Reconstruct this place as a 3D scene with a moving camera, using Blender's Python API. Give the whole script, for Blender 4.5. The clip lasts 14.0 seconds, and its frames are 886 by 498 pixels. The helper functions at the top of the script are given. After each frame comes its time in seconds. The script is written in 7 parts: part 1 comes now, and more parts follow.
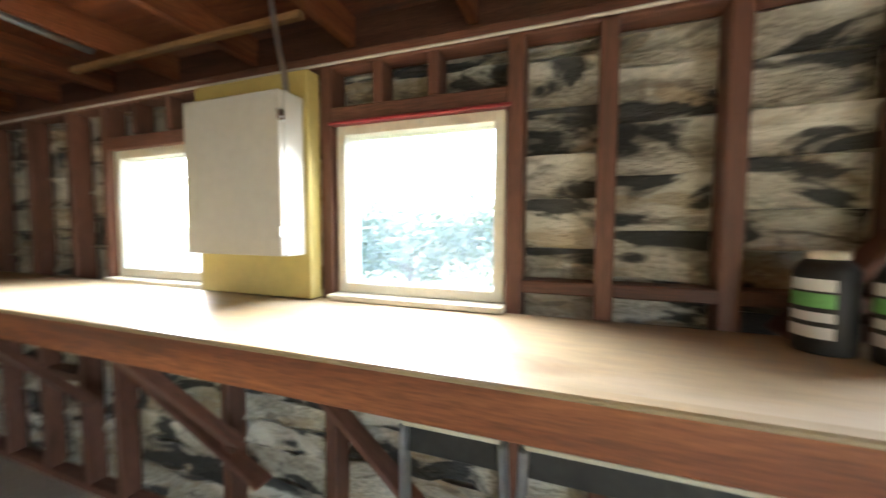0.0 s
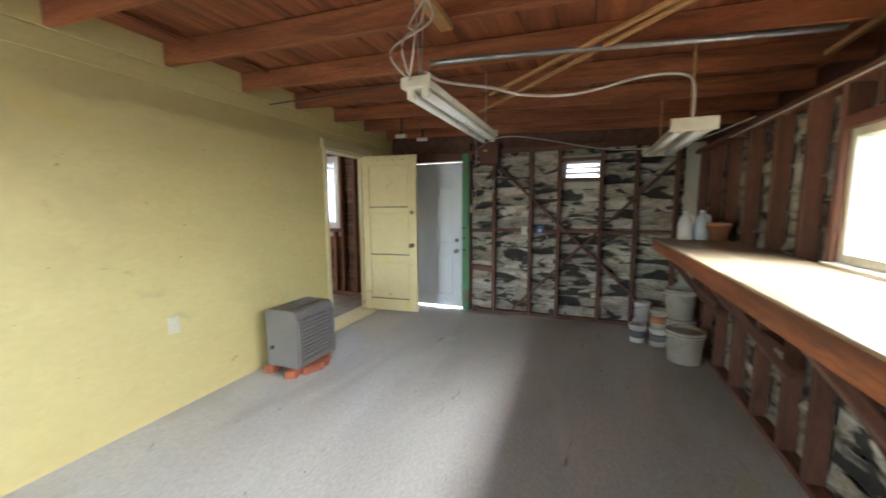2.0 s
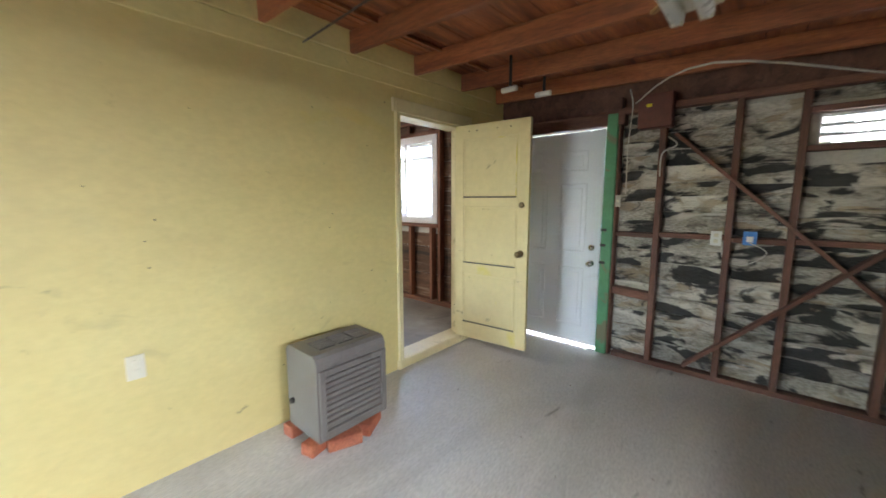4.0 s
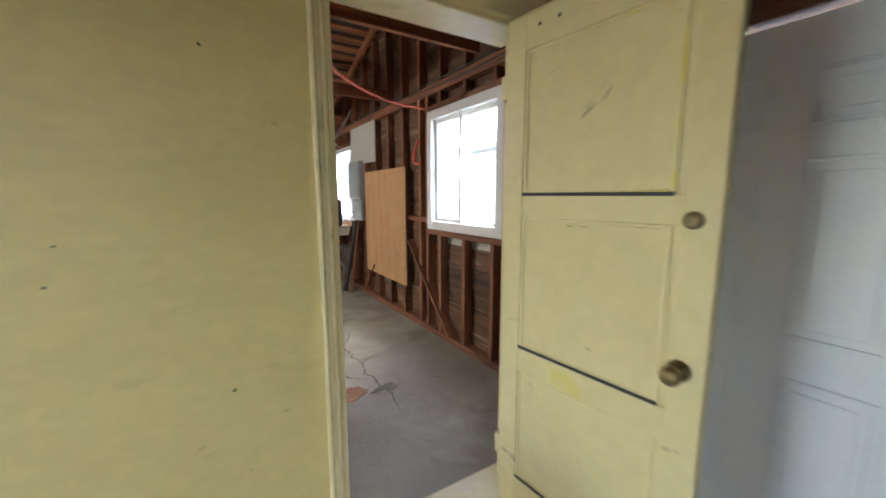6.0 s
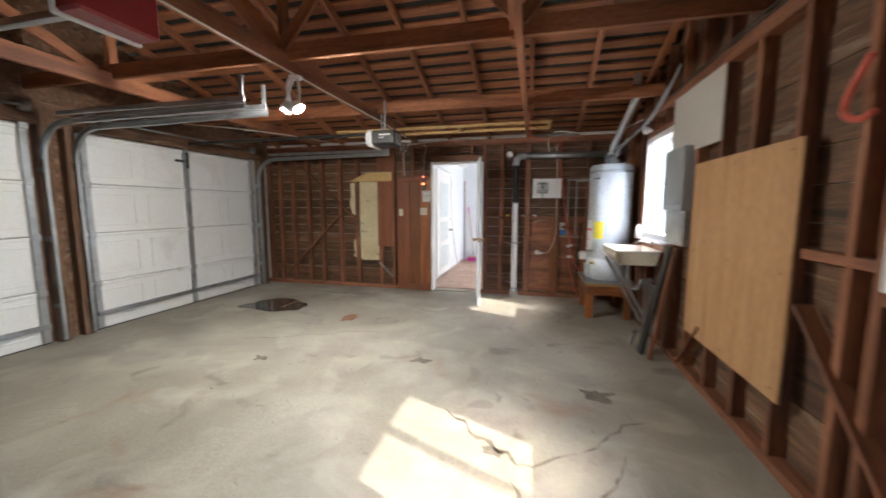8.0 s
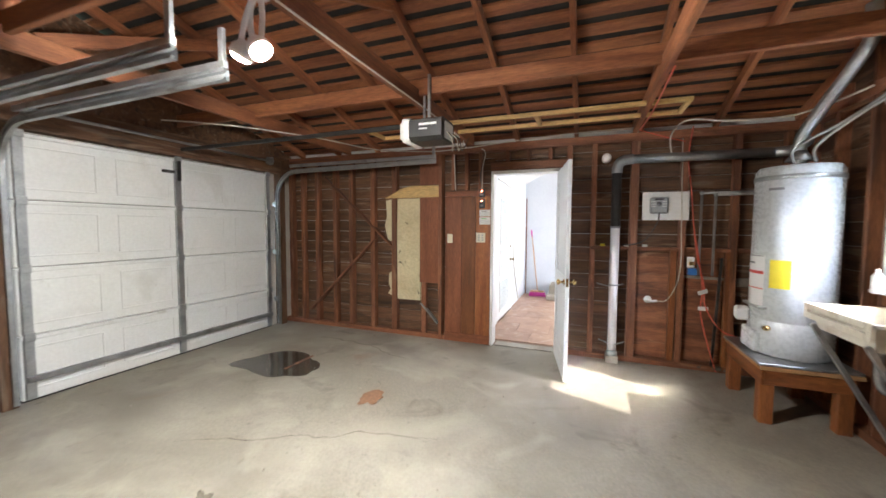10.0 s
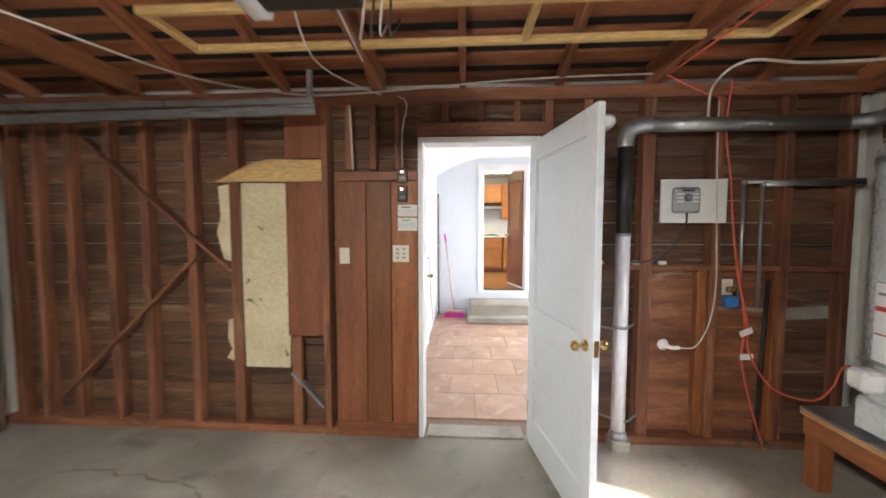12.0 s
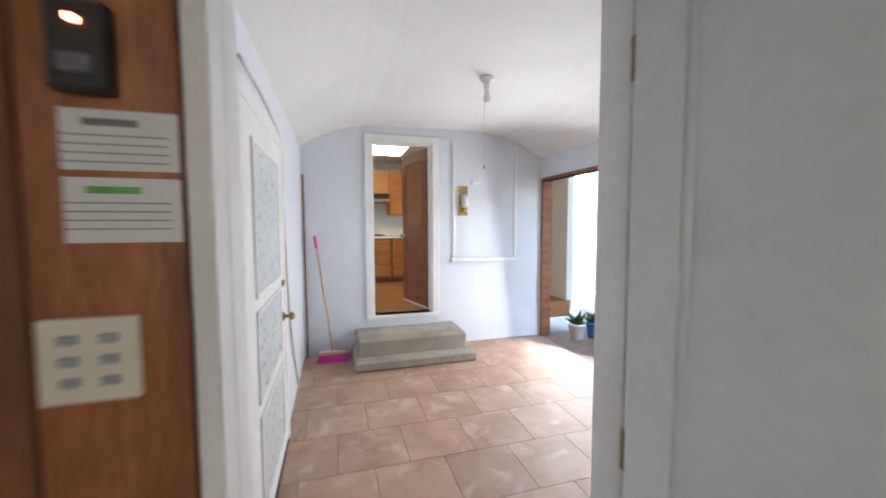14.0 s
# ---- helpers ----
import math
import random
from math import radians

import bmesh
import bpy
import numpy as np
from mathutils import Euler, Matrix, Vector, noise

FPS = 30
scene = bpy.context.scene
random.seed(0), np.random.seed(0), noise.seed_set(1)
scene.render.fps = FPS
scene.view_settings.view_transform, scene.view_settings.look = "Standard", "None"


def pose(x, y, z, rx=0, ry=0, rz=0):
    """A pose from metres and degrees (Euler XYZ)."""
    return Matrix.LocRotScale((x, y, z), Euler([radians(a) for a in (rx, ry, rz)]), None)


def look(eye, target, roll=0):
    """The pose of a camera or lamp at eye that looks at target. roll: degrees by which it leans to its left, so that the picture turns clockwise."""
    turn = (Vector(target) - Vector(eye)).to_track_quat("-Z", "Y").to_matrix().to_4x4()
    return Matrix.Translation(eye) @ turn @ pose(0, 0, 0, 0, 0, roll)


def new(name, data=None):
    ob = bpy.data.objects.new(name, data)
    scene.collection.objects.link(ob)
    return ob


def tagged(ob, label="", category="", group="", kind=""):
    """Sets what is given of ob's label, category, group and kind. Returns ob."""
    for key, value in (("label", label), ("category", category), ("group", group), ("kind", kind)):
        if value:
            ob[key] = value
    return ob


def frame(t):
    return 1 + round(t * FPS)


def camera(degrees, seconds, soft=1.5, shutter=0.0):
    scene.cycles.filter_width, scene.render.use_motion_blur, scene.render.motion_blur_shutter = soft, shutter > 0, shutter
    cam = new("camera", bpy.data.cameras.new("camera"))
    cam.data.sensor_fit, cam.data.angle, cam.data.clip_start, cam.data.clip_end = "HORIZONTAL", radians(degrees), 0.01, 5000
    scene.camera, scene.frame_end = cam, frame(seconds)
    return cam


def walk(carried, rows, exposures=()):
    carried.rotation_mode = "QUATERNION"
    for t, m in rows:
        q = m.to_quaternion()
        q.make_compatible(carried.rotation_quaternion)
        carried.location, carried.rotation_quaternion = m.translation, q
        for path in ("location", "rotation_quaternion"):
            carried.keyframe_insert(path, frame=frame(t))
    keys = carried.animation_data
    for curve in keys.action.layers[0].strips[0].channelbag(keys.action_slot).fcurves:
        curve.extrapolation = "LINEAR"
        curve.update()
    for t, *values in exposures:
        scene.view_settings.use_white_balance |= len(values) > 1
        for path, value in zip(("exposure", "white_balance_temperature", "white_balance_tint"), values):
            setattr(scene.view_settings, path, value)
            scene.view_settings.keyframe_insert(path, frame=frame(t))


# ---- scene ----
cam = camera(100.0, 14.0, 1.6, 0.5)
PATH = [
    (0, (0.239, 0.445, 1.435), (-0.452, 2.318, 1.319), 0.2),
    (0.5, (0.223, 0.527, 1.458), (-1.125, 1.993, 1.274), -0.5),
    (1, (0.311, 0.562, 1.457), (-1.617, 1.048, 1.244), -0.4),
    (1.5, (0.383, 0.531, 1.461), (-1.579, 0.217, 1.231), -0.5),
    (2, (0.388, 0.509, 1.465), (-1.463, -0.212, 1.235), -0.4),
    (2.5, (0.234, 0.441, 1.477), (-1.484, -0.552, 1.228), -0.4),
    (5, (-1.943, -0.446, 1.424), (-3.285, -1.902, 1.143), -0.0),
    (5.5, (-2.337, -0.742, 1.456), (-3.534, -2.317, 1.163), -0.2),
    (6, (-2.752, -1.072, 1.453), (-3.805, -2.748, 1.167), -0.1),
    (6.5, (-3.032, -1.457, 1.444), (-3.772, -3.294, 1.164), 0.3),
    (7, (-3.287, -1.894, 1.433), (-3.774, -3.818, 1.18), -0.1),
    (7.5, (-3.423, -2.298, 1.431), (-3.331, -4.282, 1.191), -0.1),
    (8, (-3.393, -2.703, 1.431), (-2.923, -4.634, 1.205), 0.0),
    (8.5, (-3.337, -3.087, 1.471), (-2.592, -4.932, 1.276), 0.0),
    (11, (-2.342, -5.102, 1.495), (-1.742, -7.008, 1.414), 0.1),
    (11.5, (-2.153, -5.576, 1.522), (-1.815, -7.545, 1.421), -0.0),
    (12, (-2.042, -6.14, 1.539), (-1.922, -8.133, 1.422), -0.0),
    (12.5, (-1.949, -6.612, 1.536), (-1.997, -8.608, 1.409), -0.1),
    (13, (-1.939, -7.136, 1.528), (-2.193, -9.115, 1.389), -0.2),
    (13.5, (-1.902, -7.668, 1.526), (-2.255, -9.633, 1.4), 0.1),
    (14, (-1.917, -8.128, 1.538), (-2.47, -10.046, 1.41), -0.2),
]
EXPOSE = [(0, 5.05), (0.5, 4.75), (1.0, 4.65), (1.5, 4.85), (2.5, 5.2), (5.0, 5.3), (6.0, 5.1), (6.5, 4.8), (7.0, 5.0), (7.5, 4.9), (8.5, 5.1), (11.0, 5.4), (11.5, 5.3), (12.5, 5.45), (13.3, 5.1), (14.0, 4.35)]
walk(cam, [(t, look(eye, target, roll)) for t, eye, target, roll in PATH], EXPOSE)

# ---- daylight ----
SUN_WAY = Vector((1.05, -0.45, -1.0)).normalized()
world = bpy.data.worlds.new("world")
scene.world = world
world.use_nodes = True
wn = world.node_tree
sky = wn.nodes.new("ShaderNodeTexSky")
sky.sky_type = "NISHITA"
sky.sun_disc = False
sky.sun_elevation = math.asin(-SUN_WAY.z)
sky.sun_rotation = math.atan2(-SUN_WAY.x, -SUN_WAY.y)
wn.links.new(sky.outputs[0], wn.nodes["Background"].inputs[0])
wn.nodes["Background"].inputs[1].default_value = 0.15
sun = new("sun", bpy.data.lights.new("sun", "SUN"))
sun.data.energy, sun.data.angle, sun.data.color = 0.32, radians(0.6), (1.0, 0.93, 0.82)
sun.matrix_world = look((0, 0, 0), SUN_WAY)
# added strip lamps for steep sky light under the three workshop window heads
for lamp_x, lamp_w, power in ((-1.565, 0.60, 0.62), (-0.295, 0.54, 0.56), (1.76, 1.1, 1.7)):
    window_fill = new("window_skylight", bpy.data.lights.new("window_skylight", "AREA"))
    window_fill.data.shape, window_fill.data.size, window_fill.data.size_y = "RECTANGLE", lamp_w, 0.11
    window_fill.data.energy, window_fill.data.color = power, (0.94, 0.97, 1.0)
    window_fill.data.spread = radians(110)
    window_fill.matrix_world = look((lamp_x, 1.585, 1.735), (lamp_x, 1.585 - 0.74, 1.735 - 0.68))
# added fill lamp in an unseen, invented doorway in the workshop's east end
eastlight = new("east_doorway_skylight", bpy.data.lights.new("east_doorway_skylight", "AREA"))
eastlight.data.shape, eastlight.data.size, eastlight.data.size_y = "RECTANGLE", 0.7, 1.9
eastlight.data.energy, eastlight.data.color = 0.7, (0.97, 0.985, 1.0)
eastlight.matrix_world = look((2.56, -1.755, 1.05), (0.6, -1.45, 0.75))
# added area lamp standing in for sky light at the passage's open outside doorway
doorlight = new("doorway_skylight", bpy.data.lights.new("doorway_skylight", "AREA"))
doorlight.data.shape, doorlight.data.size, doorlight.data.size_y = "RECTANGLE", 1.8, 2.0
doorlight.data.energy, doorlight.data.color = 3.4, (0.96, 0.98, 1.0)
doorlight.matrix_world = look((-4.70, -11.66, 1.05), (-3.0, -10.7, 0.8))

# ---- materials ----
def surface(name, c1, c2, rough=0.75, scale=3.0, stretch=(1, 1, 1), fine=45.0, grain=0.25, bump=0.15, stains=(), metal=0.0, vary=0.0, gloss=None, rel=0.01):
    """A painted, wooden, stone or metal surface: a slow blend of two colours, a fine grain, stains with shapes of their own and relief."""
    m = bpy.data.materials.new(name)
    m.use_nodes = True
    t = m.node_tree
    n, l = t.nodes, t.links
    b = n["Principled BSDF"]
    b.inputs["Metallic"].default_value = metal
    tc, oi = n.new("ShaderNodeTexCoord"), n.new("ShaderNodeObjectInfo")
    shift = n.new("ShaderNodeMath")
    shift.operation, shift.inputs[1].default_value = "MULTIPLY", 53.0
    l.new(oi.outputs["Random"], shift.inputs[0])
    add = n.new("ShaderNodeVectorMath")
    l.new(tc.outputs["Object"], add.inputs[0])
    l.new(shift.outputs[0], add.inputs[1])
    mp = n.new("ShaderNodeMapping")
    mp.inputs["Scale"].default_value = stretch
    l.new(add.outputs[0], mp.inputs["Vector"])

    def noise_at(s, detail=4.0, twist=0.0):
        x = n.new("ShaderNodeTexNoise")
        x.inputs["Scale"].default_value, x.inputs["Detail"].default_value, x.inputs["Distortion"].default_value = s, detail, twist
        l.new(mp.outputs[0], x.inputs["Vector"])
        return x

    def ramp_of(src, lo, hi, ca=(0, 0, 0, 1), cb=(1, 1, 1, 1)):
        r = n.new("ShaderNodeValToRGB")
        r.color_ramp.elements[0].position, r.color_ramp.elements[1].position = lo, hi
        r.color_ramp.elements[0].color, r.color_ramp.elements[1].color = ca, cb
        l.new(src, r.inputs[0])
        return r

    base = ramp_of(noise_at(scale, 5.0, 0.4).outputs[0], 0.32, 0.68, (*c1, 1), (*c2, 1))
    f = noise_at(fine, 3.0)
    g = ramp_of(f.outputs[0], 0.3, 0.7, (1 - grain,) * 3 + (1,), (1 + grain * 0.4,) * 3 + (1,))
    mul = n.new("ShaderNodeMixRGB")
    mul.blend_type, mul.inputs[0].default_value = "MULTIPLY", 1.0
    l.new(base.outputs[0], mul.inputs[1])
    l.new(g.outputs[0], mul.inputs[2])
    out = mul.outputs[0]
    for colour, s, lo, hi, amount in stains:
        r = ramp_of(noise_at(s, 6.0, 0.8).outputs[0], lo, hi)
        k = n.new("ShaderNodeMath")
        k.operation, k.inputs[1].default_value = "MULTIPLY", amount
        l.new(r.outputs[0], k.inputs[0])
        mx = n.new("ShaderNodeMixRGB")
        mx.inputs[2].default_value = (*colour, 1)
        l.new(k.outputs[0], mx.inputs[0])
        l.new(out, mx.inputs[1])
        out = mx.outputs[0]
    if vary:
        v = n.new("ShaderNodeMapRange")
        v.inputs["To Min"].default_value, v.inputs["To Max"].default_value = 1 - vary, 1 + vary
        l.new(oi.outputs["Random"], v.inputs["Value"])
        hsv = n.new("ShaderNodeHueSaturation")
        l.new(v.outputs[0], hsv.inputs["Value"])
        l.new(out, hsv.inputs["Color"])
        out = hsv.outputs[0]
    l.new(out, b.inputs["Base Color"])
    rr = n.new("ShaderNodeMapRange")
    lo, hi = gloss if gloss else (max(0.05, rough - 0.12), min(1, rough + 0.12))
    rr.inputs["To Min"].default_value, rr.inputs["To Max"].default_value = lo, hi
    l.new(f.outputs[0], rr.inputs["Value"])
    l.new(rr.outputs[0], b.inputs["Roughness"])
    if bump:
        bp = n.new("ShaderNodeBump")
        bp.inputs["Strength"].default_value, bp.inputs["Distance"].default_value = bump, rel
        l.new(f.outputs[0], bp.inputs["Height"])
        l.new(bp.outputs[0], b.inputs["Normal"])
    return m


def wood(name, c1, c2, rough=0.65, stains=(), vary=0.18, bump=0.2):
    return surface(name, c1, c2, rough, 1.6, (0.7, 7, 7), 24, 0.36, bump * 1.5, stains, vary=vary, rel=0.004)


def glow(name, colour, strength):
    m = bpy.data.materials.new(name)
    m.use_nodes = True
    b = m.node_tree.nodes["Principled BSDF"]
    b.inputs["Base Color"].default_value = (*colour, 1)
    b.inputs["Emission Color"].default_value = (*colour, 1)
    b.inputs["Emission Strength"].default_value = strength
    return m


def clear(name, colour=(1, 1, 1), rough=0.0, dust=0.0):
    """Window glass; dust: the share of light that a dirty pane scatters, glare haze included."""
    m = bpy.data.materials.new(name)
    m.use_nodes = True
    t = m.node_tree
    b = t.nodes["Principled BSDF"]
    b.inputs["Base Color"].default_value = (*colour, 1)
    b.inputs["Transmission Weight"].default_value = 1.0
    b.inputs["Roughness"].default_value = rough
    b.inputs["IOR"].default_value = 1.12
    if dust:
        tr, mx = t.nodes.new("ShaderNodeBsdfTranslucent"), t.nodes.new("ShaderNodeMixShader")
        tr.inputs["Color"].default_value = (0.85, 0.87, 0.86, 1)
        mx.inputs[0].default_value = dust
        t.links.new(b.outputs[0], mx.inputs[1])
        t.links.new(tr.outputs[0], mx.inputs[2])
        t.links.new(mx.outputs[0], t.nodes["Material Output"].inputs["Surface"])
    return m


DIRT = (0.07, 0.055, 0.04)
M_CONCRETE = surface("workshop_concrete", (0.53, 0.51, 0.475), (0.66, 0.64, 0.605), 0.55, 0.9, (0.55, 1.5, 1), 60, 0.2, 0.12, gloss=(0.35, 0.7),
                     stains=(((0.30, 0.28, 0.25), 0.7, 0.52, 0.74, 0.6), ((0.66, 0.64, 0.6), 1.9, 0.58, 0.75, 0.5), ((0.1, 0.09, 0.08), 6.0, 0.68, 0.74, 0.6)))
M_SLAB = surface("garage_concrete", (0.25, 0.225, 0.18), (0.37, 0.34, 0.285), 0.62, 0.8, fine=55, grain=0.2, bump=0.18, gloss=(0.35, 0.75),
                 stains=(((0.48, 0.45, 0.37), 1.1, 0.48, 0.80, 0.7), ((0.175, 0.155, 0.13), 0.75, 0.46, 0.74, 0.75), ((0.56, 0.53, 0.45), 2.1, 0.54, 0.86, 0.5), ((0.07, 0.06, 0.05), 2.6, 0.62, 0.76, 0.6), ((0.22, 0.115, 0.06), 1.7, 0.64, 0.74, 0.45), ((0.09, 0.075, 0.06), 9.0, 0.66, 0.74, 0.45)))
M_YELLOW = surface("yellow_paint", (0.68, 0.575, 0.25), (0.75, 0.645, 0.30), 0.5, 0.8, (0.7, 0.7, 1.2), 30, 0.06, 0.14,
                   stains=(((0.60, 0.49, 0.21), 0.9, 0.46, 0.78, 0.6), ((0.50, 0.42, 0.20), 1.7, 0.56, 0.80, 0.5), ((0.40, 0.33, 0.17), 5.5, 0.66, 0.78, 0.4), ((0.72, 0.54, 0.09), 1.1, 0.64, 0.76, 0.6), ((0.2, 0.17, 0.1), 11.0, 0.71, 0.76, 0.6)))
M_YELLOW_TRIM = surface("yellow_trim_paint", (0.70, 0.605, 0.34), (0.76, 0.665, 0.39), 0.42, 2.0, fine=25, grain=0.06, bump=0.06, stains=(((0.42, 0.35, 0.17), 5.0, 0.62, 0.7, 0.6),))
M_YELLOW_DOOR = surface("yellow_door_paint", (0.70, 0.60, 0.315), (0.76, 0.66, 0.365), 0.4, 1.2, fine=20, grain=0.05, bump=0.05,
                        stains=(((0.70, 0.60, 0.09), 1.7, 0.6, 0.68, 0.7), ((0.3, 0.25, 0.14), 8.0, 0.70, 0.75, 0.7)))
M_RED = wood("red_brown_stud", (0.11, 0.043, 0.028), (0.21, 0.09, 0.058), 0.6, (((0.06, 0.03, 0.02), 3, 0.55, 0.7, 0.7), ((0.3, 0.2, 0.14), 6, 0.68, 0.75, 0.5)))
M_JOIST = wood("redwood_joist", (0.21, 0.062, 0.026), (0.42, 0.145, 0.055), 0.6, (((0.08, 0.035, 0.02), 2, 0.55, 0.75, 0.7),))
M_PLANK = wood("redwood_roof_plank", (0.19, 0.052, 0.021), (0.40, 0.13, 0.05), 0.65, (((0.07, 0.03, 0.02), 1.5, 0.5, 0.7, 0.7),))
M_BATTEN = wood("orange_batten", (0.42, 0.22, 0.085), (0.52, 0.29, 0.12), 0.6)
M_STUD = wood("garage_stud", (0.15, 0.055, 0.029), (0.35, 0.14, 0.068), 0.62, (((0.05, 0.03, 0.024), 2, 0.54, 0.72, 0.8), ((0.46, 0.27, 0.16), 3.4, 0.62, 0.72, 0.5)))
M_BOARD = wood("siding_back_board", (0.085, 0.041, 0.023), (0.23, 0.118, 0.06), 0.72, (((0.028, 0.02, 0.017), 1.6, 0.50, 0.68, 0.85), ((0.38, 0.30, 0.22), 2.8, 0.57, 0.70, 0.4)), vary=0.3)
M_RAFTER = wood("rafter_wood", (0.19, 0.062, 0.028), (0.43, 0.165, 0.07), 0.62, (((0.10, 0.05, 0.03), 2, 0.6, 0.75, 0.6),))
M_NEWWOOD = wood("new_pine", (0.62, 0.40, 0.15), (0.72, 0.49, 0.21), 0.55, vary=0.08)
M_FIR = wood("orange_fir_board", (0.20, 0.062, 0.022), (0.36, 0.13, 0.042), 0.5, (((0.14, 0.06, 0.03), 2.4, 0.6, 0.72, 0.6),), vary=0.3)
M_FIR_RED = wood("red_fir_board", (0.19, 0.062, 0.028), (0.29, 0.10, 0.045), 0.5, vary=0.1)
M_PLY = wood("plywood", (0.46, 0.25, 0.11), (0.56, 0.33, 0.16), 0.6, (((0.34, 0.17, 0.075), 1.2, 0.58, 0.7, 0.5),), vary=0.05)
M_SHINGLE = surface("roof_underside", (0.012, 0.011, 0.011), (0.03, 0.027, 0.025), 0.9, 5, fine=60)
PLASTER_STAINS = (((0.70, 0.67, 0.60), 2.2, 0.50, 0.62, 0.8), ((0.36, 0.27, 0.17), 3.4, 0.56, 0.64, 0.7), ((0.10, 0.08, 0.065), 7.0, 0.56, 0.66, 0.6), ((0.02, 0.021, 0.024), 2.9, 0.51, 0.565, 0.94))
M_TAR = surface("plaster_back_with_tar_paper", (0.40, 0.36, 0.30), (0.58, 0.545, 0.48), 0.8, 3.0, (1, 0.95, 2.5), 36, 0.4, 0.7, PLASTER_STAINS, vary=0.2, rel=0.02)
M_TAR_X = surface("plaster_back_with_tar_paper_long", (0.36, 0.32, 0.26), (0.53, 0.49, 0.42), 0.8, 3.0, (0.95, 1, 2.5), 36, 0.4, 0.7, PLASTER_STAINS, vary=0.2, rel=0.02)
M_BENCH = surface("bench_top_board", (0.34, 0.245, 0.135), (0.47, 0.365, 0.225), 0.42, 1.6, (0.5, 1.6, 1), 22, 0.22, 0.12,
                  (((0.55, 0.47, 0.37), 1.8, 0.55, 0.68, 0.6), ((0.22, 0.13, 0.07), 2.4, 0.6, 0.7, 0.6), ((0.12, 0.09, 0.06), 8, 0.68, 0.73, 0.7)), gloss=(0.25, 0.6), vary=0.12)
M_WHITE = surface("white_paint", (0.74, 0.74, 0.735), (0.82, 0.82, 0.815), 0.5, 2, fine=40, grain=0.05, bump=0.05, stains=(((0.55, 0.53, 0.5), 3, 0.64, 0.75, 0.4),))
M_CREAM = surface("cream_window_paint", (0.60, 0.55, 0.43), (0.70, 0.65, 0.53), 0.5, 3, fine=40, grain=0.08, bump=0.08, stains=(((0.35, 0.28, 0.2), 6, 0.62, 0.72, 0.5),))
M_VINYL = surface("white_vinyl", (0.78, 0.78, 0.79), (0.83, 0.83, 0.84), 0.35, 2, fine=30, grain=0.03, bump=0.02)
M_STEELDOOR = surface("pale_steel_door", (0.72, 0.765, 0.84), (0.76, 0.80, 0.87), 0.45, 1.2, fine=60, grain=0.03, bump=0.03, stains=(((0.5, 0.51, 0.53), 3, 0.66, 0.76, 0.35),))
M_GREEN = surface("green_paint", (0.075, 0.26, 0.12), (0.11, 0.34, 0.17), 0.5, 2, (1, 1, 1), 30, 0.12, 0.1, (((0.22, 0.14, 0.09), 5, 0.62, 0.68, 0.7), ((0.35, 0.5, 0.38), 9, 0.66, 0.72, 0.5)))
M_GARAGEDOOR = surface("garage_door_enamel", (0.73, 0.745, 0.74), (0.80, 0.815, 0.805), 0.45, 0.8, fine=40, grain=0.06, bump=0.05, stains=(((0.5, 0.5, 0.46), 1.4, 0.58, 0.75, 0.5), ((0.36, 0.33, 0.28), 5, 0.69, 0.76, 0.4)))
M_GALV = surface("galvanised_steel", (0.33, 0.345, 0.36), (0.48, 0.50, 0.51), 0.38, 6, fine=70, grain=0.15, bump=0.06, metal=0.85, stains=(((0.16, 0.13, 0.11), 5, 0.62, 0.72, 0.5),))
M_STEEL = surface("bright_steel", (0.6, 0.6, 0.6), (0.72, 0.72, 0.72), 0.25, 5, fine=50, grain=0.08, bump=0.02, metal=1.0)
M_BRASS = surface("polished_brass", (0.72, 0.50, 0.2), (0.8, 0.58, 0.26), 0.2, 8, fine=40, grain=0.1, bump=0.02, metal=1.0)
M_OLDBRASS = surface("tarnished_brass", (0.22, 0.17, 0.09), (0.36, 0.28, 0.15), 0.4, 8, fine=40, grain=0.2, bump=0.04, metal=0.9)
M_BLACK = surface("black_plastic", (0.018, 0.018, 0.019), (0.035, 0.035, 0.036), 0.45, 6, fine=50, grain=0.15, bump=0.04)
M_IRON = surface("black_iron", (0.02, 0.02, 0.021), (0.05, 0.048, 0.045), 0.5, 8, fine=50, grain=0.2, bump=0.08, metal=0.3)
M_GREYMETAL = surface("grey_brown_enamel", (0.165, 0.15, 0.14), (0.21, 0.195, 0.18), 0.4, 3, fine=60, grain=0.08, bump=0.05, stains=(((0.09, 0.07, 0.06), 5, 0.62, 0.72, 0.5),))
M_GREYBOX = surface("grey_enamel_box", (0.30, 0.315, 0.33), (0.37, 0.385, 0.40), 0.4, 3, fine=60, grain=0.06, bump=0.04)
M_BRICK = surface("red_brick", (0.36, 0.10, 0.055), (0.50, 0.17, 0.09), 0.85, 9, fine=70, grain=0.3, bump=0.4, vary=0.2)
M_CABINET = surface("cream_cabinet_paint", (0.52, 0.49, 0.44), (0.58, 0.55, 0.50), 0.5, 1.5, fine=30, grain=0.05, bump=0.05, stains=(((0.4, 0.36, 0.3), 3, 0.62, 0.72, 0.5),))
M_PANELYELLOW = surface("mustard_panel_paint", (0.46, 0.37, 0.12), (0.52, 0.42, 0.15), 0.5, 2, fine=30, grain=0.08, bump=0.06, stains=(((0.38, 0.27, 0.07), 3, 0.6, 0.7, 0.5),))
M_BUCKET = surface("bucket_plastic", (0.52, 0.48, 0.42), (0.62, 0.58, 0.52), 0.45, 3, fine=30, grain=0.08, bump=0.05, stains=(((0.3, 0.26, 0.21), 4, 0.58, 0.7, 0.6),), vary=0.12)
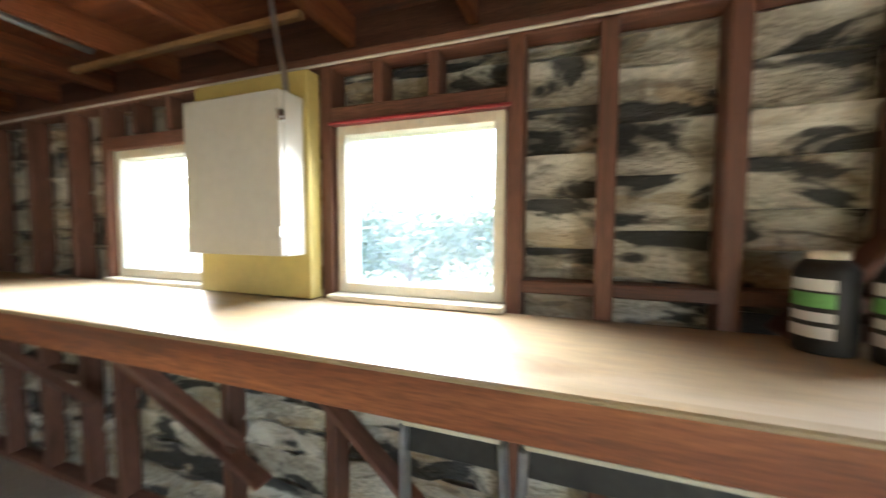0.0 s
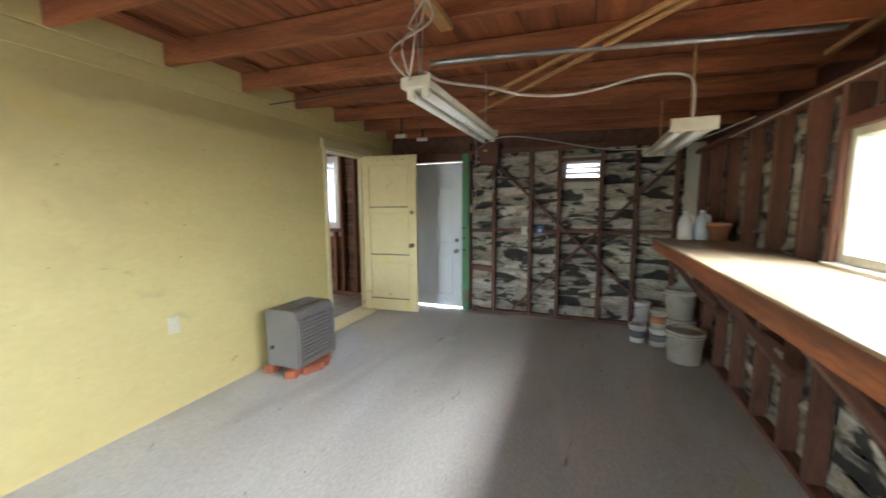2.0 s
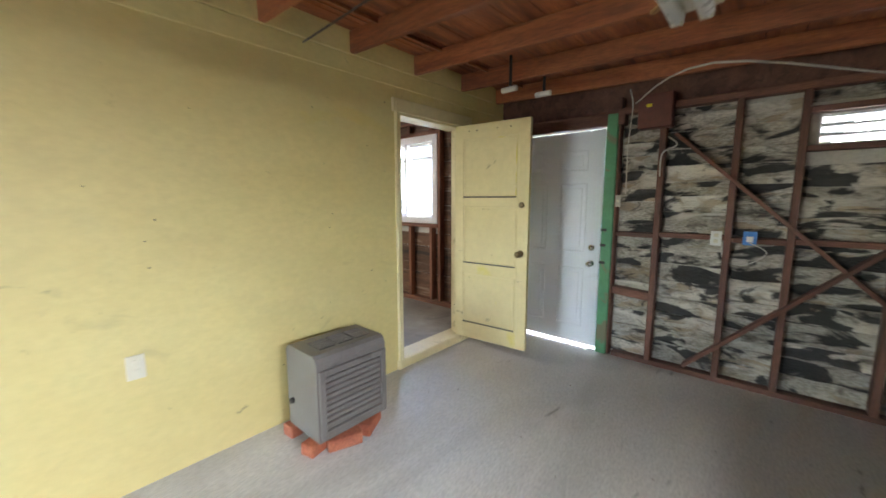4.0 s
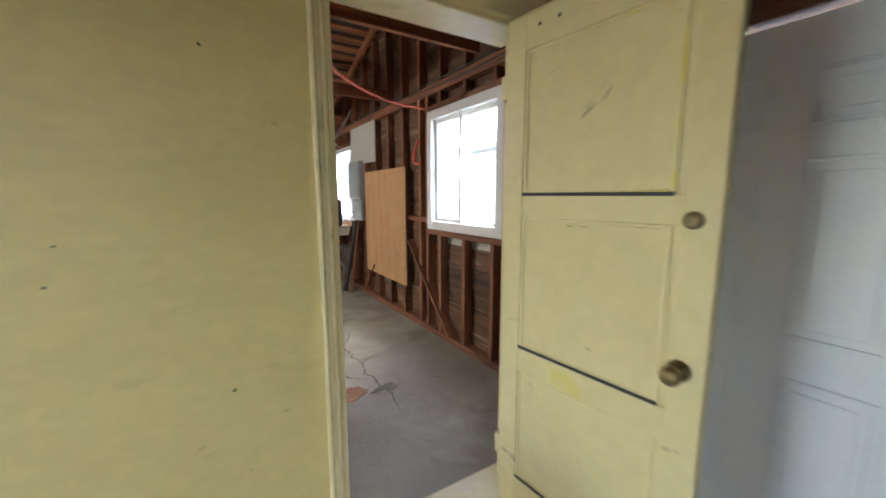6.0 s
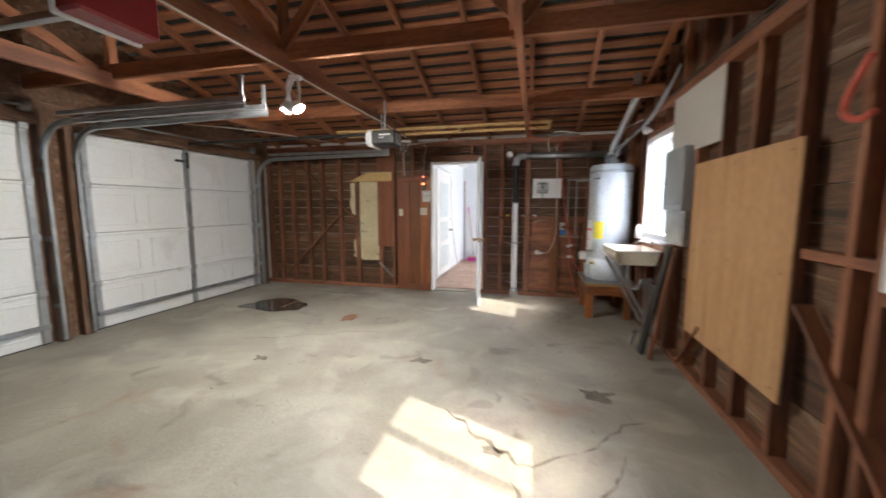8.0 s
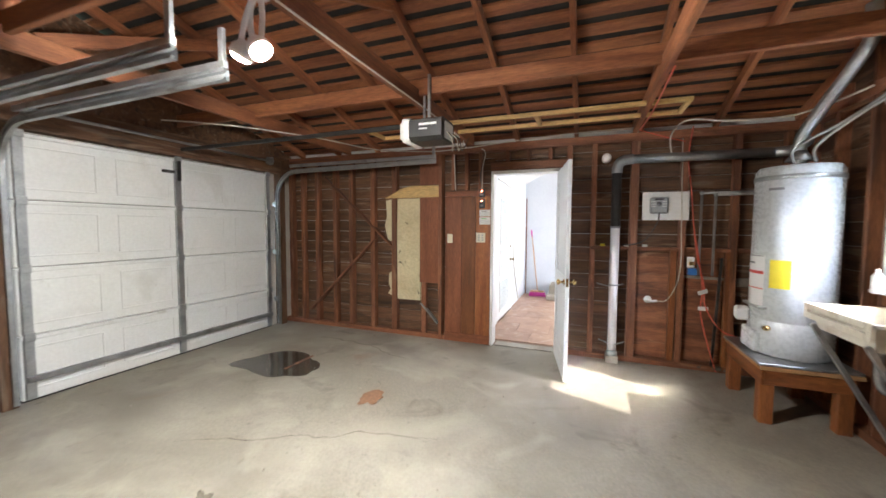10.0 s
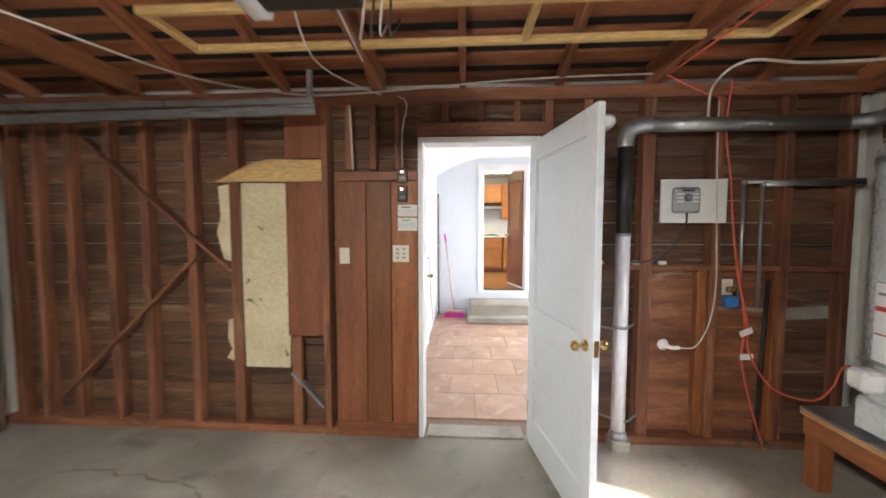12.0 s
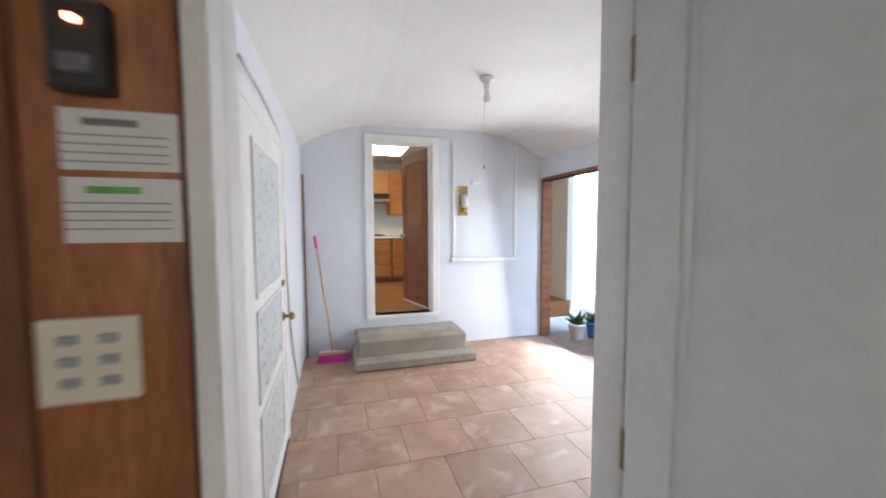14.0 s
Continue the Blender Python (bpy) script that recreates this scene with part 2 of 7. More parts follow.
M_MILKY = surface("milky_plastic", (0.78, 0.78, 0.78), (0.84, 0.84, 0.84), 0.4, 3, fine=20, grain=0.04, bump=0.03)
M_BLUEISH = surface("pale_blue_plastic", (0.42, 0.50, 0.58), (0.50, 0.58, 0.66), 0.3, 3, fine=20, grain=0.05, bump=0.03)
M_TERRACOTTA = surface("terracotta", (0.42, 0.16, 0.09), (0.5, 0.21, 0.12), 0.8, 5, fine=50, grain=0.12, bump=0.1)
M_BLUE = surface("blue_plastic", (0.03, 0.16, 0.5), (0.05, 0.22, 0.6), 0.4, 4, fine=30, grain=0.05, bump=0.02)
M_REDPAINT = surface("red_enamel", (0.22, 0.018, 0.022), (0.30, 0.03, 0.035), 0.35, 3, fine=30, grain=0.06, bump=0.03)
M_REDBOX = surface("maroon_box_paint", (0.115, 0.03, 0.022), (0.16, 0.045, 0.03), 0.5, 5, fine=30, grain=0.15, bump=0.05)
M_CABLE = surface("white_cable", (0.55, 0.52, 0.46), (0.66, 0.63, 0.57), 0.5, 9, fine=40, grain=0.1, bump=0)
M_DARKCABLE = surface("dark_cable", (0.04, 0.035, 0.03), (0.07, 0.06, 0.055), 0.5, 9, fine=40, grain=0.1, bump=0)
M_REDCABLE = surface("orange_red_cable", (0.60, 0.09, 0.05), (0.70, 0.13, 0.08), 0.4, 9, fine=40, grain=0.1, bump=0)
M_FOAM = surface("insulation_paper", (0.62, 0.53, 0.33), (0.74, 0.66, 0.45), 0.85, 3, fine=35, grain=0.12, bump=0.5, stains=(((0.12, 0.10, 0.07), 6.5, 0.665, 0.69, 0.9), ((0.5, 0.4, 0.22), 2, 0.55, 0.7, 0.5)), rel=0.02)
M_HEATER = surface("water_heater_enamel", (0.50, 0.53, 0.55), (0.58, 0.61, 0.62), 0.28, 2, fine=40, grain=0.05, bump=0.02)
M_LABELYELLOW = surface("yellow_label", (0.80, 0.66, 0.03), (0.85, 0.7, 0.05), 0.4, 5, fine=30, grain=0.04, bump=0)
M_PAPER = surface("paper", (0.72, 0.72, 0.72), (0.78, 0.78, 0.78), 0.7, 5, fine=60, grain=0.04, bump=0.03)
M_INK = surface("grey_ink", (0.16, 0.16, 0.18), (0.22, 0.22, 0.24), 0.7, 8, bump=0)
M_REDINK = surface("red_ink", (0.6, 0.05, 0.04), (0.66, 0.07, 0.06), 0.6, 8, bump=0)
M_GREENINK = surface("green_ink", (0.15, 0.45, 0.12), (0.2, 0.5, 0.16), 0.6, 8, bump=0)
M_IVORY = surface("ivory_plastic", (0.68, 0.64, 0.52), (0.74, 0.70, 0.58), 0.4, 5, fine=30, grain=0.04, bump=0.02)
M_TUBE = surface("lamp_tube_glass", (0.82, 0.82, 0.8), (0.87, 0.87, 0.85), 0.3, 5, fine=30, grain=0.03, bump=0)
M_FIXTURE = surface("cream_fixture_enamel", (0.66, 0.60, 0.47), (0.73, 0.68, 0.55), 0.42, 3, fine=30, grain=0.06, bump=0.03, stains=(((0.45, 0.37, 0.25), 4, 0.6, 0.7, 0.5),))
M_SINK = surface("sink_enamel", (0.68, 0.64, 0.54), (0.78, 0.75, 0.66), 0.35, 3, fine=40, grain=0.1, bump=0.04, stains=(((0.3, 0.22, 0.12), 3, 0.6, 0.7, 0.6),))
M_WALLBLUE = surface("pale_blue_wall_paint", (0.66, 0.70, 0.755), (0.72, 0.755, 0.80), 0.6, 0.9, fine=50, grain=0.05, bump=0.12, stains=(((0.55, 0.58, 0.62), 1.5, 0.6, 0.75, 0.4),))
M_CEILWHITE = surface("white_plaster", (0.73, 0.73, 0.72), (0.79, 0.79, 0.78), 0.75, 0.8, fine=50, grain=0.04, bump=0.12, stains=(((0.62, 0.62, 0.6), 1.3, 0.58, 0.75, 0.4),))
M_TILE = surface("terracotta_floor_tile", (0.36, 0.215, 0.155), (0.47, 0.30, 0.225), 0.5, 1.6, fine=45, grain=0.15, bump=0.12, stains=(((0.55, 0.43, 0.36), 2.2, 0.57, 0.7, 0.6), ((0.22, 0.13, 0.10), 3, 0.62, 0.72, 0.5)), vary=0.1)
M_GROUT = surface("brown_grout", (0.22, 0.15, 0.115), (0.29, 0.2, 0.155), 0.9, 8, fine=50)
M_STEP = surface("worn_concrete_step", (0.32, 0.29, 0.245), (0.42, 0.39, 0.34), 0.8, 3, fine=60, grain=0.2, bump=0.25, stains=(((0.2, 0.17, 0.14), 2, 0.56, 0.7, 0.6),))
M_OAK = wood("oak_cabinet", (0.36, 0.135, 0.032), (0.48, 0.20, 0.055), 0.4, vary=0.1, bump=0.05)
M_OAKFLOOR = wood("oak_floor", (0.34, 0.15, 0.05), (0.45, 0.22, 0.08), 0.35, vary=0.12, bump=0.05)
M_REDDOOR = wood("red_brown_door", (0.20, 0.065, 0.032), (0.28, 0.10, 0.05), 0.4, vary=0.05, bump=0.05)
M_PINK = surface("pink_plastic", (0.60, 0.035, 0.33), (0.70, 0.06, 0.42), 0.45, 6, fine=60, grain=0.15, bump=0.2)
M_STRAWWOOD = wood("broom_stick_wood", (0.55, 0.33, 0.2), (0.62, 0.4, 0.26), 0.5)
M_DOORWHITE = surface("cool_white_door_paint", (0.70, 0.735, 0.755), (0.76, 0.795, 0.815), 0.45, 1.2, fine=30, grain=0.04, bump=0.04, stains=(((0.52, 0.53, 0.54), 3, 0.64, 0.75, 0.35),))
M_GLASS = clear("window_glass", dust=0.015)
# dirty glass whose scatter also stands in for veiling glare
M_DUSTY_HAZE = clear("dusty_hazy_window_glass", (0.97, 0.98, 0.98), 0.04, 0.032)
M_FROST = surface("frosted_pane", (0.55, 0.62, 0.64), (0.62, 0.68, 0.70), 0.3, 2, fine=30, grain=0.03, bump=0)
# brown painted for the kitchen wood and reflections that the clear pane shows
M_PANEVIEW = surface("pane_with_painted_view", (0.26, 0.11, 0.05), (0.34, 0.16, 0.08), 0.15, 3, fine=20, grain=0.05, bump=0)
M_STAIN = surface("old_oil_stain", (0.10, 0.085, 0.068), (0.2, 0.17, 0.135), 0.7, 9, fine=60, grain=0.35, bump=0.1)
M_WATER = surface("wet_concrete", (0.055, 0.048, 0.04), (0.085, 0.075, 0.062), 0.08, 1.2, fine=55, grain=0.2, bump=0.02, gloss=(0.03, 0.14))
M_RUST = surface("rust_stain", (0.25, 0.12, 0.06), (0.32, 0.17, 0.1), 0.8, 6, fine=40, grain=0.3)
M_SHELLWALL = surface("outside_stucco", (0.55, 0.52, 0.46), (0.63, 0.60, 0.54), 0.85, 2, fine=60, grain=0.12, bump=0.3)
M_GRASS = surface("dry_lawn", (0.10, 0.12, 0.04), (0.2, 0.19, 0.08), 0.9, 2, fine=60, grain=0.4, bump=0.4)
M_LEAF = surface("leaf_green", (0.045, 0.085, 0.022), (0.09, 0.14, 0.04), 0.5, 6, fine=30, grain=0.25, bump=0, vary=0.2)
M_BARK = surface("bark", (0.09, 0.065, 0.045), (0.16, 0.12, 0.085), 0.9, 8, (1, 1, 0.3), 40, 0.4, 0.5)
M_FENCE = surface("white_fence_paint", (0.66, 0.66, 0.63), (0.75, 0.75, 0.72), 0.6, 2, fine=40, grain=0.08, bump=0.1)
M_ROOFTILE = surface("grey_roof_shingle", (0.13, 0.125, 0.12), (0.2, 0.19, 0.18), 0.9, 6, fine=50, grain=0.3, bump=0.3)
M_LED = glow("lit_led_lens", (1.0, 0.97, 0.9), 85.0)
M_REDLED = glow("red_indicator", (1.0, 0.12, 0.05), 3.0)
M_PANEL_LIGHT = glow("lit_ceiling_panel", (1.0, 0.86, 0.55), 0.7)

# ---- mesh helpers ----
def mesh_from(name, bm, mat, smooth=False):
    me = bpy.data.meshes.new(name)
    bmesh.ops.recalc_face_normals(bm, faces=bm.faces)
    bm.to_mesh(me)
    bm.free()
    me.materials.append(mat)
    if smooth:
        me.shade_smooth()
    return me


def part(name, bm, mat, parent=None, label="", smooth=False):
    ob = new(name, mesh_from(name, bm, mat, smooth))
    if parent:
        ob.parent = parent
    return tagged(ob, label)


def thing(name, label, category, group="", kind=""):
    return tagged(new(name), label, category, group, kind)


def box(bm, x0, x1, y0, y1, z0, z1, bevel=0.0):
    r = bmesh.ops.create_cube(bm, size=1.0)
    for v in r["verts"]:
        v.co = Vector(((x0 + x1) / 2 + v.co.x * (x1 - x0), (y0 + y1) / 2 + v.co.y * (y1 - y0), (z0 + z1) / 2 + v.co.z * (z1 - z0)))
    if bevel:
        es = list({e for v in r["verts"] for e in v.link_edges})
        bmesh.ops.bevel(bm, geom=es, offset=bevel, segments=1, affect="EDGES")
    return bm


def boxed(x0, x1, y0, y1, z0, z1, bevel=0.003):
    return box(bmesh.new(), min(x0, x1), max(x0, x1), min(y0, y1), max(y0, y1), min(z0, z1), max(z0, z1), bevel)


def beam(name, p0, p1, w, h, mat, parent=None, up=(0, 0, 1), bevel=0.004, label=""):
    """A timber from p0 to p1 along its middle line, w wide and h deep along up. Its grain follows its length."""
    p0, p1 = Vector(p0), Vector(p1)
    x = (p1 - p0).normalized()
    z = Vector(up)
    if abs(x.dot(z)) > 0.99:
        z = Vector((0, 1, 0))
    y = z.cross(x).normalized()
    z = x.cross(y)
    ob = part(name, boxed(0, (p1 - p0).length, -w / 2, w / 2, -h / 2, h / 2, bevel), mat, parent, label)
    m = Matrix((x, y, z)).transposed().to_4x4()
    m.translation = p0
    ob.matrix_basis = m
    return ob


def rod(bm, p0, p1, r, n=14, r2=None, caps=True):
    p0, p1 = Vector(p0), Vector(p1)
    d = p1 - p0
    q = d.to_track_quat("Z", "Y").to_matrix().to_4x4()
    q.translation = (p0 + p1) / 2
    bmesh.ops.create_cone(bm, cap_ends=caps, segments=n, radius1=r, radius2=r if r2 is None else r2, depth=d.length, matrix=q)
    return bm


def turned(bm, profile, origin, axis=(0, 0, 1), n=20):
    """A turned shape: (radius, height) pairs about an axis through origin."""
    q = Vector(axis).to_track_quat("Z", "Y").to_matrix()
    o = Vector(origin)
    rings = []
    for r, h in profile:
        rings.append([bm.verts.new(o + q @ Vector((r * math.cos(a), r * math.sin(a), h))) for a in (2 * math.pi * i / n for i in range(n))])
    for a, b in zip(rings, rings[1:]):
        for i in range(n):
            bm.faces.new((a[i], a[(i + 1) % n], b[(i + 1) % n], b[i]))
    if profile[0][0] > 0.0005:
        bm.faces.new(rings[0])
    if profile[-1][0] > 0.0005:
        bm.faces.new(rings[-1])
    return bm


def hose(bm, pts, r, n=8, steps=6):
    """A smooth round cable or pipe through the points."""
    pts = [Vector(p) for p in pts]
    line = []
    for i in range(len(pts) - 1):
        a, b, c, d = pts[max(i - 1, 0)], pts[i], pts[i + 1], pts[min(i + 2, len(pts) - 1)]
        for k in range(steps):
            t = k / steps
            line.append(0.5 * ((2 * b) + (c - a) * t + (2 * a - 5 * b + 4 * c - d) * t * t + (3 * b - a - 3 * c + d) * t ** 3))
    line.append(pts[-1])
    rings = []
    ref = Vector((0.31, 0.17, 0.93))
    for i, p in enumerate(line):
        t = (line[min(i + 1, len(line) - 1)] - line[max(i - 1, 0)]).normalized()
        u = t.cross(ref).normalized()
        v = t.cross(u)
        rings.append([bm.verts.new(p + r * (math.cos(a) * u + math.sin(a) * v)) for a in (2 * math.pi * k / n for k in range(n))])
    for a, b in zip(rings, rings[1:]):
        for i in range(n):
            bm.faces.new((a[i], a[(i + 1) % n], b[(i + 1) % n], b[i]))
    bm.faces.new(rings[0]), bm.faces.new(rings[-1])
    return bm


def cable(name, pts, r, mat, label, category="cable"):
    return tagged(part(name, hose(bmesh.new(), pts, r), mat, None, "", True), label, category)


def prism(bm, pts, axis, a, b):
    """A flat outline (u, z) drawn out along x or y from a to b; along 'z' the outline is (x, y)."""
    def at(p, k):
        return (k, p[0], p[1]) if axis == "x" else (p[0], k, p[1]) if axis == "y" else (p[0], p[1], k)
    lo, hi = [bm.verts.new(at(p, a)) for p in pts], [bm.verts.new(at(p, b)) for p in pts]
    bm.faces.new(lo), bm.faces.new(hi)
    for i in range(len(pts)):
        j = (i + 1) % len(pts)
        bm.faces.new((lo[i], lo[j], hi[j], hi[i]))
    return bm


def sheet(axis, a, b, u0, u1, z0, z1, holes=()):
    """A wall slab between a and b on its axis, with openings (u0, u1, z0, z1) cut through it."""
    bm = bmesh.new()
    us = sorted({u0, u1, *[min(max(h, u0), u1) for q in holes for h in q[:2]]})
    zs = sorted({z0, z1, *[min(max(h, z0), z1) for q in holes for h in q[2:]]})
    for k, (ua, ub) in enumerate(zip(us, us[1:])):
        run = None
        for za, zb in zip(zs, zs[1:]):
            um, zm = (ua + ub) / 2, (za + zb) / 2
            solid = not any(q[0] < um < q[1] and q[2] < zm < q[3] for q in holes)
            if solid:
                run = (run[0], zb) if run else (za, zb)
            if run and (not solid or zb == zs[-1]):
                if axis == "x":
                    box(bm, a, b, ua, ub, *run)
                else:
                    box(bm, ua, ub, a, b, *run)
                run = None
    return bm


def structure(name, bm, mat, label=""):
    return tagged(part(name, bm, mat), label, kind="structure")


def ring_frame(bm, axis, a, b, u0, u1, z0, z1, w, bottom=None):
    """A rectangular frame of four mitred-looking bars, w wide."""
    bt = w if bottom is None else bottom
    for q in ((u0, u0 + w, z0, z1), (u1 - w, u1, z0, z1), (u0 + w, u1 - w, z1 - w, z1), (u0 + w, u1 - w, z0, z0 + bt)):
        if axis == "x":
            box(bm, a, b, *q, 0.003)
        else:
            box(bm, q[0], q[1], a, b, q[2], q[3], 0.003)
    return bm


def strips_between(wall, axis, plane, depth, u0, u1, z0, z1, mat, holes=(), row=0.125, name="board", seed=0):
    """Horizontal rows of uneven strips in one bay of an open wall, each its own piece."""
    rnd = random.Random(seed)
    z = z0
    while z < z1 - 0.03:
        h = min(row * rnd.uniform(0.8, 1.2), z1 - z)
        runs = [(u0, u1)]
        for q in holes:
            if z < q[3] and z + h > q[2]:
                runs = [s for a, b in runs for s in ((a, min(b, q[0])), (max(a, q[1]), b)) if s[1] - s[0] > 0.02]
        for a, b in runs:
            nu, nz = max(3, int((b - a) / 0.045)), 6
            bm = bmesh.new()
            grid = []
            off = rnd.uniform(0, 90)
            for j in range(nz + 1):
                line = []
                for i in range(nu + 1):
                    u, v = a + (b - a) * i / nu, j / nz
                    sag = 0.014 * noise.noise(Vector((u * 5 + off, 3.1, off)))
                    zz = z + (h - 0.002) * v + sag * (1 - v)
                    ledge = 0.95 * (1 - v) ** 1.6 + 0.9 * max(0.0, v - 0.82) / 0.18
                    d = depth * (0.12 + 0.55 * ledge + 0.55 * noise.noise(Vector((u * 7 + off, v * 1.6, off))) + 0.25 * noise.noise(Vector((u * 21 + off, v * 5, off))))
                    d = max(0.004, abs(d)) * (1 if depth > 0 else -1)
                    line.append(bm.verts.new((plane + d, u, zz) if axis == "x" else (u, plane + d, zz)))
                grid.append(line)
            for j in range(nz):
                for i in range(nu):
                    bm.faces.new((grid[j][i], grid[j][i + 1], grid[j + 1][i + 1], grid[j + 1][i]))
            part(name, bm, mat, wall, smooth=True)
        z += h


def boards_on(wall, axis, a, b, u0, u1, z0, z1, mat, holes=(), row=0.14, name="board"):
    """Horizontal boards behind the studs of a wall, each its own piece, lapped a little."""
    z, k = z0, 0
    while z < z1 - 0.02:
        zt = min(z + row, z1)
        runs = [(u0, u1)]
        for q in holes:
            if z + 0.01 < q[3] and zt - 0.01 > q[2]:
                runs = [s for c, d in runs for s in ((c, min(d, q[0])), (max(c, q[1]), d)) if s[1] - s[0] > 0.02]
        for c, d in runs:
            e = 0.006 * (k % 2)
            w = abs(b - a)
            if axis == "x":
                p0, p1, up = ((a + b) / 2 + e, c, (z + zt) / 2), ((a + b) / 2 + e, d, (z + zt) / 2), (0, 0, 1)
            else:
                p0, p1, up = (c, (a + b) / 2 + e, (z + zt) / 2), (d, (a + b) / 2 + e, (z + zt) / 2), (0, 0, 1)
            beam(name, p0, p1, w, zt - z - 0.005, mat, wall, up, 0.0)
        z, k = zt, k + 1


def blob_outline(cx, cy, rx, ry, n, seed, rough=0.25):
    return [(cx + rx * f * math.cos(a), cy + ry * f * math.sin(a)) for a, f in
            ((2 * math.pi * i / n, 1 + rough * noise.noise(Vector((math.cos(2 * math.pi * i / n) * 1.7 + seed, math.sin(2 * math.pi * i / n) * 1.7, seed)))) for i in range(n))]

# ---- the plan ----
WX, WGX, EX = -4.42, -4.68, 1.48            # inner faces: workshop west, garage west, garage doors
NY, YY, SY, BY = 1.77, -2.06, -8.78, -12.70  # window wall, yellow wall, garage south wall, far wall of the passage
WE = 2.6                                     # workshop east wall
GN = -2.36                                   # garage side of the yellow wall
SHIFT = Vector((-0.09, -0.18, 0))            # the workshop axes against the garage axes
RIDGE_Y, EAVE_Z, PITCH = -5.45, 2.50, 0.31


def joist_z(y):
    return 2.43 - 0.03 * (y - YY)


def roof_z(y):
    return EAVE_Z + PITCH * (abs(SY - RIDGE_Y) - abs(y - RIDGE_Y))


# floors
structure("floor_workshop", boxed(WX - 0.14, WE + 0.1, YY - 0.06, NY + 0.12, -0.2, 0.0, 0), M_CONCRETE, "worn grey concrete floor with scuffs and stains")
structure("floor_garage", boxed(WGX - 0.12, EX + 0.25, SY - 0.06, GN + 0.06, -0.2, 0.0, 0), M_SLAB, "stained and scuffed grey concrete garage floor")
structure("floor_passage", boxed(-6.3, -1.4, BY - 0.1, SY - 0.06, -0.2, -0.012, 0), M_GROUT, "dark grout bed under terracotta tiles")
structure("floor_kitchen", boxed(-5.2, -0.9, -16.6, BY - 0.1, 0.2, 0.43, 0), M_OAKFLOOR, "brown wooden kitchen floor")

# yellow partition between workshop and garage
yellow_wall = structure("wall_yellow", sheet("y", YY - 0.12, YY, WGX - 0.12, WE, 0, 2.62, [(-3.81, -2.985, -0.1, 2.115)]), M_YELLOW, "yellow painted plaster wall, scuffed and stained")
for k, (za, zb, d) in enumerate(((2.30, 2.42, 0.012), (2.425, 2.60, 0.02))):
    part("frieze_board", boxed(WX + 0.1, WE, YY, YY + d, za, zb, 0.003), M_YELLOW, yellow_wall)
rnd = random.Random(11)
for k in range(26):
    x, z, r = rnd.uniform(-3.0, 0.6), rnd.uniform(0.25, 2.2), rnd.uniform(0.002, 0.005)
    if not -2.95 < x < -2.9:
        part("nail_hole", turned(bmesh.new(), [(0, 0.0015), (r, 0.001), (r, 0.0)], (x, YY + 0.0005, z), (0, 1, 0), 8), M_IRON, yellow_wall)
sill = structure("trim_threshold", boxed(-3.90, -2.93, YY - 0.17, YY + 0.025, 0, 0.085, 0.008), M_YELLOW_TRIM, "chipped yellow wooden door threshold")
casing = thing("trim_yellow_doorway", "yellow painted wooden door casing around the opening", "door casing", kind="structure")
part("casing", boxed(-2.985, -2.94, YY, YY + 0.022, 0.0, 2.20), M_YELLOW_TRIM, casing)
part("casing", boxed(-3.895, -3.81, YY, YY + 0.022, 0.085, 2.20), M_YELLOW_TRIM, casing)
part("head_casing", boxed(-3.925, -2.915, YY, YY + 0.026, 2.115, 2.215), M_YELLOW_TRIM, casing)
part("jamb", boxed(-3.007, -2.985, YY - 0.175, YY + 0.004, 0.085, 2.1), M_YELLOW_TRIM, casing)
part("jamb", boxed(-3.81, -3.79, YY - 0.125, YY + 0.004, 0.085, 2.1), M_YELLOW_TRIM, casing)
part("door_stop", boxed(-3.019, -3.007, YY - 0.11, YY - 0.06, 0.085, 2.09), M_YELLOW_TRIM, casing)
part("door_stop", boxed(-3.79, -3.778, YY - 0.11, YY - 0.06, 0.085, 2.09), M_YELLOW_TRIM, casing)
part("head_jamb", boxed(-3.81, -2.985, YY - 0.175, YY + 0.004, 2.095, 2.117), M_YELLOW_TRIM, casing)
part("casing_bead", boxed(-2.953, -2.94, YY + 0.022, YY + 0.032, 0.0, 2.19, 0.004), M_YELLOW_TRIM, casing)
part("casing_bead", boxed(-3.895, -3.875, YY + 0.022, YY + 0.032, 0.085, 2.19, 0.004), M_YELLOW_TRIM, casing)
part("casing_bead", boxed(-2.984, -2.970, YY + 0.022, YY + 0.028, 0.085, 2.112, 0.003), M_YELLOW_TRIM, casing)
lock = part("strike_box", boxed(-3.022, -2.996, YY - 0.046, YY - 0.004, 1.355, 1.44, 0.006), M_IRON, casing, "dark metal rim lock keeper")
part("keeper_lip", boxed(-3.030, -3.004, YY - 0.135, YY - 0.046, 1.362, 1.432, 0.005), M_STEEL, lock)
part("strike_plate", boxed(-3.0105, -3.0065, YY - 0.052, YY - 0.005, 0.91, 1.0, 0.001), M_OLDBRASS, casing, "tarnished brass strike plate")

# workshop west wall with the steel door
ww = structure("wall_workshop_west", sheet("x", WX - 0.19, WX - 0.12, YY - 0.12, NY + 0.12, 0, 2.6, [(-1.90, -0.93, -0.1, 2.07), (0.416, 0.80, 1.80, 1.99)]), M_SHELLWALL, "open stud wall with rough plaster backing")
W_STUDS = [-0.49, -0.01, 0.34, 0.83, 1.21, 1.62]
for y in W_STUDS:
    beam("stud", (WX - 0.045, y, 0.04), (WX - 0.045, y, 2.15), 0.09, 0.045, M_RED, ww, (0, 1, 0))
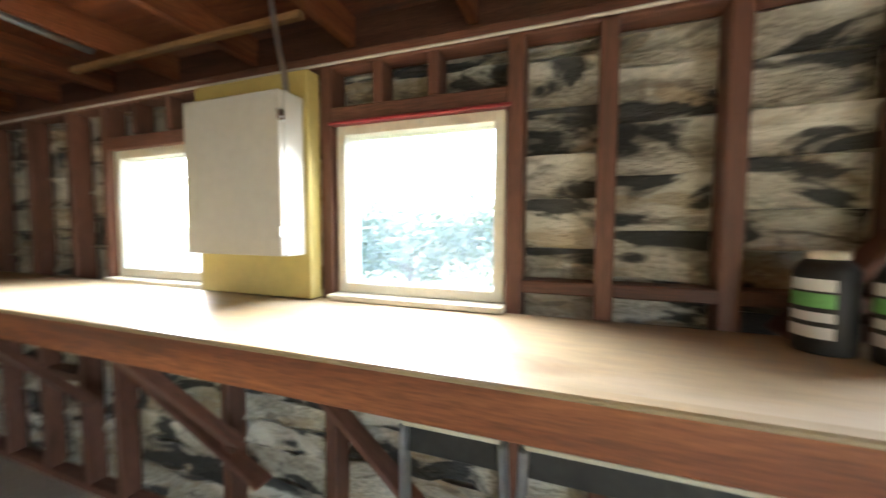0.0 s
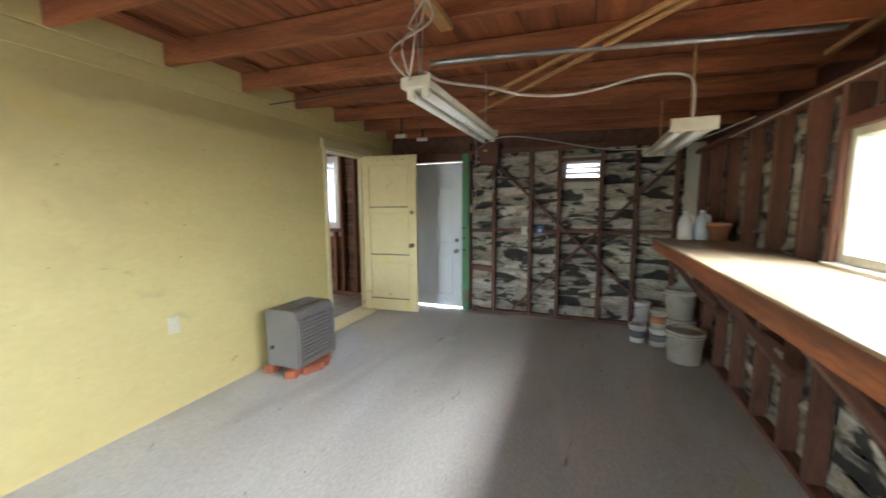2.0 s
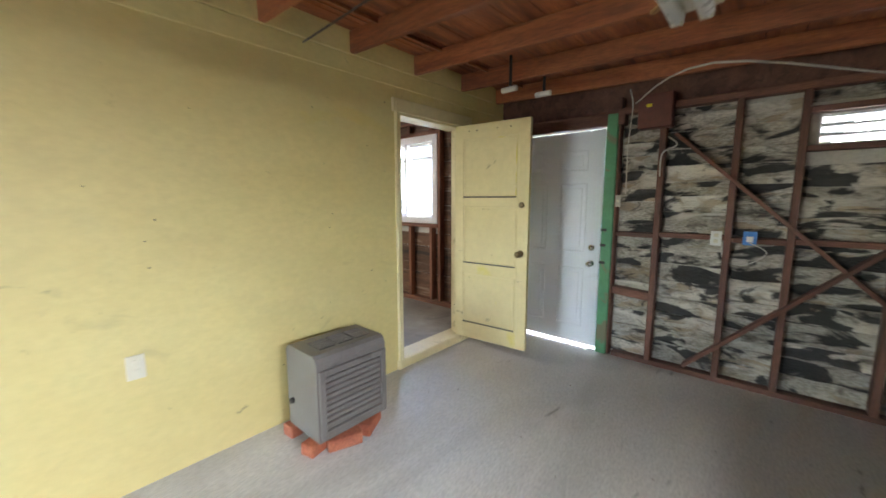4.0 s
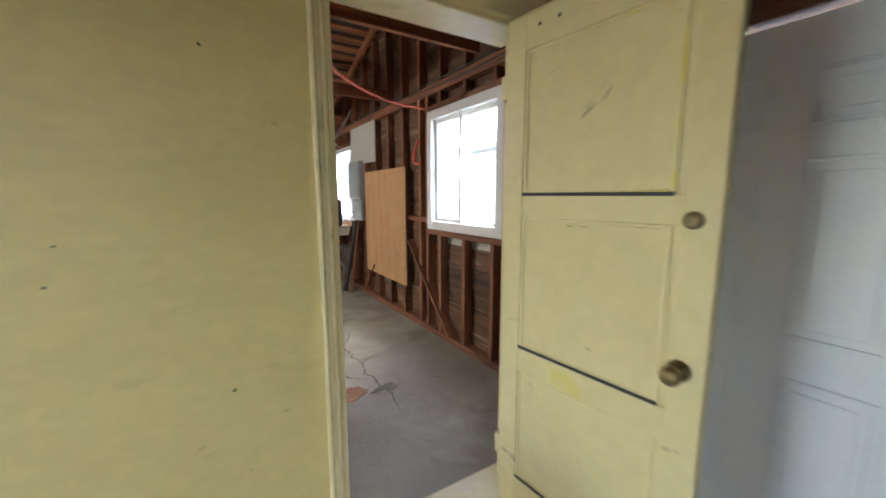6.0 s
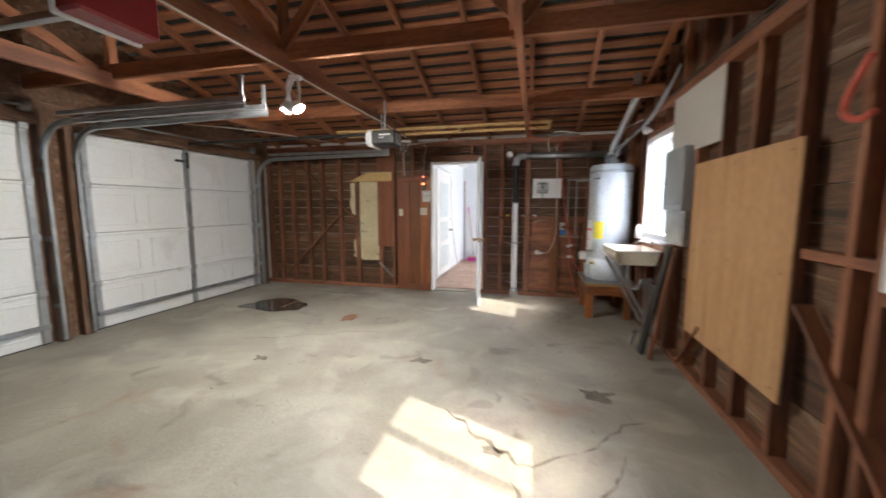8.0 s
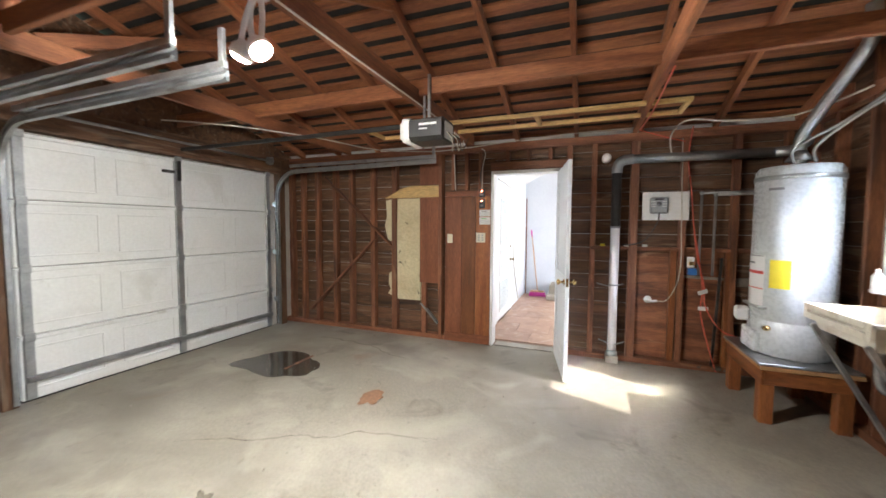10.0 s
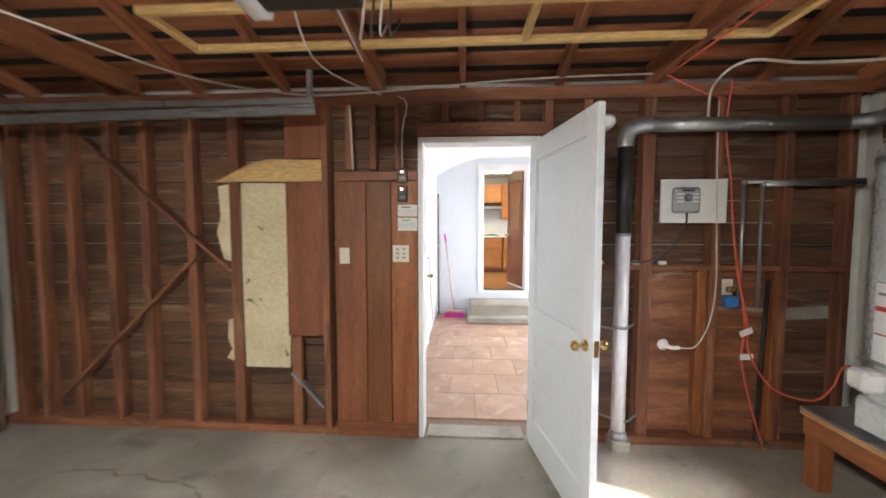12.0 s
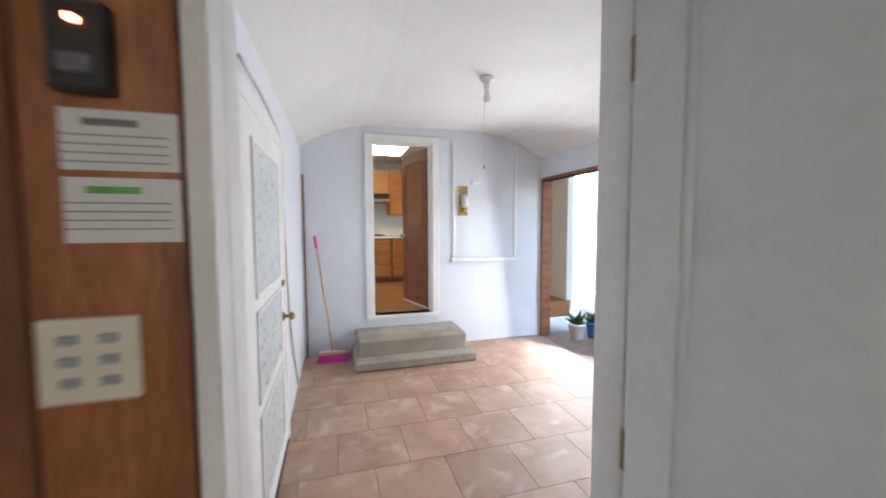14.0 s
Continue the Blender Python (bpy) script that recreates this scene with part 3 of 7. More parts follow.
beam("corner_post", (WX - 0.045, -0.822, 0.0), (WX - 0.045, -0.822, 2.3), 0.09, 0.018, M_RED, ww, (0, 1, 0))
beam("bottom_plate", (WX - 0.045, -0.79, 0.02), (WX - 0.045, NY, 0.02), 0.09, 0.045, M_RED, ww)
beam("top_plate", (WX - 0.042, -0.84, 2.175), (WX - 0.042, NY + 0.1, 2.175), 0.10, 0.05, M_RED, ww)
beam("door_header", (WX - 0.04, -2.05, 2.125), (WX - 0.04, -0.78, 2.125), 0.1, 0.11, M_RED, ww)
edges = [-0.83] + W_STUDS + [NY - 0.05]
for i, (a, b) in enumerate(zip(edges, edges[1:])):
    beam("blocking", (WX - 0.045, a + 0.022, 1.13 + 0.012 * (i % 2)), (WX - 0.045, b - 0.022, 1.13 + 0.012 * (i % 2)), 0.08, 0.04, M_RED, ww)
    holes = [(0.36, 0.81, 1.74, 2.05)] if i == 3 else []
    strips_between(ww, "x", WX - 0.12, 0.055, a + 0.02, b - 0.02, 0.045, 2.15, M_TAR, holes, 0.135, seed=i + 1)
beam("blocking", (WX - 0.045, -0.81, 0.62), (WX - 0.045, -0.51, 0.60), 0.085, 0.07, M_RED, ww)
beam("brace", (WX - 0.018, -0.40, 1.95), (WX - 0.018, 1.30, 0.30), 0.028, 0.09, M_RED, ww, (1, 0, 0))
beam("brace", (WX - 0.004, 1.62, 1.98), (WX - 0.004, -0.22, 0.08), 0.028, 0.09, M_RED, ww, (1, 0, 0))
beam("vent_rail", (WX - 0.05, 0.36, 2.02), (WX - 0.05, 0.81, 2.02), 0.08, 0.04, M_RED, ww)
beam("vent_rail", (WX - 0.05, 0.36, 1.77), (WX - 0.05, 0.81, 1.77), 0.08, 0.04, M_RED, ww)
# boarded strip of wall between the door and the yellow wall
part("side_board", boxed(WX - 0.12, WX - 0.02, -2.06, -1.90, 0, 2.07), M_RED, ww)
part("gable_board", boxed(WX - 0.118, WX - 0.10, YY, NY + 0.1, 2.18, 2.56), M_RED, ww)
part("green_post", boxed(WX - 0.10, WX + 0.012, -0.925, -0.832, 0.0, 2.17, 0.006), M_GREEN, ww, "green painted door post with chipped paint")

# workshop window wall
W1 = (-1.82, -1.13, 1.19, 1.80)
W2 = (-0.515, 0.105, 1.195, 1.80)
# W3 is an invented window, out of view, that lets more light in
W3 = (1.24, 2.46, 1.195, 1.86)
wn_wall = structure("wall_workshop_north", sheet("y", NY + 0.12, NY + 0.17, WX - 0.19, WE + 0.1, 0, 2.06, [W1, W2, W3]), M_SHELLWALL, "open stud wall with torn black tar paper")
N_STUDS = [-4.20, -3.78, -3.36, -2.94, -2.52, -2.14, -1.85, -1.10, -0.55, 0.137, 0.395, 0.695, 1.03, 1.21, 2.49]
for x in N_STUDS:
    beam("stud", (x, NY + 0.045, 0.04), (x, NY + 0.045, 2.02), 0.05, 0.09, M_RED, wn_wall, (0, 1, 0))
beam("bottom_plate", (WX, NY + 0.045, 0.02), (WE, NY + 0.045, 0.02), 0.09, 0.045, M_RED, wn_wall)
beam("top_plate", (WX, NY + 0.045, 2.03), (WE, NY + 0.045, 2.03), 0.09, 0.05, M_RED, wn_wall)
for a, b, z in ((-0.53, 0.115, 1.835), (-1.83, -1.12, 1.83)):
    beam("window_header", (a, NY + 0.045, z), (b, NY + 0.045, z), 0.09, 0.06, M_RED, wn_wall)
    for k in (0.3, 0.62):
        beam("cripple_stud", (a + (b - a) * k, NY + 0.04, 1.865), (a + (b - a) * k, NY + 0.04, 2.005), 0.04, 0.08, M_RED, wn_wall, (0, 1, 0))
    beam("window_rail", (a, NY + 0.045, 1.15), (b, NY + 0.045, 1.15), 0.09, 0.05, M_RED, wn_wall)
for i, (a, b) in enumerate(zip(N_STUDS, N_STUDS[1:])):
    hole = next(([h] for h in (W1, W2, W3) if h[0] < (a + b) / 2 < h[1]), [])
    strips_between(wn_wall, "y", NY + 0.12, -0.055, a + 0.022, b - 0.022, 0.05, 2.0, M_TAR_X, [(h[0] - 0.05, h[1] + 0.05, h[2] - 0.02, h[3] + 0.02) for h in hole], 0.14, seed=40 + i)
    if 0 < a < 1.1 or b < -1.9:
        z = (0.62, 1.255)[a > 0]
        beam("blocking", (a + 0.025, NY + 0.045, z), (b - 0.025, NY + 0.045, z), 0.085, 0.04, M_RED, wn_wall)
beam("brace", (0.80, NY + 0.012, 1.17), (1.45, NY + 0.012, 1.95), 0.025, 0.10, M_RED, wn_wall, (0, 1, 0))
for (a, za), (b, zb) in (((-2.3, 1.0), (-0.9, 0.35)), ((-0.9, 1.05), (0.1, 0.2)), ((0.25, 0.45), (1.1, 1.0))):
    beam("brace", (a, NY + 0.014, za), (b, NY + 0.014, zb), 0.024, 0.085, M_RED, wn_wall, (0, 1, 0))
part("eave_end", boxed(WX - 0.19, WX - 0.12, NY + 0.12, NY + 0.50, 2.03, 2.55, 0), M_RED, wn_wall)
part("soffit_board", boxed(WX - 0.19, WE + 0.1, NY + 0.17, NY + 0.50, 2.03, 2.055, 0), M_RED, wn_wall)
part("eave_blocking", boxed(WX - 0.19, WE + 0.1, NY + 0.45, NY + 0.49, 2.056, 2.44, 0), M_RED, wn_wall)
# the doorway here is made up, to hold the east fill lamp
structure("wall_workshop_east", sheet("x", WE, WE + 0.1, YY - 0.12, NY + 0.5, 0, 2.62, [(-1.95, -1.20, -0.1, 2.05)]), M_RED, "dark boarded end wall, unseen, with a doorway added for light")

# workshop ceiling: planks in one mesh, joists under it
bm = bmesh.new()
y = YY - 0.05
while y < NY + 0.45:
    za, zb = joist_z(y) + 0.145, joist_z(y + 0.2) + 0.145
    prism(bm, [(y + 0.003, za), (y + 0.197, zb), (y + 0.197, zb + 0.02), (y + 0.003, za + 0.02)], "x", WX - 0.2, WE + 0.12)
    y += 0.2
ws_ceiling = structure("ceiling_workshop", bm, M_PLANK, "red-brown plank roof deck seen from below")
bm = bmesh.new()
prism(bm, [(YY - 0.1, joist_z(YY - 0.1) + 0.17), (NY + 0.55, joist_z(NY + 0.55) + 0.17), (NY + 0.55, joist_z(NY + 0.55) + 0.2), (YY - 0.1, joist_z(YY - 0.1) + 0.2)], "x", WX - 0.25, WE + 0.15)
structure("roof_workshop", bm, M_SHINGLE, "dark felt roof covering")
ws_frame = thing("ceiling_joists_workshop", "red-brown sloping ceiling joists", "joists", kind="structure")
x = -4.39
while x < WE:
    beam("joist", (x, YY + 0.0, joist_z(YY) + 0.07), (x, NY + 0.44, joist_z(NY + 0.44) + 0.07), 0.045, 0.14, M_JOIST, ws_frame)
    x += 0.61

WORKSHOP_SHELL = [o for o in bpy.data.objects if o.parent is None and o.type in ("MESH", "EMPTY") and not o.name.startswith(("floor_garage", "floor_passage", "floor_kitchen"))]

# garage west wall
GW1 = (-4.43, -3.27, 1.11, 2.27)
GW2 = (-7.63, -6.73, 1.08, 2.21)
SLIT = (-4.12, -3.25, 2.575, 2.605)
gw = structure("wall_garage_west", sheet("x", WGX - 0.15, WGX - 0.11, SY - 0.12, GN, 0, EAVE_Z + 0.05, [(h[0] + 0.02, h[1] - 0.02, h[2] + 0.02, h[3] - 0.02) for h in (GW1, GW2)]), M_SHELLWALL, "open stud wall with dark siding boards behind")
bm = bmesh.new()
prism(bm, [(SY - 0.12, EAVE_Z + 0.05), (GN, EAVE_Z + 0.05), (GN, roof_z(GN) + 0.09), (RIDGE_Y, roof_z(RIDGE_Y) + 0.09), (SY - 0.12, roof_z(SY - 0.12) + 0.09)], "x", WGX - 0.15, WGX - 0.11)
part("gable", bm, M_BOARD, gw, "dark boarded gable end")
# white strip painted in place of daylight showing through an eave slit
part("eave_gap", boxed(WGX - 0.109, WGX - 0.106, *SLIT, 0), M_WHITE, gw)
holes = [(h[0], h[1], h[2], h[3]) for h in (GW1, GW2)]
boards_on(gw, "x", WGX - 0.11, WGX - 0.09, SY, GN, 0.02, 3.45, M_BOARD, holes, 0.19)
y = SY + 0.12
G_STUDS = []
while y < GN - 0.03:
    G_STUDS.append(y)
    y += 0.405
for y in G_STUDS:
    top = roof_z(y) - 0.02
    spans = [(0.04, top)]
    for h in (GW1, GW2):
        if h[0] - 0.02 < y < h[1] + 0.02:
            spans = [(0.04, h[2] - 0.03), (h[3] + 0.03, top)]
    for a, b in spans:
        beam("stud", (WGX - 0.045, y, a), (WGX - 0.045, y, b), 0.09, 0.045, M_STUD, gw, (0, 1, 0))
for h in (GW1, GW2):
    for y in (h[0] - 0.025, h[1] + 0.025):
        beam("stud", (WGX - 0.045, y, 0.04), (WGX - 0.045, y, 2.5), 0.09, 0.045, M_STUD, gw, (0, 1, 0))
    for z in (h[2] - 0.03, h[3] + 0.03):
        beam("window_rail", (WGX - 0.045, h[0], z), (WGX - 0.045, h[1], z), 0.09, 0.05, M_STUD, gw)
beam("bottom_plate", (WGX - 0.04, SY, 0.03), (WGX - 0.04, GN, 0.03), 0.10, 0.06, M_STUD, gw)
beam("top_plate", (WGX - 0.04, SY, 2.47), (WGX - 0.04, GN, 2.47), 0.10, 0.09, M_STUD, gw)
beam("blocking", (WGX - 0.045, -4.9, 1.2), (WGX - 0.045, -4.47, 1.2), 0.085, 0.05, M_STUD, gw)
beam("brace", (WGX - 0.012, -4.86, 0.95), (WGX - 0.012, -4.0, 0.06), 0.025, 0.09, M_STUD, gw, (1, 0, 0))
beam("brace", (WGX - 0.012, -6.3, 0.05), (WGX - 0.012, -5.9, 0.5), 0.025, 0.09, M_STUD, gw, (1, 0, 0))

# garage south wall with the door to the passage
SD = (-2.58, -1.73, -0.1, 2.16)
gs = structure("wall_garage_south", sheet("y", SY - 0.16, SY - 0.12, WGX - 0.15, EX + 0.25, 0, 2.62, [SD]), M_CEILWHITE, "open stud wall with brown siding boards behind")
boards_on(gs, "y", SY - 0.12, SY - 0.098, WGX, -2.585, 0.02, 2.5, M_BOARD, (), 0.155)
boards_on(gs, "y", SY - 0.12, SY - 0.098, -1.72, EX + 0.2, 0.02, 2.5, M_BOARD, (), 0.155)
boards_on(gs, "y", SY - 0.12, SY - 0.098, -2.585, -1.72, 2.16, 2.5, M_BOARD, (), 0.155)
for x, w in ((-4.60, 0.05), (-4.20, 0.06), (-3.75, 0.06), (-3.29, 0.085), (-2.88, 0.06), (-2.615, 0.06), (-0.35, 0.075), (-0.01, 0.065), (0.35, 0.06), (0.63, 0.06), (0.95, 0.06), (1.22, 0.05), (1.44, 0.06)):
    beam("stud", (x, SY - 0.045, 0.05), (x, SY - 0.045, 2.42), w, 0.09, M_STUD, gs, (0, 1, 0))
beam("stud", (-1.04, SY - 0.03, 0.0), (-1.04, SY - 0.03, 2.42), 0.045, 0.12, M_STUD, gs, (0, 1, 0))
for x in (-1.2, -1.38, -1.56, -1.9, -2.15, -2.4):
    beam("cripple_stud", (x, SY - 0.05, 1.95 if x > -1.7 else 2.27), (x, SY - 0.05, 2.42), 0.045, 0.08, M_STUD, gs, (0, 1, 0))
beam("door_header", (-2.62, SY - 0.04, 2.22), (-1.70, SY - 0.04, 2.22), 0.10, 0.09, M_STUD, gs)
beam("bottom_plate", (-1.12, SY - 0.04, 0.03), (EX + 0.1, SY - 0.04, 0.03), 0.11, 0.06, M_STUD, gs)
beam("bottom_plate", (WGX, SY - 0.04, 0.03), (-2.54, SY - 0.04, 0.03), 0.11, 0.06, M_STUD, gs)
beam("top_plate", (WGX, SY - 0.04, 2.455), (EX + 0.1, SY - 0.04, 2.455), 0.11, 0.09, M_STUD, gs)
for a, b in ((-2.86, -3.25), (-3.33, -3.72), (-3.78, -4.17), (-4.23, -4.58)):
    beam("ledge", (a, SY - 0.04, 1.26), (b, SY - 0.04, 1.26), 0.095, 0.04, M_STUD, gs)
beam("brace", (0.80, SY - 0.012, 2.2), (-0.32, SY - 0.012, 1.22), 0.024, 0.09, M_STUD, gs, (0, 1, 0))
beam("brace", (-0.06, SY - 0.006, 1.32), (1.05, SY - 0.006, 0.24), 0.024, 0.09, M_STUD, gs, (0, 1, 0))
beam("brace", (-0.76, SY - 0.012, 0.46), (-1.0, SY - 0.012, 0.2), 0.02, 0.06, M_GALV, gs, (0, 1, 0))
for i, (a, b) in enumerate(((-1.108, -1.335), (-1.335, -1.515), (-1.515, -1.705))):
    p = beam("panel_board", ((a + b) / 2, SY + 0.012, 0.0), ((a + b) / 2, SY + 0.012, 1.865), abs(b - a) - 0.004, 0.022, (M_FIR_RED, M_FIR, M_FIR)[i], gs, (0, 1, 0))
beam("panel_rail", (-1.108, SY + 0.014, 1.90), (-1.705, SY + 0.014, 1.90), 0.03, 0.065, M_FIR_RED, gs)
beam("panel_rail", (-1.108, SY + 0.026, 0.06), (-1.705, SY + 0.026, 0.06), 0.014, 0.11, M_FIR_RED, gs)
beam("upper_board", (-0.895, SY + 0.004, 0.74), (-0.895, SY + 0.004, 1.87), 0.30, 0.02, M_FIR_RED, gs, (0, 1, 0))
beam("upper_board", (-0.895, SY + 0.004, 2.03), (-0.895, SY + 0.004, 2.42), 0.30, 0.02, M_FIR_RED, gs, (0, 1, 0))
beam("short_stud", (-0.80, SY - 0.02, 0.05), (-0.80, SY - 0.02, 0.735), 0.07, 0.05, M_STUD, gs, (0, 1, 0))
bm = bmesh.new()
prism(bm, [(-1.02, 1.868), (-1.02, 2.02), (-0.62, 2.025), (-0.45, 1.98), (-0.32, 1.91), (-0.22, 1.868)], "y", SY - 0.004, SY + 0.022)
part("cut_board", bm, M_NEWWOOD, gs, "pale sawn board with a curved end")
bm = bmesh.new()
prism(bm, [(-0.395, 0.488), (-0.735, 0.488), (-0.745, 0.7), (-0.73, 1.2), (-0.74, 1.86), (-0.395, 1.862), (-0.388, 1.3)], "y", SY - 0.09, SY - 0.018)
part("insulation", bm, M_FOAM, gs, "yellowish insulation batt with dark flecks")
bm = bmesh.new()
prism(bm, [(-0.31, 1.86), (-0.21, 1.84), (-0.225, 1.62), (-0.19, 1.5), (-0.24, 1.3), (-0.31, 1.28)], "y", SY - 0.09, SY - 0.03)
part("insulation", bm, M_FOAM, gs)
bm = bmesh.new()
prism(bm, [(-0.31, 0.86), (-0.26, 0.84), (-0.25, 0.7), (-0.28, 0.62), (-0.24, 0.55), (-0.31, 0.52)], "y", SY - 0.09, SY - 0.03)
part("insulation", bm, M_FOAM, gs)

part("bay_panel", boxed(-3.705, -3.335, SY - 0.096, SY - 0.075, 0.07, 1.235, 0.003), M_STUD, gs, "flat brown board panel between two studs")
part("bay_panel", boxed(-4.14, -3.79, SY - 0.096, SY - 0.08, 0.07, 1.235, 0.003), M_STUD, gs)
beam("lath_strip", (-3.79, SY - 0.07, 0.97), (-4.15, SY - 0.07, 0.96), 0.012, 0.03, M_STEP, gs)
beam("lath_strip", (-4.23, SY - 0.07, 0.93), (-4.56, SY - 0.07, 0.95), 0.012, 0.09, M_STEP, gs)
beam("stud", (-3.68, SY - 0.05, 0.06), (-3.68, SY - 0.05, 1.24), 0.06, 0.07, M_FIR, gs, (0, 1, 0))
beam("stud", (-4.17, SY - 0.03, 0.06), (-4.17, SY - 0.03, 1.24), 0.06, 0.06, M_FIR, gs, (0, 1, 0))
rnd = random.Random(31)
for k in range(16):
    x, z, r = rnd.uniform(-4.55, -3.85), rnd.uniform(0.03, 0.14), rnd.uniform(0.015, 0.042)
    bm = bmesh.new()
    bmesh.ops.create_icosphere(bm, subdivisions=2, radius=r, matrix=pose(x, SY - 0.03 + rnd.uniform(-0.02, 0.05), z * 0.7))
    for v in bm.verts:
        v.co += Vector((1, 1, 0.7)) * 0.9 * r * noise.noise(v.co * 30 + Vector((k, 0, 0)))
        v.co.z = max(v.co.z * 0.55, 0.002)
    part("rubble", bm, M_STAIN, gs, "grey plaster rubble at the foot of the wall" if k == 0 else "")
# white door frame of the passage door
sframe = thing("trim_passage_doorway", "white painted door frame, worn at the edges", "door frame", kind="structure")
part("jamb", boxed(-1.742, -1.707, SY - 0.065, SY + 0.016, 0, 2.165), M_WHITE, sframe)
part("jamb", boxed(-2.56, -2.500, SY - 0.065, SY + 0.016, 0, 2.165), M_WHITE, sframe)
part("inner_jamb", boxed(-1.742, -1.729, SY - 0.165, SY - 0.065, 0, 2.16), M_WHITE, sframe)
part("inner_jamb", boxed(-2.579, -2.565, SY - 0.165, SY - 0.065, 0, 2.16), M_WHITE, sframe)
part("head_jamb", boxed(-2.525, -1.707, SY - 0.16, SY + 0.014, 2.128, 2.167), M_WHITE, sframe)
part("threshold", boxed(-2.47, -1.765, SY - 0.16, SY + 0.0, -0.01, 0.012), M_STEP, sframe)

# garage east wall: posts and header around two doors
ge = structure("wall_garage_east", sheet("x", EX + 0.08, EX + 0.2, SY - 0.12, GN, 0, 2.65, [(-8.44, -5.80, -0.1, 2.23), (-5.42, -2.80, -0.1, 2.23)]), M_SHELLWALL, "framed wall around two garage doors")
for y in (-8.62, -5.72, -5.5, -2.62):
    beam("post", (EX + 0.02, y, 0.0), (EX + 0.02, y, 2.45), 0.12, 0.10, M_BOARD, ge, (0, 1, 0))
part("post_board", boxed(EX + 0.06, EX + 0.08, -5.80, -5.42, 0, 2.3), M_BOARD, ge)
beam("header", (EX + 0.02, SY, 2.37), (EX + 0.02, GN, 2.37), 0.12, 0.24, M_BOARD, ge)
bm = bmesh.new()
prism(bm, [(SY - 0.12, 2.49), (GN, 2.49), (GN, roof_z(GN) + 0.09), (RIDGE_Y, roof_z(RIDGE_Y) + 0.09), (SY - 0.12, roof_z(SY - 0.12) + 0.09)], "x", EX + 0.05, EX + 0.075)
part("gable", bm, M_BOARD, ge)
structure("wall_garage_north", sheet("y", GN - 0.016, GN - 0.003, WGX, EX + 0.1, 0, 2.6, [(-3.905, -3.07, -0.1, 2.12)]), M_BOARD, "brown boards on the garage side of the partition")
bm = bmesh.new()
prism(bm, [(WGX - 0.12, 2.55), (EX + 0.15, 2.55), (EX + 0.15, 2.7), (WGX - 0.12, 2.7)], "y", GN - 0.045, GN - 0.002)
structure("wall_garage_north_top", bm, M_BOARD, "dark boards above the partition")

# garage roof: spaced sheathing strips in one mesh, rafters, ties and struts
bm = bmesh.new()
for side in (-1, 1):
    k = 0.06
    run = abs(SY - RIDGE_Y) + 0.2
    while k < run:
        ya, yb = RIDGE_Y + side * k, RIDGE_Y + side * min(k + 0.095, run)
        za, zb = roof_z(ya) + 0.092, roof_z(yb) + 0.092
        prism(bm, [(ya, za), (yb, zb), (yb, zb + 0.02), (ya, za + 0.02)], "x", WGX - 0.3, EX + 0.3)
        k += 0.172
structure("ceiling_garage", bm, M_RAFTER, "red-brown spaced roof boards seen from below")
bm = bmesh.new()
top = [(SY - 0.4, roof_z(SY - 0.4) + 0.118), (RIDGE_Y, roof_z(RIDGE_Y) + 0.118), (GN + 0.14, roof_z(GN + 0.14) + 0.118)]
prism(bm, top + [(y, z + 0.03) for y, z in reversed(top)], "x", WGX - 0.35, EX + 0.4)
structure("roof_garage", bm, M_SHINGLE, "dark underside of the roof shingles")
rf = thing("roof_frame_garage", "red-brown roof rafters, ties and struts", "roof frame", kind="structure")
RX = [-4.66, -4.0, -3.33, -2.68, -2.02, -1.40, -0.75, -0.1, 0.55, 1.2]
for x in RX:
    for e in (SY - 0.05, GN):
        beam("rafter", (x, e, roof_z(e) + 0.045), (x, RIDGE_Y, roof_z(RIDGE_Y) + 0.045), 0.045, 0.09, M_RAFTER, rf)
beam("ridge_board", (WGX - 0.1, RIDGE_Y, roof_z(RIDGE_Y) + 0.03), (EX + 0.1, RIDGE_Y, roof_z(RIDGE_Y) + 0.03), 0.03, 0.14, M_RAFTER, rf)
TIES = [-3.27, -1.46, 0.35]
for x in TIES:
    beam("tie", (x, SY, 2.56), (x, GN - 0.02, 2.56), 0.045, 0.13, M_RAFTER, rf)
    beam("strut", (x + 0.04, RIDGE_Y, 2.56), (x + 0.04, RIDGE_Y, roof_z(RIDGE_Y)), 0.04, 0.09, M_RAFTER, rf, (0, 1, 0))
    for s in (-1, 1):
        beam("strut", (x + 0.045, RIDGE_Y + s * 0.12, 2.62), (x + 0.045, RIDGE_Y + s * 1.35, roof_z(RIDGE_Y + 1.35) + 0.02), 0.035, 0.09, M_RAFTER, rf)
for y in (-5.42, -7.15, -3.6):
    beam("strongback", (WGX, y, 2.57 + 0.07), (EX, y, 2.57 + 0.07), 0.04, 0.13, M_RAFTER, rf)
for y in (-5.42,):
    for x0, x1 in ((-3.27, -2.5), (-3.27, -4.0), (-1.46, -0.7), (-1.46, -2.2)):
        beam("strut", (x0, y + 0.05, 2.66), (x1, y + 0.05, roof_z(y) - 0.02), 0.035, 0.09, M_RAFTER, rf)
ladder = thing("new_wood_frame", "pale new pine ladder frame laid over the ties", "wooden frame")
for y in (-7.80, -8.16):
    beam("rail", (-3.58, y, 2.515), (-0.55, y, 2.515), 0.04, 0.035, M_NEWWOOD, ladder)
for x in (-3.56, -2.35, -0.57):
    beam("rung", (x, -7.80, 2.518), (x, -8.16, 2.518), 0.04, 0.035, M_NEWWOOD, ladder)

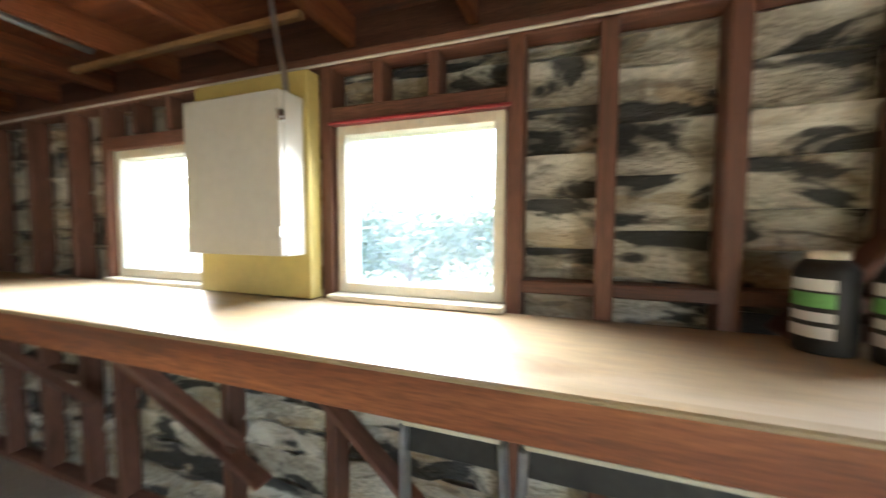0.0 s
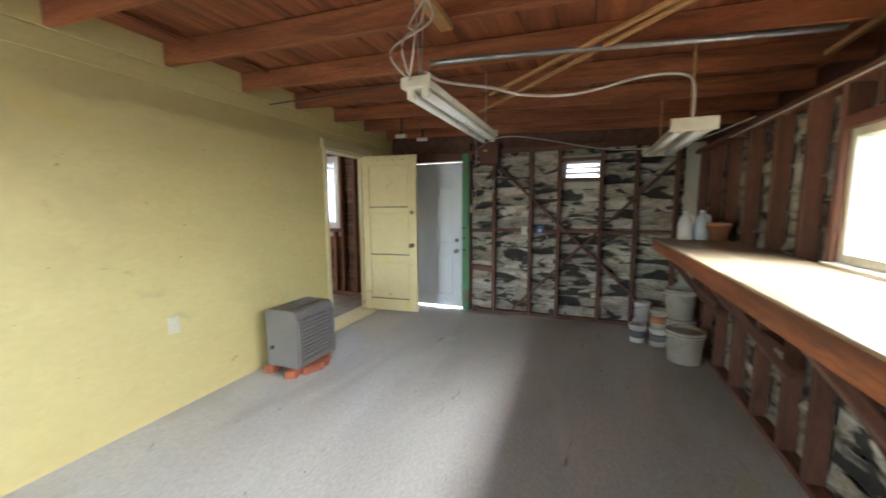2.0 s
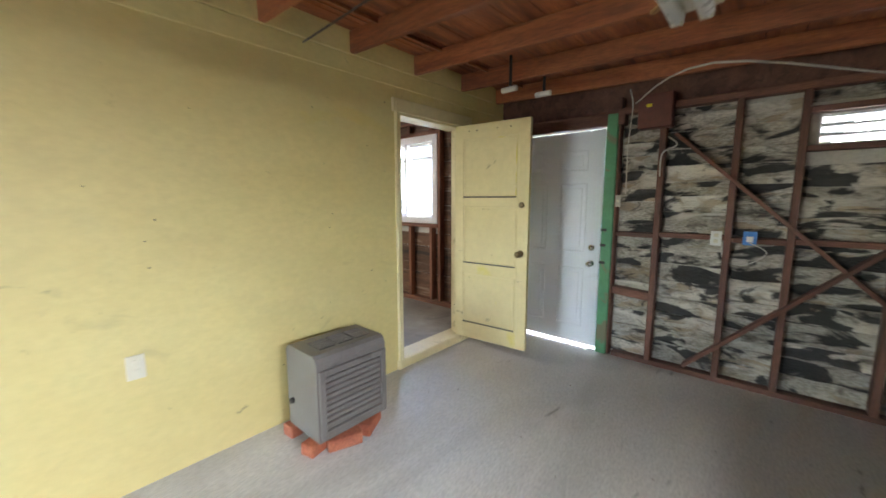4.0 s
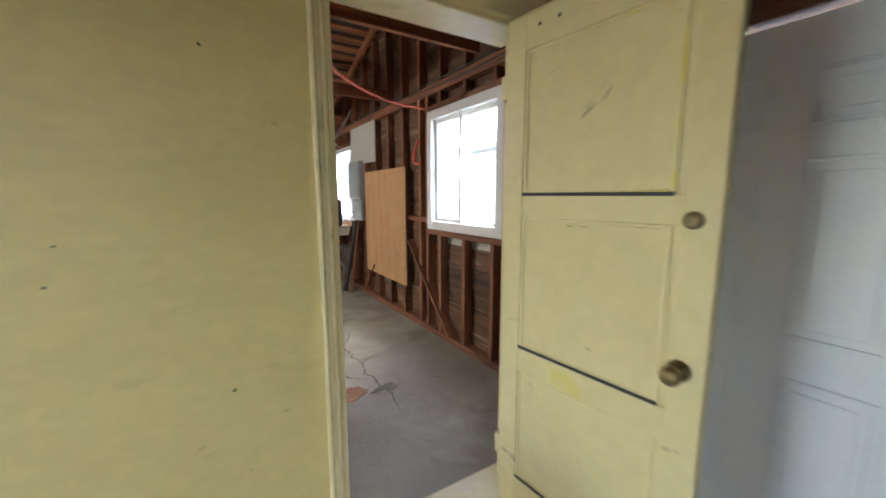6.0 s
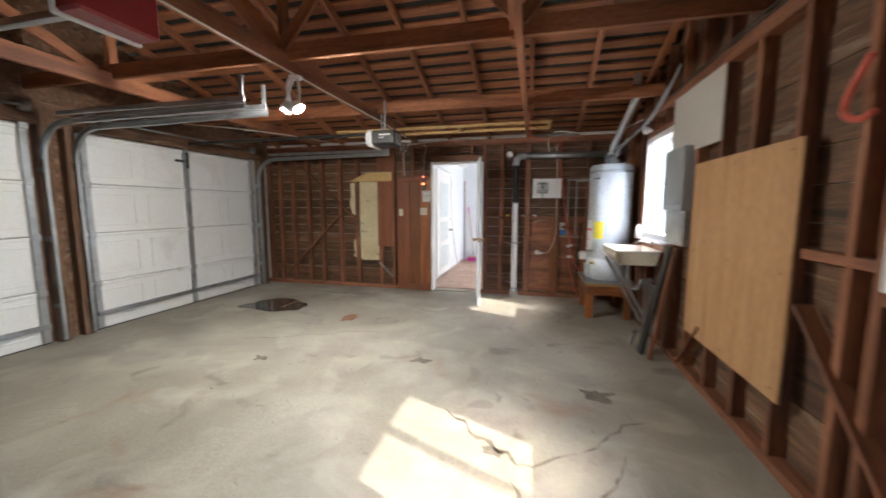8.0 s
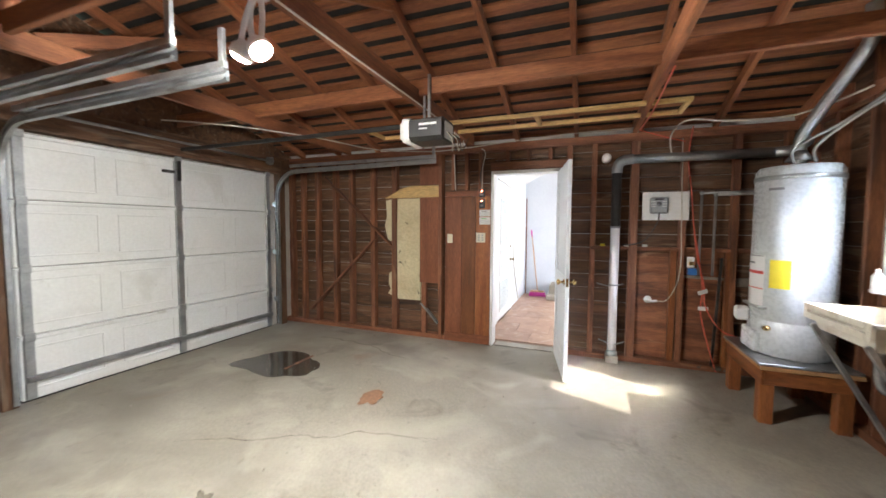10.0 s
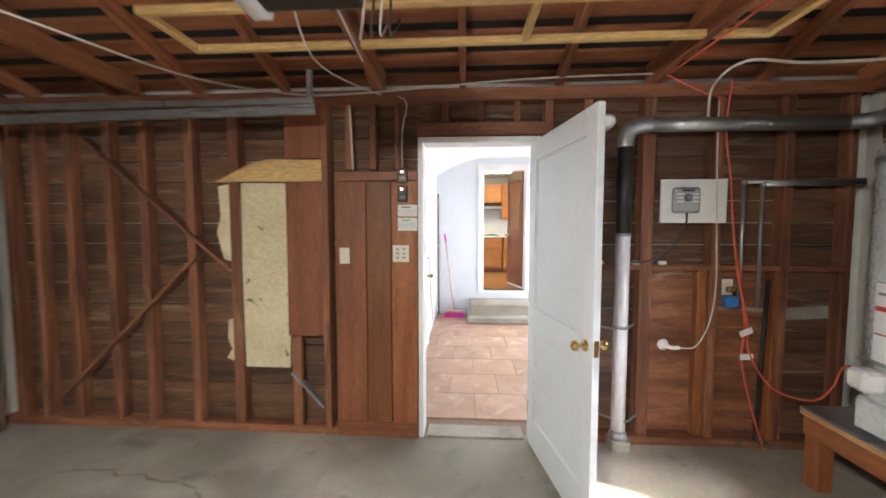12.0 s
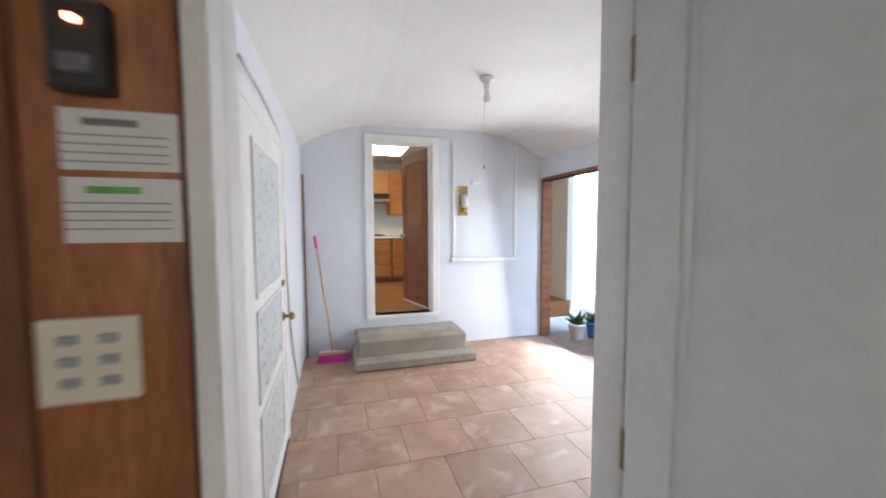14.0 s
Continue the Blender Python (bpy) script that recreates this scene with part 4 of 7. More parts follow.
# passage between garage and kitchen
PE, PW = -1.54, -4.63
structure("wall_passage_east", boxed(PE, PE + 0.1, BY - 0.1, SY - 0.16, 0, 2.9, 0), M_WALLBLUE, "pale blue painted wall")
# the opening is widened north, out of view, to let more light in
structure("wall_passage_west", sheet("x", PW - 0.12, PW, BY - 0.1, SY - 0.16, 0, 2.9, [(-12.62, -10.7, -0.1, 2.13)]), M_WALLBLUE, "pale blue wall with an open doorway to outside")
KD = (-3.085, -2.345, 0.40, 2.535)
structure("wall_passage_south", sheet("y", BY - 0.12, BY, PW - 0.1, PE + 0.1, -0.05, 2.95, [KD]), M_WALLBLUE, "pale blue wall with the kitchen doorway")
bm = bmesh.new()
arc = []
for i in range(17):
    u = i / 16
    x = PW + (PE - PW) * u
    e = abs(2 * u - 1)
    arc.append((x, 2.74 - 0.30 * max(0.0, (e - 0.35) / 0.65) ** 2.2))
prism(bm, arc + [(x, z + 0.05) for x, z in reversed(arc)], "y", BY - 0.1, SY - 0.16)
structure("ceiling_passage", bm, M_CEILWHITE, "white plastered ceiling curving down at the sides")
# the long west overhang is added, out of view, to block direct sun
structure("roof_passage", boxed(PW - 2.5, PE + 0.3, BY - 0.1, SY - 0.16, 2.95, 3.0, 0), M_SHINGLE, "flat dark roof with an unseen overhang added to block sun")
kframe = thing("trim_kitchen_doorway", "white painted casing around the kitchen doorway", "door casing", kind="structure")
bm = bmesh.new()
ring_frame(bm, "y", BY, BY + 0.025, -3.18, -2.262, 0.40, 2.63, 0.09, 0.0)
part("casing", bm, M_WHITE, kframe)
part("sill", boxed(-3.16, -2.28, BY - 0.14, BY + 0.04, 0.385, 0.43), M_WHITE, kframe)
bm = bmesh.new()
ring_frame(bm, "y", BY - 0.12, BY, -3.085, -2.345, 0.43, 2.54, 0.02, 0.0)
part("jamb", bm, M_WHITE, kframe)
steps = thing("concrete_step", "worn concrete double step below the kitchen doorway", "step", kind="structure")
part("upper_step", boxed(-3.37, -2.12, BY, -12.16, 0.0, 0.29, 0.02), M_STEP, steps)
part("lower_step", boxed(-3.44, -2.08, BY, -12.0, 0.0, 0.11, 0.02), M_STEP, steps)

# kitchen shell
structure("wall_kitchen_south", boxed(-5.3, -0.8, -15.98, -15.9, 0.3, 2.9, 0), M_CEILWHITE, "white kitchen wall")
structure("wall_kitchen_east", boxed(-0.95, -0.85, -16, BY - 0.12, 0.3, 2.9, 0), M_CEILWHITE, "white kitchen wall")
structure("wall_kitchen_west", boxed(-5.25, -5.15, -16, BY - 0.12, 0.3, 2.9, 0), M_CEILWHITE, "white kitchen wall")
structure("ceiling_kitchen", boxed(-5.3, -0.8, -16, BY - 0.12, 2.82, 2.9, 0), M_CEILWHITE, "white kitchen ceiling")

# outside
bm = bmesh.new()
bmesh.ops.create_grid(bm, x_segments=8, y_segments=8, size=400)
bmesh.ops.translate(bm, verts=bm.verts, vec=(0, 0, -0.22))
structure("ground", bm, M_GRASS, "dry lawn around the building")
BEFORE_WORKSHOP = set(bpy.data.objects)

# ---- windows ----
def window_unit(name, axis, plane, u0, u1, z0, z1, frame_w, mat, label, inward, bars=(), sill=True, depth=0.07, glass=None):
    """A window: frame, sash bars, pane and sill. plane: the outer wall face; inward: sign towards the room."""
    w = thing(name, label, "window", kind="structure")
    a, b = sorted((plane, plane + inward * depth))
    part("window_frame", ring_frame(bmesh.new(), axis, a, b, u0, u1, z0, z1, frame_w), mat, w)
    for c in bars:
        q = boxed(a + 0.01, b - 0.01, c - 0.022, c + 0.022, z0 + frame_w, z1 - frame_w) if axis == "x" else boxed(c - 0.022, c + 0.022, a + 0.01, b - 0.01, z0 + frame_w, z1 - frame_w)
        part("meeting_rail", q, mat, w)
    m = (a + b) / 2
    edges = [u0 + frame_w, *bars, u1 - frame_w]
    for c, d in zip(edges, edges[1:]):
        q = boxed(m - 0.002, m + 0.002, c, d, z0 + frame_w, z1 - frame_w, 0) if axis == "x" else boxed(c, d, m - 0.002, m + 0.002, z0 + frame_w, z1 - frame_w, 0)
        pane = part("pane", q, glass or M_GLASS, w)
        pane.visible_shadow = False
    if sill:
        q = boxed(plane, plane + inward * (depth + 0.06), u0 - 0.01, u1 + 0.01, z0 - 0.022, z0 - 0.002) if axis == "x" else boxed(u0 - 0.01, u1 + 0.01, plane, plane + inward * (depth + 0.06), z0 - 0.022, z0 - 0.002)
        part("window_sill", q, mat, w)
    return w


window_unit("window_1", "y", NY + 0.115, W1[0], W1[1], W1[2], W1[3], 0.04, M_CREAM, "small fixed window with a pale wooden frame", -1, depth=0.09, glass=M_DUSTY_HAZE)
window_unit("window_5", "y", NY + 0.115, W3[0], W3[1], W3[2], W3[3], 0.035, M_CREAM, "unseen wide window with a cream frame, added to let light in", -1, depth=0.05)
w2 = window_unit("window_2", "y", NY + 0.115, W2[0], W2[1], W2[2], W2[3], 0.035, M_CREAM, "square fixed window with a cream wooden frame", -1, depth=0.10, glass=M_DUSTY_HAZE)
part("head_trim", boxed(W2[0] - 0.02, W2[1] + 0.02, NY - 0.012, NY + 0.03, 1.80, 1.812), M_REDPAINT, w2, "thin red painted head strip")
w3 = window_unit("window_3", "x", WGX - 0.12, GW1[0], GW1[1], GW1[2], GW1[3], 0.085, M_VINYL, "white vinyl sliding window", 1, (-3.86,), False, depth=0.13)
for ya, yb, out in ((GW1[0] + 0.085, -3.85, 0.045), (-3.87, GW1[1] - 0.085, 0.02)):
    part("sash", ring_frame(bmesh.new(), "x", WGX - 0.12 + out, WGX - 0.085 + out, ya, yb, GW1[2] + 0.08, GW1[3] - 0.08, 0.042), M_VINYL, w3)
window_unit("window_4", "x", WGX - 0.12, GW2[0], GW2[1], GW2[2], GW2[3], 0.06, M_VINYL, "white vinyl window above the laundry sink", 1, (), depth=0.13)

# ---- doors ----
def knob_set(parent, origin, way, mat, rose=0.03, ball=0.027):
    """A round door knob with its rose, standing out along way."""
    part("door_knob", turned(bmesh.new(), [(0, 0), (rose, 0.0), (rose, 0.008), (0.012, 0.014), (0.011, 0.035), (ball, 0.048), (ball * 0.95, 0.066), (ball * 0.5, 0.074), (0, 0.075)], origin, way, 18), mat, parent, smooth=True)


def frame_panel(bm, w0, w1, z0, z1, face, t=0.016, width=0.022, sign=1):
    """A raised moulding frame on a leaf lying in local x (width) and z."""
    for q in ((w0, w0 + width, z0, z1), (w1 - width, w1, z0, z1), (w0 + width, w1 - width, z0, z0 + width), (w0 + width, w1 - width, z1 - width, z1)):
        box(bm, q[0], q[1], min(face, face + sign * t), max(face, face + sign * t), q[2], q[3], t * 0.45)


def panelled_leaf(door, w, h, thick, rails, stiles, mat, deep=0.012):
    """A leaf in local x and z built of stiles and rails around recessed panels, both faces alike. rails: z pairs of the openings."""
    bm = bmesh.new()
    box(bm, 0, w, -thick / 2 + deep, thick / 2 - deep, 0.01, h - 0.01)
    part("panel_core", bm, mat, door)
    for a, b in ((0, stiles), (w - stiles, w)):
        part("stile", boxed(a, b, -thick / 2, thick / 2, 0, h, 0.002), mat, door)
    zs = [0] + [z for r in rails for z in r] + [h]
    for a, b in zip(zs[::2], zs[1::2]):
        part("rail", boxed(stiles, w - stiles, -thick / 2, thick / 2, a, b, 0.002), mat, door)


yd = thing("door_yellow", "open yellow painted wooden panel door, scuffed", "door", kind="structure")
rails = [(0.155, 0.63), (0.733, 1.26), (1.342, 1.86)]
panelled_leaf(yd, 0.735, 1.985, 0.038, rails, 0.09, M_YELLOW_DOOR, 0.009)
bm = bmesh.new()
for s in (-1, 1):
    for a, b in rails:
        frame_panel(bm, 0.09, 0.623, a, b, s * 0.010, 0.006, 0.014, s)
part("moulding", bm, M_YELLOW_DOOR, yd)
# thin black strips stand in for shade along each panel's lower edge
for a, b in rails:
    part("shadow_groove", boxed(0.09, 0.623, -0.0195, -0.0175, a - 0.004, a + 0.008, 0), M_BLACK, yd, "thin black strip imitating shade under the panel")
    part("shadow_groove", boxed(0.09, 0.623, 0.0175, 0.0195, a - 0.004, a + 0.008, 0), M_BLACK, yd, "thin black strip imitating shade under the panel")
for s in (-1, 1):
    knob_set(yd, (0.672, s * 0.019, 0.86), (0, s, 0), M_OLDBRASS)
    part("deadbolt", turned(bmesh.new(), [(0, 0), (0.024, 0), (0.024, 0.012), (0.015, 0.02), (0, 0.02)], (0.675, s * 0.019, 1.275), (0, s, 0), 16), M_OLDBRASS, yd, smooth=True)
    for x in (0.15, 0.23, 0.43, 0.56):
        part("screw_hole", turned(bmesh.new(), [(0, 0), (0.006, 0), (0.006, 0.0015), (0, 0.0015)], (x, s * 0.019, 1.93), (0, s, 0), 10), M_BLACK, yd)
for z in (0.25, 1.75):
    part("hinge", boxed(-0.03, 0.004, -0.02, 0.10, z - 0.045, z + 0.045), M_YELLOW_TRIM, yd)
yd.matrix_basis = pose(-3.692, YY + 0.022, 0.112, 0, 0, 95.0)

wd = thing("door_steel", "pale blue-white six-panel steel door, closed, light under it", "door", kind="structure")
part("leaf", boxed(WX - 0.06, WX - 0.018, -1.87, -0.94, 0.035, 2.05, 0.002), M_STEELDOOR, wd)
bm = bmesh.new()
for ya, yb in ((-1.73, -1.47), (-1.34, -1.08)):
    for za, zb in ((0.20, 0.78), (0.93, 1.58), (1.69, 1.88)):
        for q in ((ya, ya + 0.016, za, zb), (yb - 0.016, yb, za, zb), (ya + 0.016, yb - 0.016, za, za + 0.016), (ya + 0.016, yb - 0.016, zb - 0.016, zb)):
            box(bm, WX - 0.018, WX - 0.011, q[0], q[1], q[2], q[3], 0.003)
        box(bm, WX - 0.018, WX - 0.013, ya + 0.045, yb - 0.045, za + 0.045, zb - 0.045, 0.003)
part("embossed_panels", bm, M_STEELDOOR, wd)
knob_set(wd, (WX - 0.018, -1.015, 0.835), (1, 0, 0), M_STEEL)
part("deadbolt", turned(bmesh.new(), [(0, 0), (0.03, 0), (0.03, 0.008), (0.02, 0.016), (0, 0.017)], (WX - 0.018, -1.015, 0.985), (1, 0, 0), 18), M_STEEL, wd, smooth=True)
for z in (0.86, 1.02, 1.16):
    part("strike_plate", boxed(WX + 0.012, WX + 0.017, -0.93, -0.88, z - 0.012, z + 0.012), M_IRON, ww)

vent = thing("wall_vent", "white metal louvre vent letting daylight through", "vent")
part("frame", ring_frame(bmesh.new(), "x", WX - 0.13, WX - 0.085, 0.41, 0.806, 1.795, 1.995, 0.012), M_WHITE, vent)
for i in range(3):
    z = 1.835 + i * 0.061
    bm = bmesh.new()
    prism(bm, [(WX - 0.15, z - 0.012), (WX - 0.10, z + 0.028), (WX - 0.10, z + 0.032), (WX - 0.15, z - 0.008)], "y", 0.422, 0.794)
    lip = part("slat", bm, M_WHITE, vent)
    # grey bar that paints in the shaded underside of the slat
    part("lip", boxed(WX - 0.10, WX - 0.09, 0.422, 0.794, z + 0.018, z + 0.034, 0.002), M_GALV, lip)

# ---- bench and what is on and under it ----
bench = thing("workbench", "long wooden workbench with a worn varnished top", "workbench")
for i, (a, b) in enumerate(((-3.29, -1.55), (-1.55, -0.02), (-0.02, 1.3), (1.3, 2.58))):
    beam("top_board", (a + 0.0002, 1.515, 1.157), (b - 0.0002, 1.515, 1.157), 0.50, 0.026, M_BENCH, bench, bevel=0.0)
beam("front_lip", (-3.30, 1.252, 1.12), (2.58, 1.252, 1.12), 0.024, 0.105, M_JOIST, bench)
beam("front_edging", (-3.30, 1.244, 1.168), (2.58, 1.244, 1.168), 0.036, 0.012, M_BENCH, bench)
beam("end_rail", (-3.28, 1.27, 1.115), (-3.28, 1.76, 1.115), 0.03, 0.06, M_RED, bench)
for x in (-3.15, -1.95, -0.98, 0.69, 1.6, 2.4):
    beam("bracket", (x, 1.72, 0.55), (x, 1.30, 1.08), 0.04, 0.08, M_RED, bench, (1, 0, 0))
    beam("bearer", (x, 1.27, 1.11), (x, 1.76, 1.11), 0.045, 0.065, M_RED, bench)
for xa, xb in ((-0.03, 0.19), (0.235, 0.90)):
    fr = thing("pale_edged_frame", "dark frame with pale edging leaning under the bench", "frame", "frames under the bench")
    beam("top_rail", (xa, 1.35, 1.008), (xb, 1.35, 1.008), 0.03, 0.014, M_CREAM, fr)
    beam("side_rail", (xa, 1.352, 1.0), (xa - 0.06, 1.50, 0.0), 0.02, 0.03, M_GALV, fr, (0, 1, 0))
    beam("side_rail", (xb, 1.352, 1.0), (xb + 0.02, 1.50, 0.0), 0.02, 0.03, M_GALV, fr, (0, 1, 0))
    part("slat", boxed(xa, xb, 1.36, 1.372, 0.93, 0.998), M_IRON, fr)


def jug(name, label, x, y, z, r, h, mat, cap_mat):
    o = thing(name, label, "jug")
    part("body", turned(bmesh.new(), [(0, 0), (r * 0.92, 0), (r, 0.012), (r, h * 0.55), (r * 0.82, h * 0.72), (r * 0.35, h * 0.88), (r * 0.3, h * 0.92)], (0, 0, 0)), mat, o, smooth=True)
    part("cap", turned(bmesh.new(), [(r * 0.34, 0), (r * 0.34, h * 0.08), (0, h * 0.08)], (0, 0, h * 0.92)), cap_mat, o, smooth=True)
    part("handle", hose(bmesh.new(), [(r * 0.3, 0, h * 0.86), (r * 0.95, 0, h * 0.78), (r * 0.97, 0, h * 0.5)], 0.011), mat, o, smooth=True)
    o.matrix_basis = pose(x, y, z, 0, 0, 60)
    return o


jug("plastic_jug", "white plastic gallon jug on the workbench", -3.19, 1.46, 1.17, 0.058, 0.24, M_MILKY, M_WHITE)
jug("plastic_bottle", "pale blue plastic jug on the workbench", -3.20, 1.575, 1.17, 0.056, 0.245, M_BLUEISH, M_WHITE)
pot = thing("flower_pot", "small terracotta flower pot on the workbench", "flower pot")
part("body", turned(bmesh.new(), [(0, 0), (0.055, 0), (0.078, 0.11), (0.085, 0.11), (0.087, 0.145), (0.074, 0.145), (0.05, 0.02), (0, 0.02)], (-3.12, 1.675, 1.17)), M_TERRACOTTA, pot, smooth=True)


def bucket(name, label, x, y, z, r, h, mat, band=None, group="", cat="bucket", yaw=0.0):
    o = thing(name, label, cat, group)
    part("body", turned(bmesh.new(), [(0, 0), (r * 0.86, 0), (r, h * 0.97), (r * 1.04, h * 0.97), (r * 1.04, h), (r * 0.97, h), (r * 0.84, 0.015), (0, 0.015)], (0, 0, 0), n=24), mat, o, smooth=True)
    part("rim", turned(bmesh.new(), [(r * 0.99, 0), (r * 1.06, 0), (r * 1.06, 0.02), (r * 0.99, 0.02)], (0, 0, h * 0.84), n=24), mat, o, smooth=True)
    part("handle", hose(bmesh.new(), [(0, r * 1.07, h * 0.85), (r * 0.8, r * 0.72, h * 0.66), (r * 1.13, 0, h * 0.56), (r * 0.8, -r * 0.72, h * 0.66), (0, -r * 1.07, h * 0.85)], 0.003), M_STEEL, o, smooth=True)
    if band:
        part("label", turned(bmesh.new(), [(r * 0.93, 0), (r * 0.965, h * 0.4)], (0, 0, h * 0.28), n=24), band, o, smooth=True)
    o.matrix_basis = pose(x, y, z, 0, 0, yaw)
    return o


bucket("plastic_bucket", "dirty white plastic bucket on the floor", -3.48, 1.575, 0, 0.155, 0.30, M_BUCKET, yaw=-130)
bucket("plastic_bucket", "grey lidded bucket carrying another bucket", -3.86, 1.60, 0, 0.145, 0.31, M_BUCKET, M_GREYBOX, yaw=-110)
bucket("plastic_bucket", "cream plastic bucket stacked on another bucket", -3.86, 1.60, 0.31, 0.14, 0.30, M_BUCKET, yaw=-140)
bucket("paint_can", "white paint can with a dark label", -3.90, 1.23, 0, 0.085, 0.19, M_MILKY, M_INK, "paint cans", "paint can", -150)
bucket("paint_can", "white paint can with a dark label", -3.84, 1.41, 0, 0.085, 0.19, M_MILKY, M_INK, "paint cans", "paint can", -120)
bucket("paint_can", "paint can with an orange label on top of another", -3.84, 1.41, 0.192, 0.085, 0.19, M_BUCKET, M_TERRACOTTA, "paint cans", "paint can", -130)
bucket("paint_can", "white paint can stacked behind the others", -4.14, 1.30, 0, 0.085, 0.19, M_MILKY, None, "paint cans", "paint can", -100)
bucket("paint_can", "white paint can stacked behind the others", -4.14, 1.30, 0.192, 0.085, 0.19, M_MILKY, None, "paint cans", "paint can", -90)
for x, y, lab in ((0.83, 1.66, "dark round canister with a striped label"), (0.935, 1.60, "dark canister with a green and white label")):
    c = thing("canister", lab, "canister", "canisters on the bench")
    part("body", turned(bmesh.new(), [(0, 0), (0.053, 0), (0.055, 0.008), (0.055, 0.175), (0.046, 0.19), (0.034, 0.2)], (x, y, 1.17)), M_IRON, c, smooth=True)
    part("lid", turned(bmesh.new(), [(0.036, 0), (0.036, 0.018), (0, 0.018)], (x, y, 1.37)), M_CREAM, c, smooth=True)
    for k, (za, zb, m) in enumerate(((0.035, 0.06, M_PAPER), (0.07, 0.09, M_PAPER), (0.10, 0.13, M_GREENINK), (0.135, 0.16, M_PAPER))):
        bm = bmesh.new()
        ring = [[bm.verts.new((x + 0.0562 * math.cos(a), y + 0.0562 * math.sin(a), 1.17 + z)) for a in (math.pi * (0.95 + 0.5 * i / 8) for i in range(9))] for z in (za, zb)]
        for i in range(8):
            bm.faces.new((ring[0][i], ring[0][i + 1], ring[1][i + 1], ring[1][i]))
        part("label_stripe", bm, m, c)

# wall cabinet and its painted backing
structure("trim_backing_panel", boxed(-1.13, -0.575, 1.705, NY - 0.002, 1.175, 1.985), M_PANELYELLOW, "mustard yellow painted backing panel")
wc = thing("wall_cabinet", "plain cream wall cabinet between two windows", "cabinet")
part("body", boxed(-1.045, -0.594, 1.612, 1.705, 1.335, 1.885, 0.004), M_CABINET, wc)
d = part("door", boxed(-1.043, -0.596, 1.592, 1.610, 1.337, 1.883, 0.004), M_CABINET, wc)
part("latch", boxed(-1.035, -1.015, 1.584, 1.592, 1.595, 1.615), M_STEEL, d)
for z in (1.42, 1.80):
    part("hinge", boxed(-0.604, -0.59, 1.586, 1.612, z - 0.02, z + 0.02), M_STEEL, d)
cable("conduit", [(-0.66, 1.70, 1.885), (-0.67, 1.70, 1.97), (-0.70, 1.70, 2.10), (-0.74, 1.70, 2.34)], 0.011, M_GALV, "short metal conduit above the wall cabinet", "conduit")

# ---- ceiling things ----
def shop_light(name, label, x0, x1, y, z, width, tubes, bare=False):
    o = thing(name, label, "ceiling light", "shop lights")
    bm = bmesh.new()
    hw = width / 2
    if bare:
        prism(bm, [(y - hw, z + 0.02), (y - hw, z + 0.05), (y - hw * 0.6, z + 0.065), (y + hw * 0.6, z + 0.065), (y + hw, z + 0.05), (y + hw, z + 0.02)], "x", x0, x1)
    else:
        prism(bm, [(y - hw, z), (y - hw, z + 0.012), (y - hw * 0.45, z + 0.06), (y + hw * 0.45, z + 0.06), (y + hw, z + 0.012), (y + hw, z), (y + hw * 0.4, z + 0.05), (y - hw * 0.4, z + 0.05)], "x", x0, x1)
    part("housing", bm, M_FIXTURE, o)
    drop = 0.012 if bare else 0.016
    for x in (x0, x1):
        part("end_plate", boxed(x - 0.006, x + 0.006, y - hw - 0.006, y + hw + 0.006, z + (0.022 if bare else -0.012), z + 0.067, 0.003), M_FIXTURE, o)
    for t in tubes:
        part("tube", rod(bmesh.new(), (x0 + 0.03, y + t, z + drop - 0.014), (x1 - 0.03, y + t, z + drop - 0.014), 0.019), M_TUBE, o, smooth=True)
        for x in (x0 + 0.03, x1 - 0.03):
            part("socket", boxed(x - 0.014, x + 0.014, y + t - 0.016, y + t + 0.016, z - 0.018, z + 0.05), M_IVORY, o)
    return o


l1 = shop_light("shop_light", "long fluorescent tube light hung under the joists", -2.21, -0.99, 0.0, 1.935, 0.125, (-0.034, 0.034), True)
beam("hanger_block", (-1.37, 0.0, 2.35), (-0.70, 0.0, 2.35), 0.07, 0.035, M_BATTEN, l1)
for x, y in ((-1.06, -0.01), (-1.02, 0.01), (-2.13, 0.0)):
    part("hanger_wire", rod(bmesh.new(), (x, y, 1.99), (x, y * 3, 2.34 if x > -2 else 2.515), 0.003, 6), M_GALV, l1)
l2 = shop_light("shop_light", "cream fluorescent fixture hung from its cable", -3.37, -2.15, 1.25, 1.905, 0.235, (-0.06, 0.06))
part("hanger_strip", boxed(-2.24, -2.20, 1.242, 1.252, 1.965, 2.478), M_BATTEN, l2)
part("hanger_strip", boxed(-3.30, -3.26, 1.242, 1.252, 1.965, 2.478), M_BATTEN, l2)
cable("power_cable", [(-1.02, 0.02, 1.99), (-1.10, 0.0, 2.05), (-1.18, 0.05, 2.03), (-1.36, 0.24, 2.03), (-1.49, 0.36, 2.02), (-1.69, 0.61, 2.05), (-1.90, 0.95, 2.16), (-2.05, 1.16, 2.19), (-2.16, 1.24, 2.15), (-2.19, 1.25, 1.965)], 0.007, M_CABLE, "white power cable slung between the two lights")
for k in range(3):
    cable("loose_wire", [(-1.03 + 0.02 * k, -0.03, 1.985), (-0.96 + 0.05 * k, -0.10 + 0.08 * k, 2.10), (-1.02, 0.06 - 0.05 * k, 2.22), (-1.06, 0.02, 2.34)], 0.004, M_CABLE, "loose wire above the tube light")
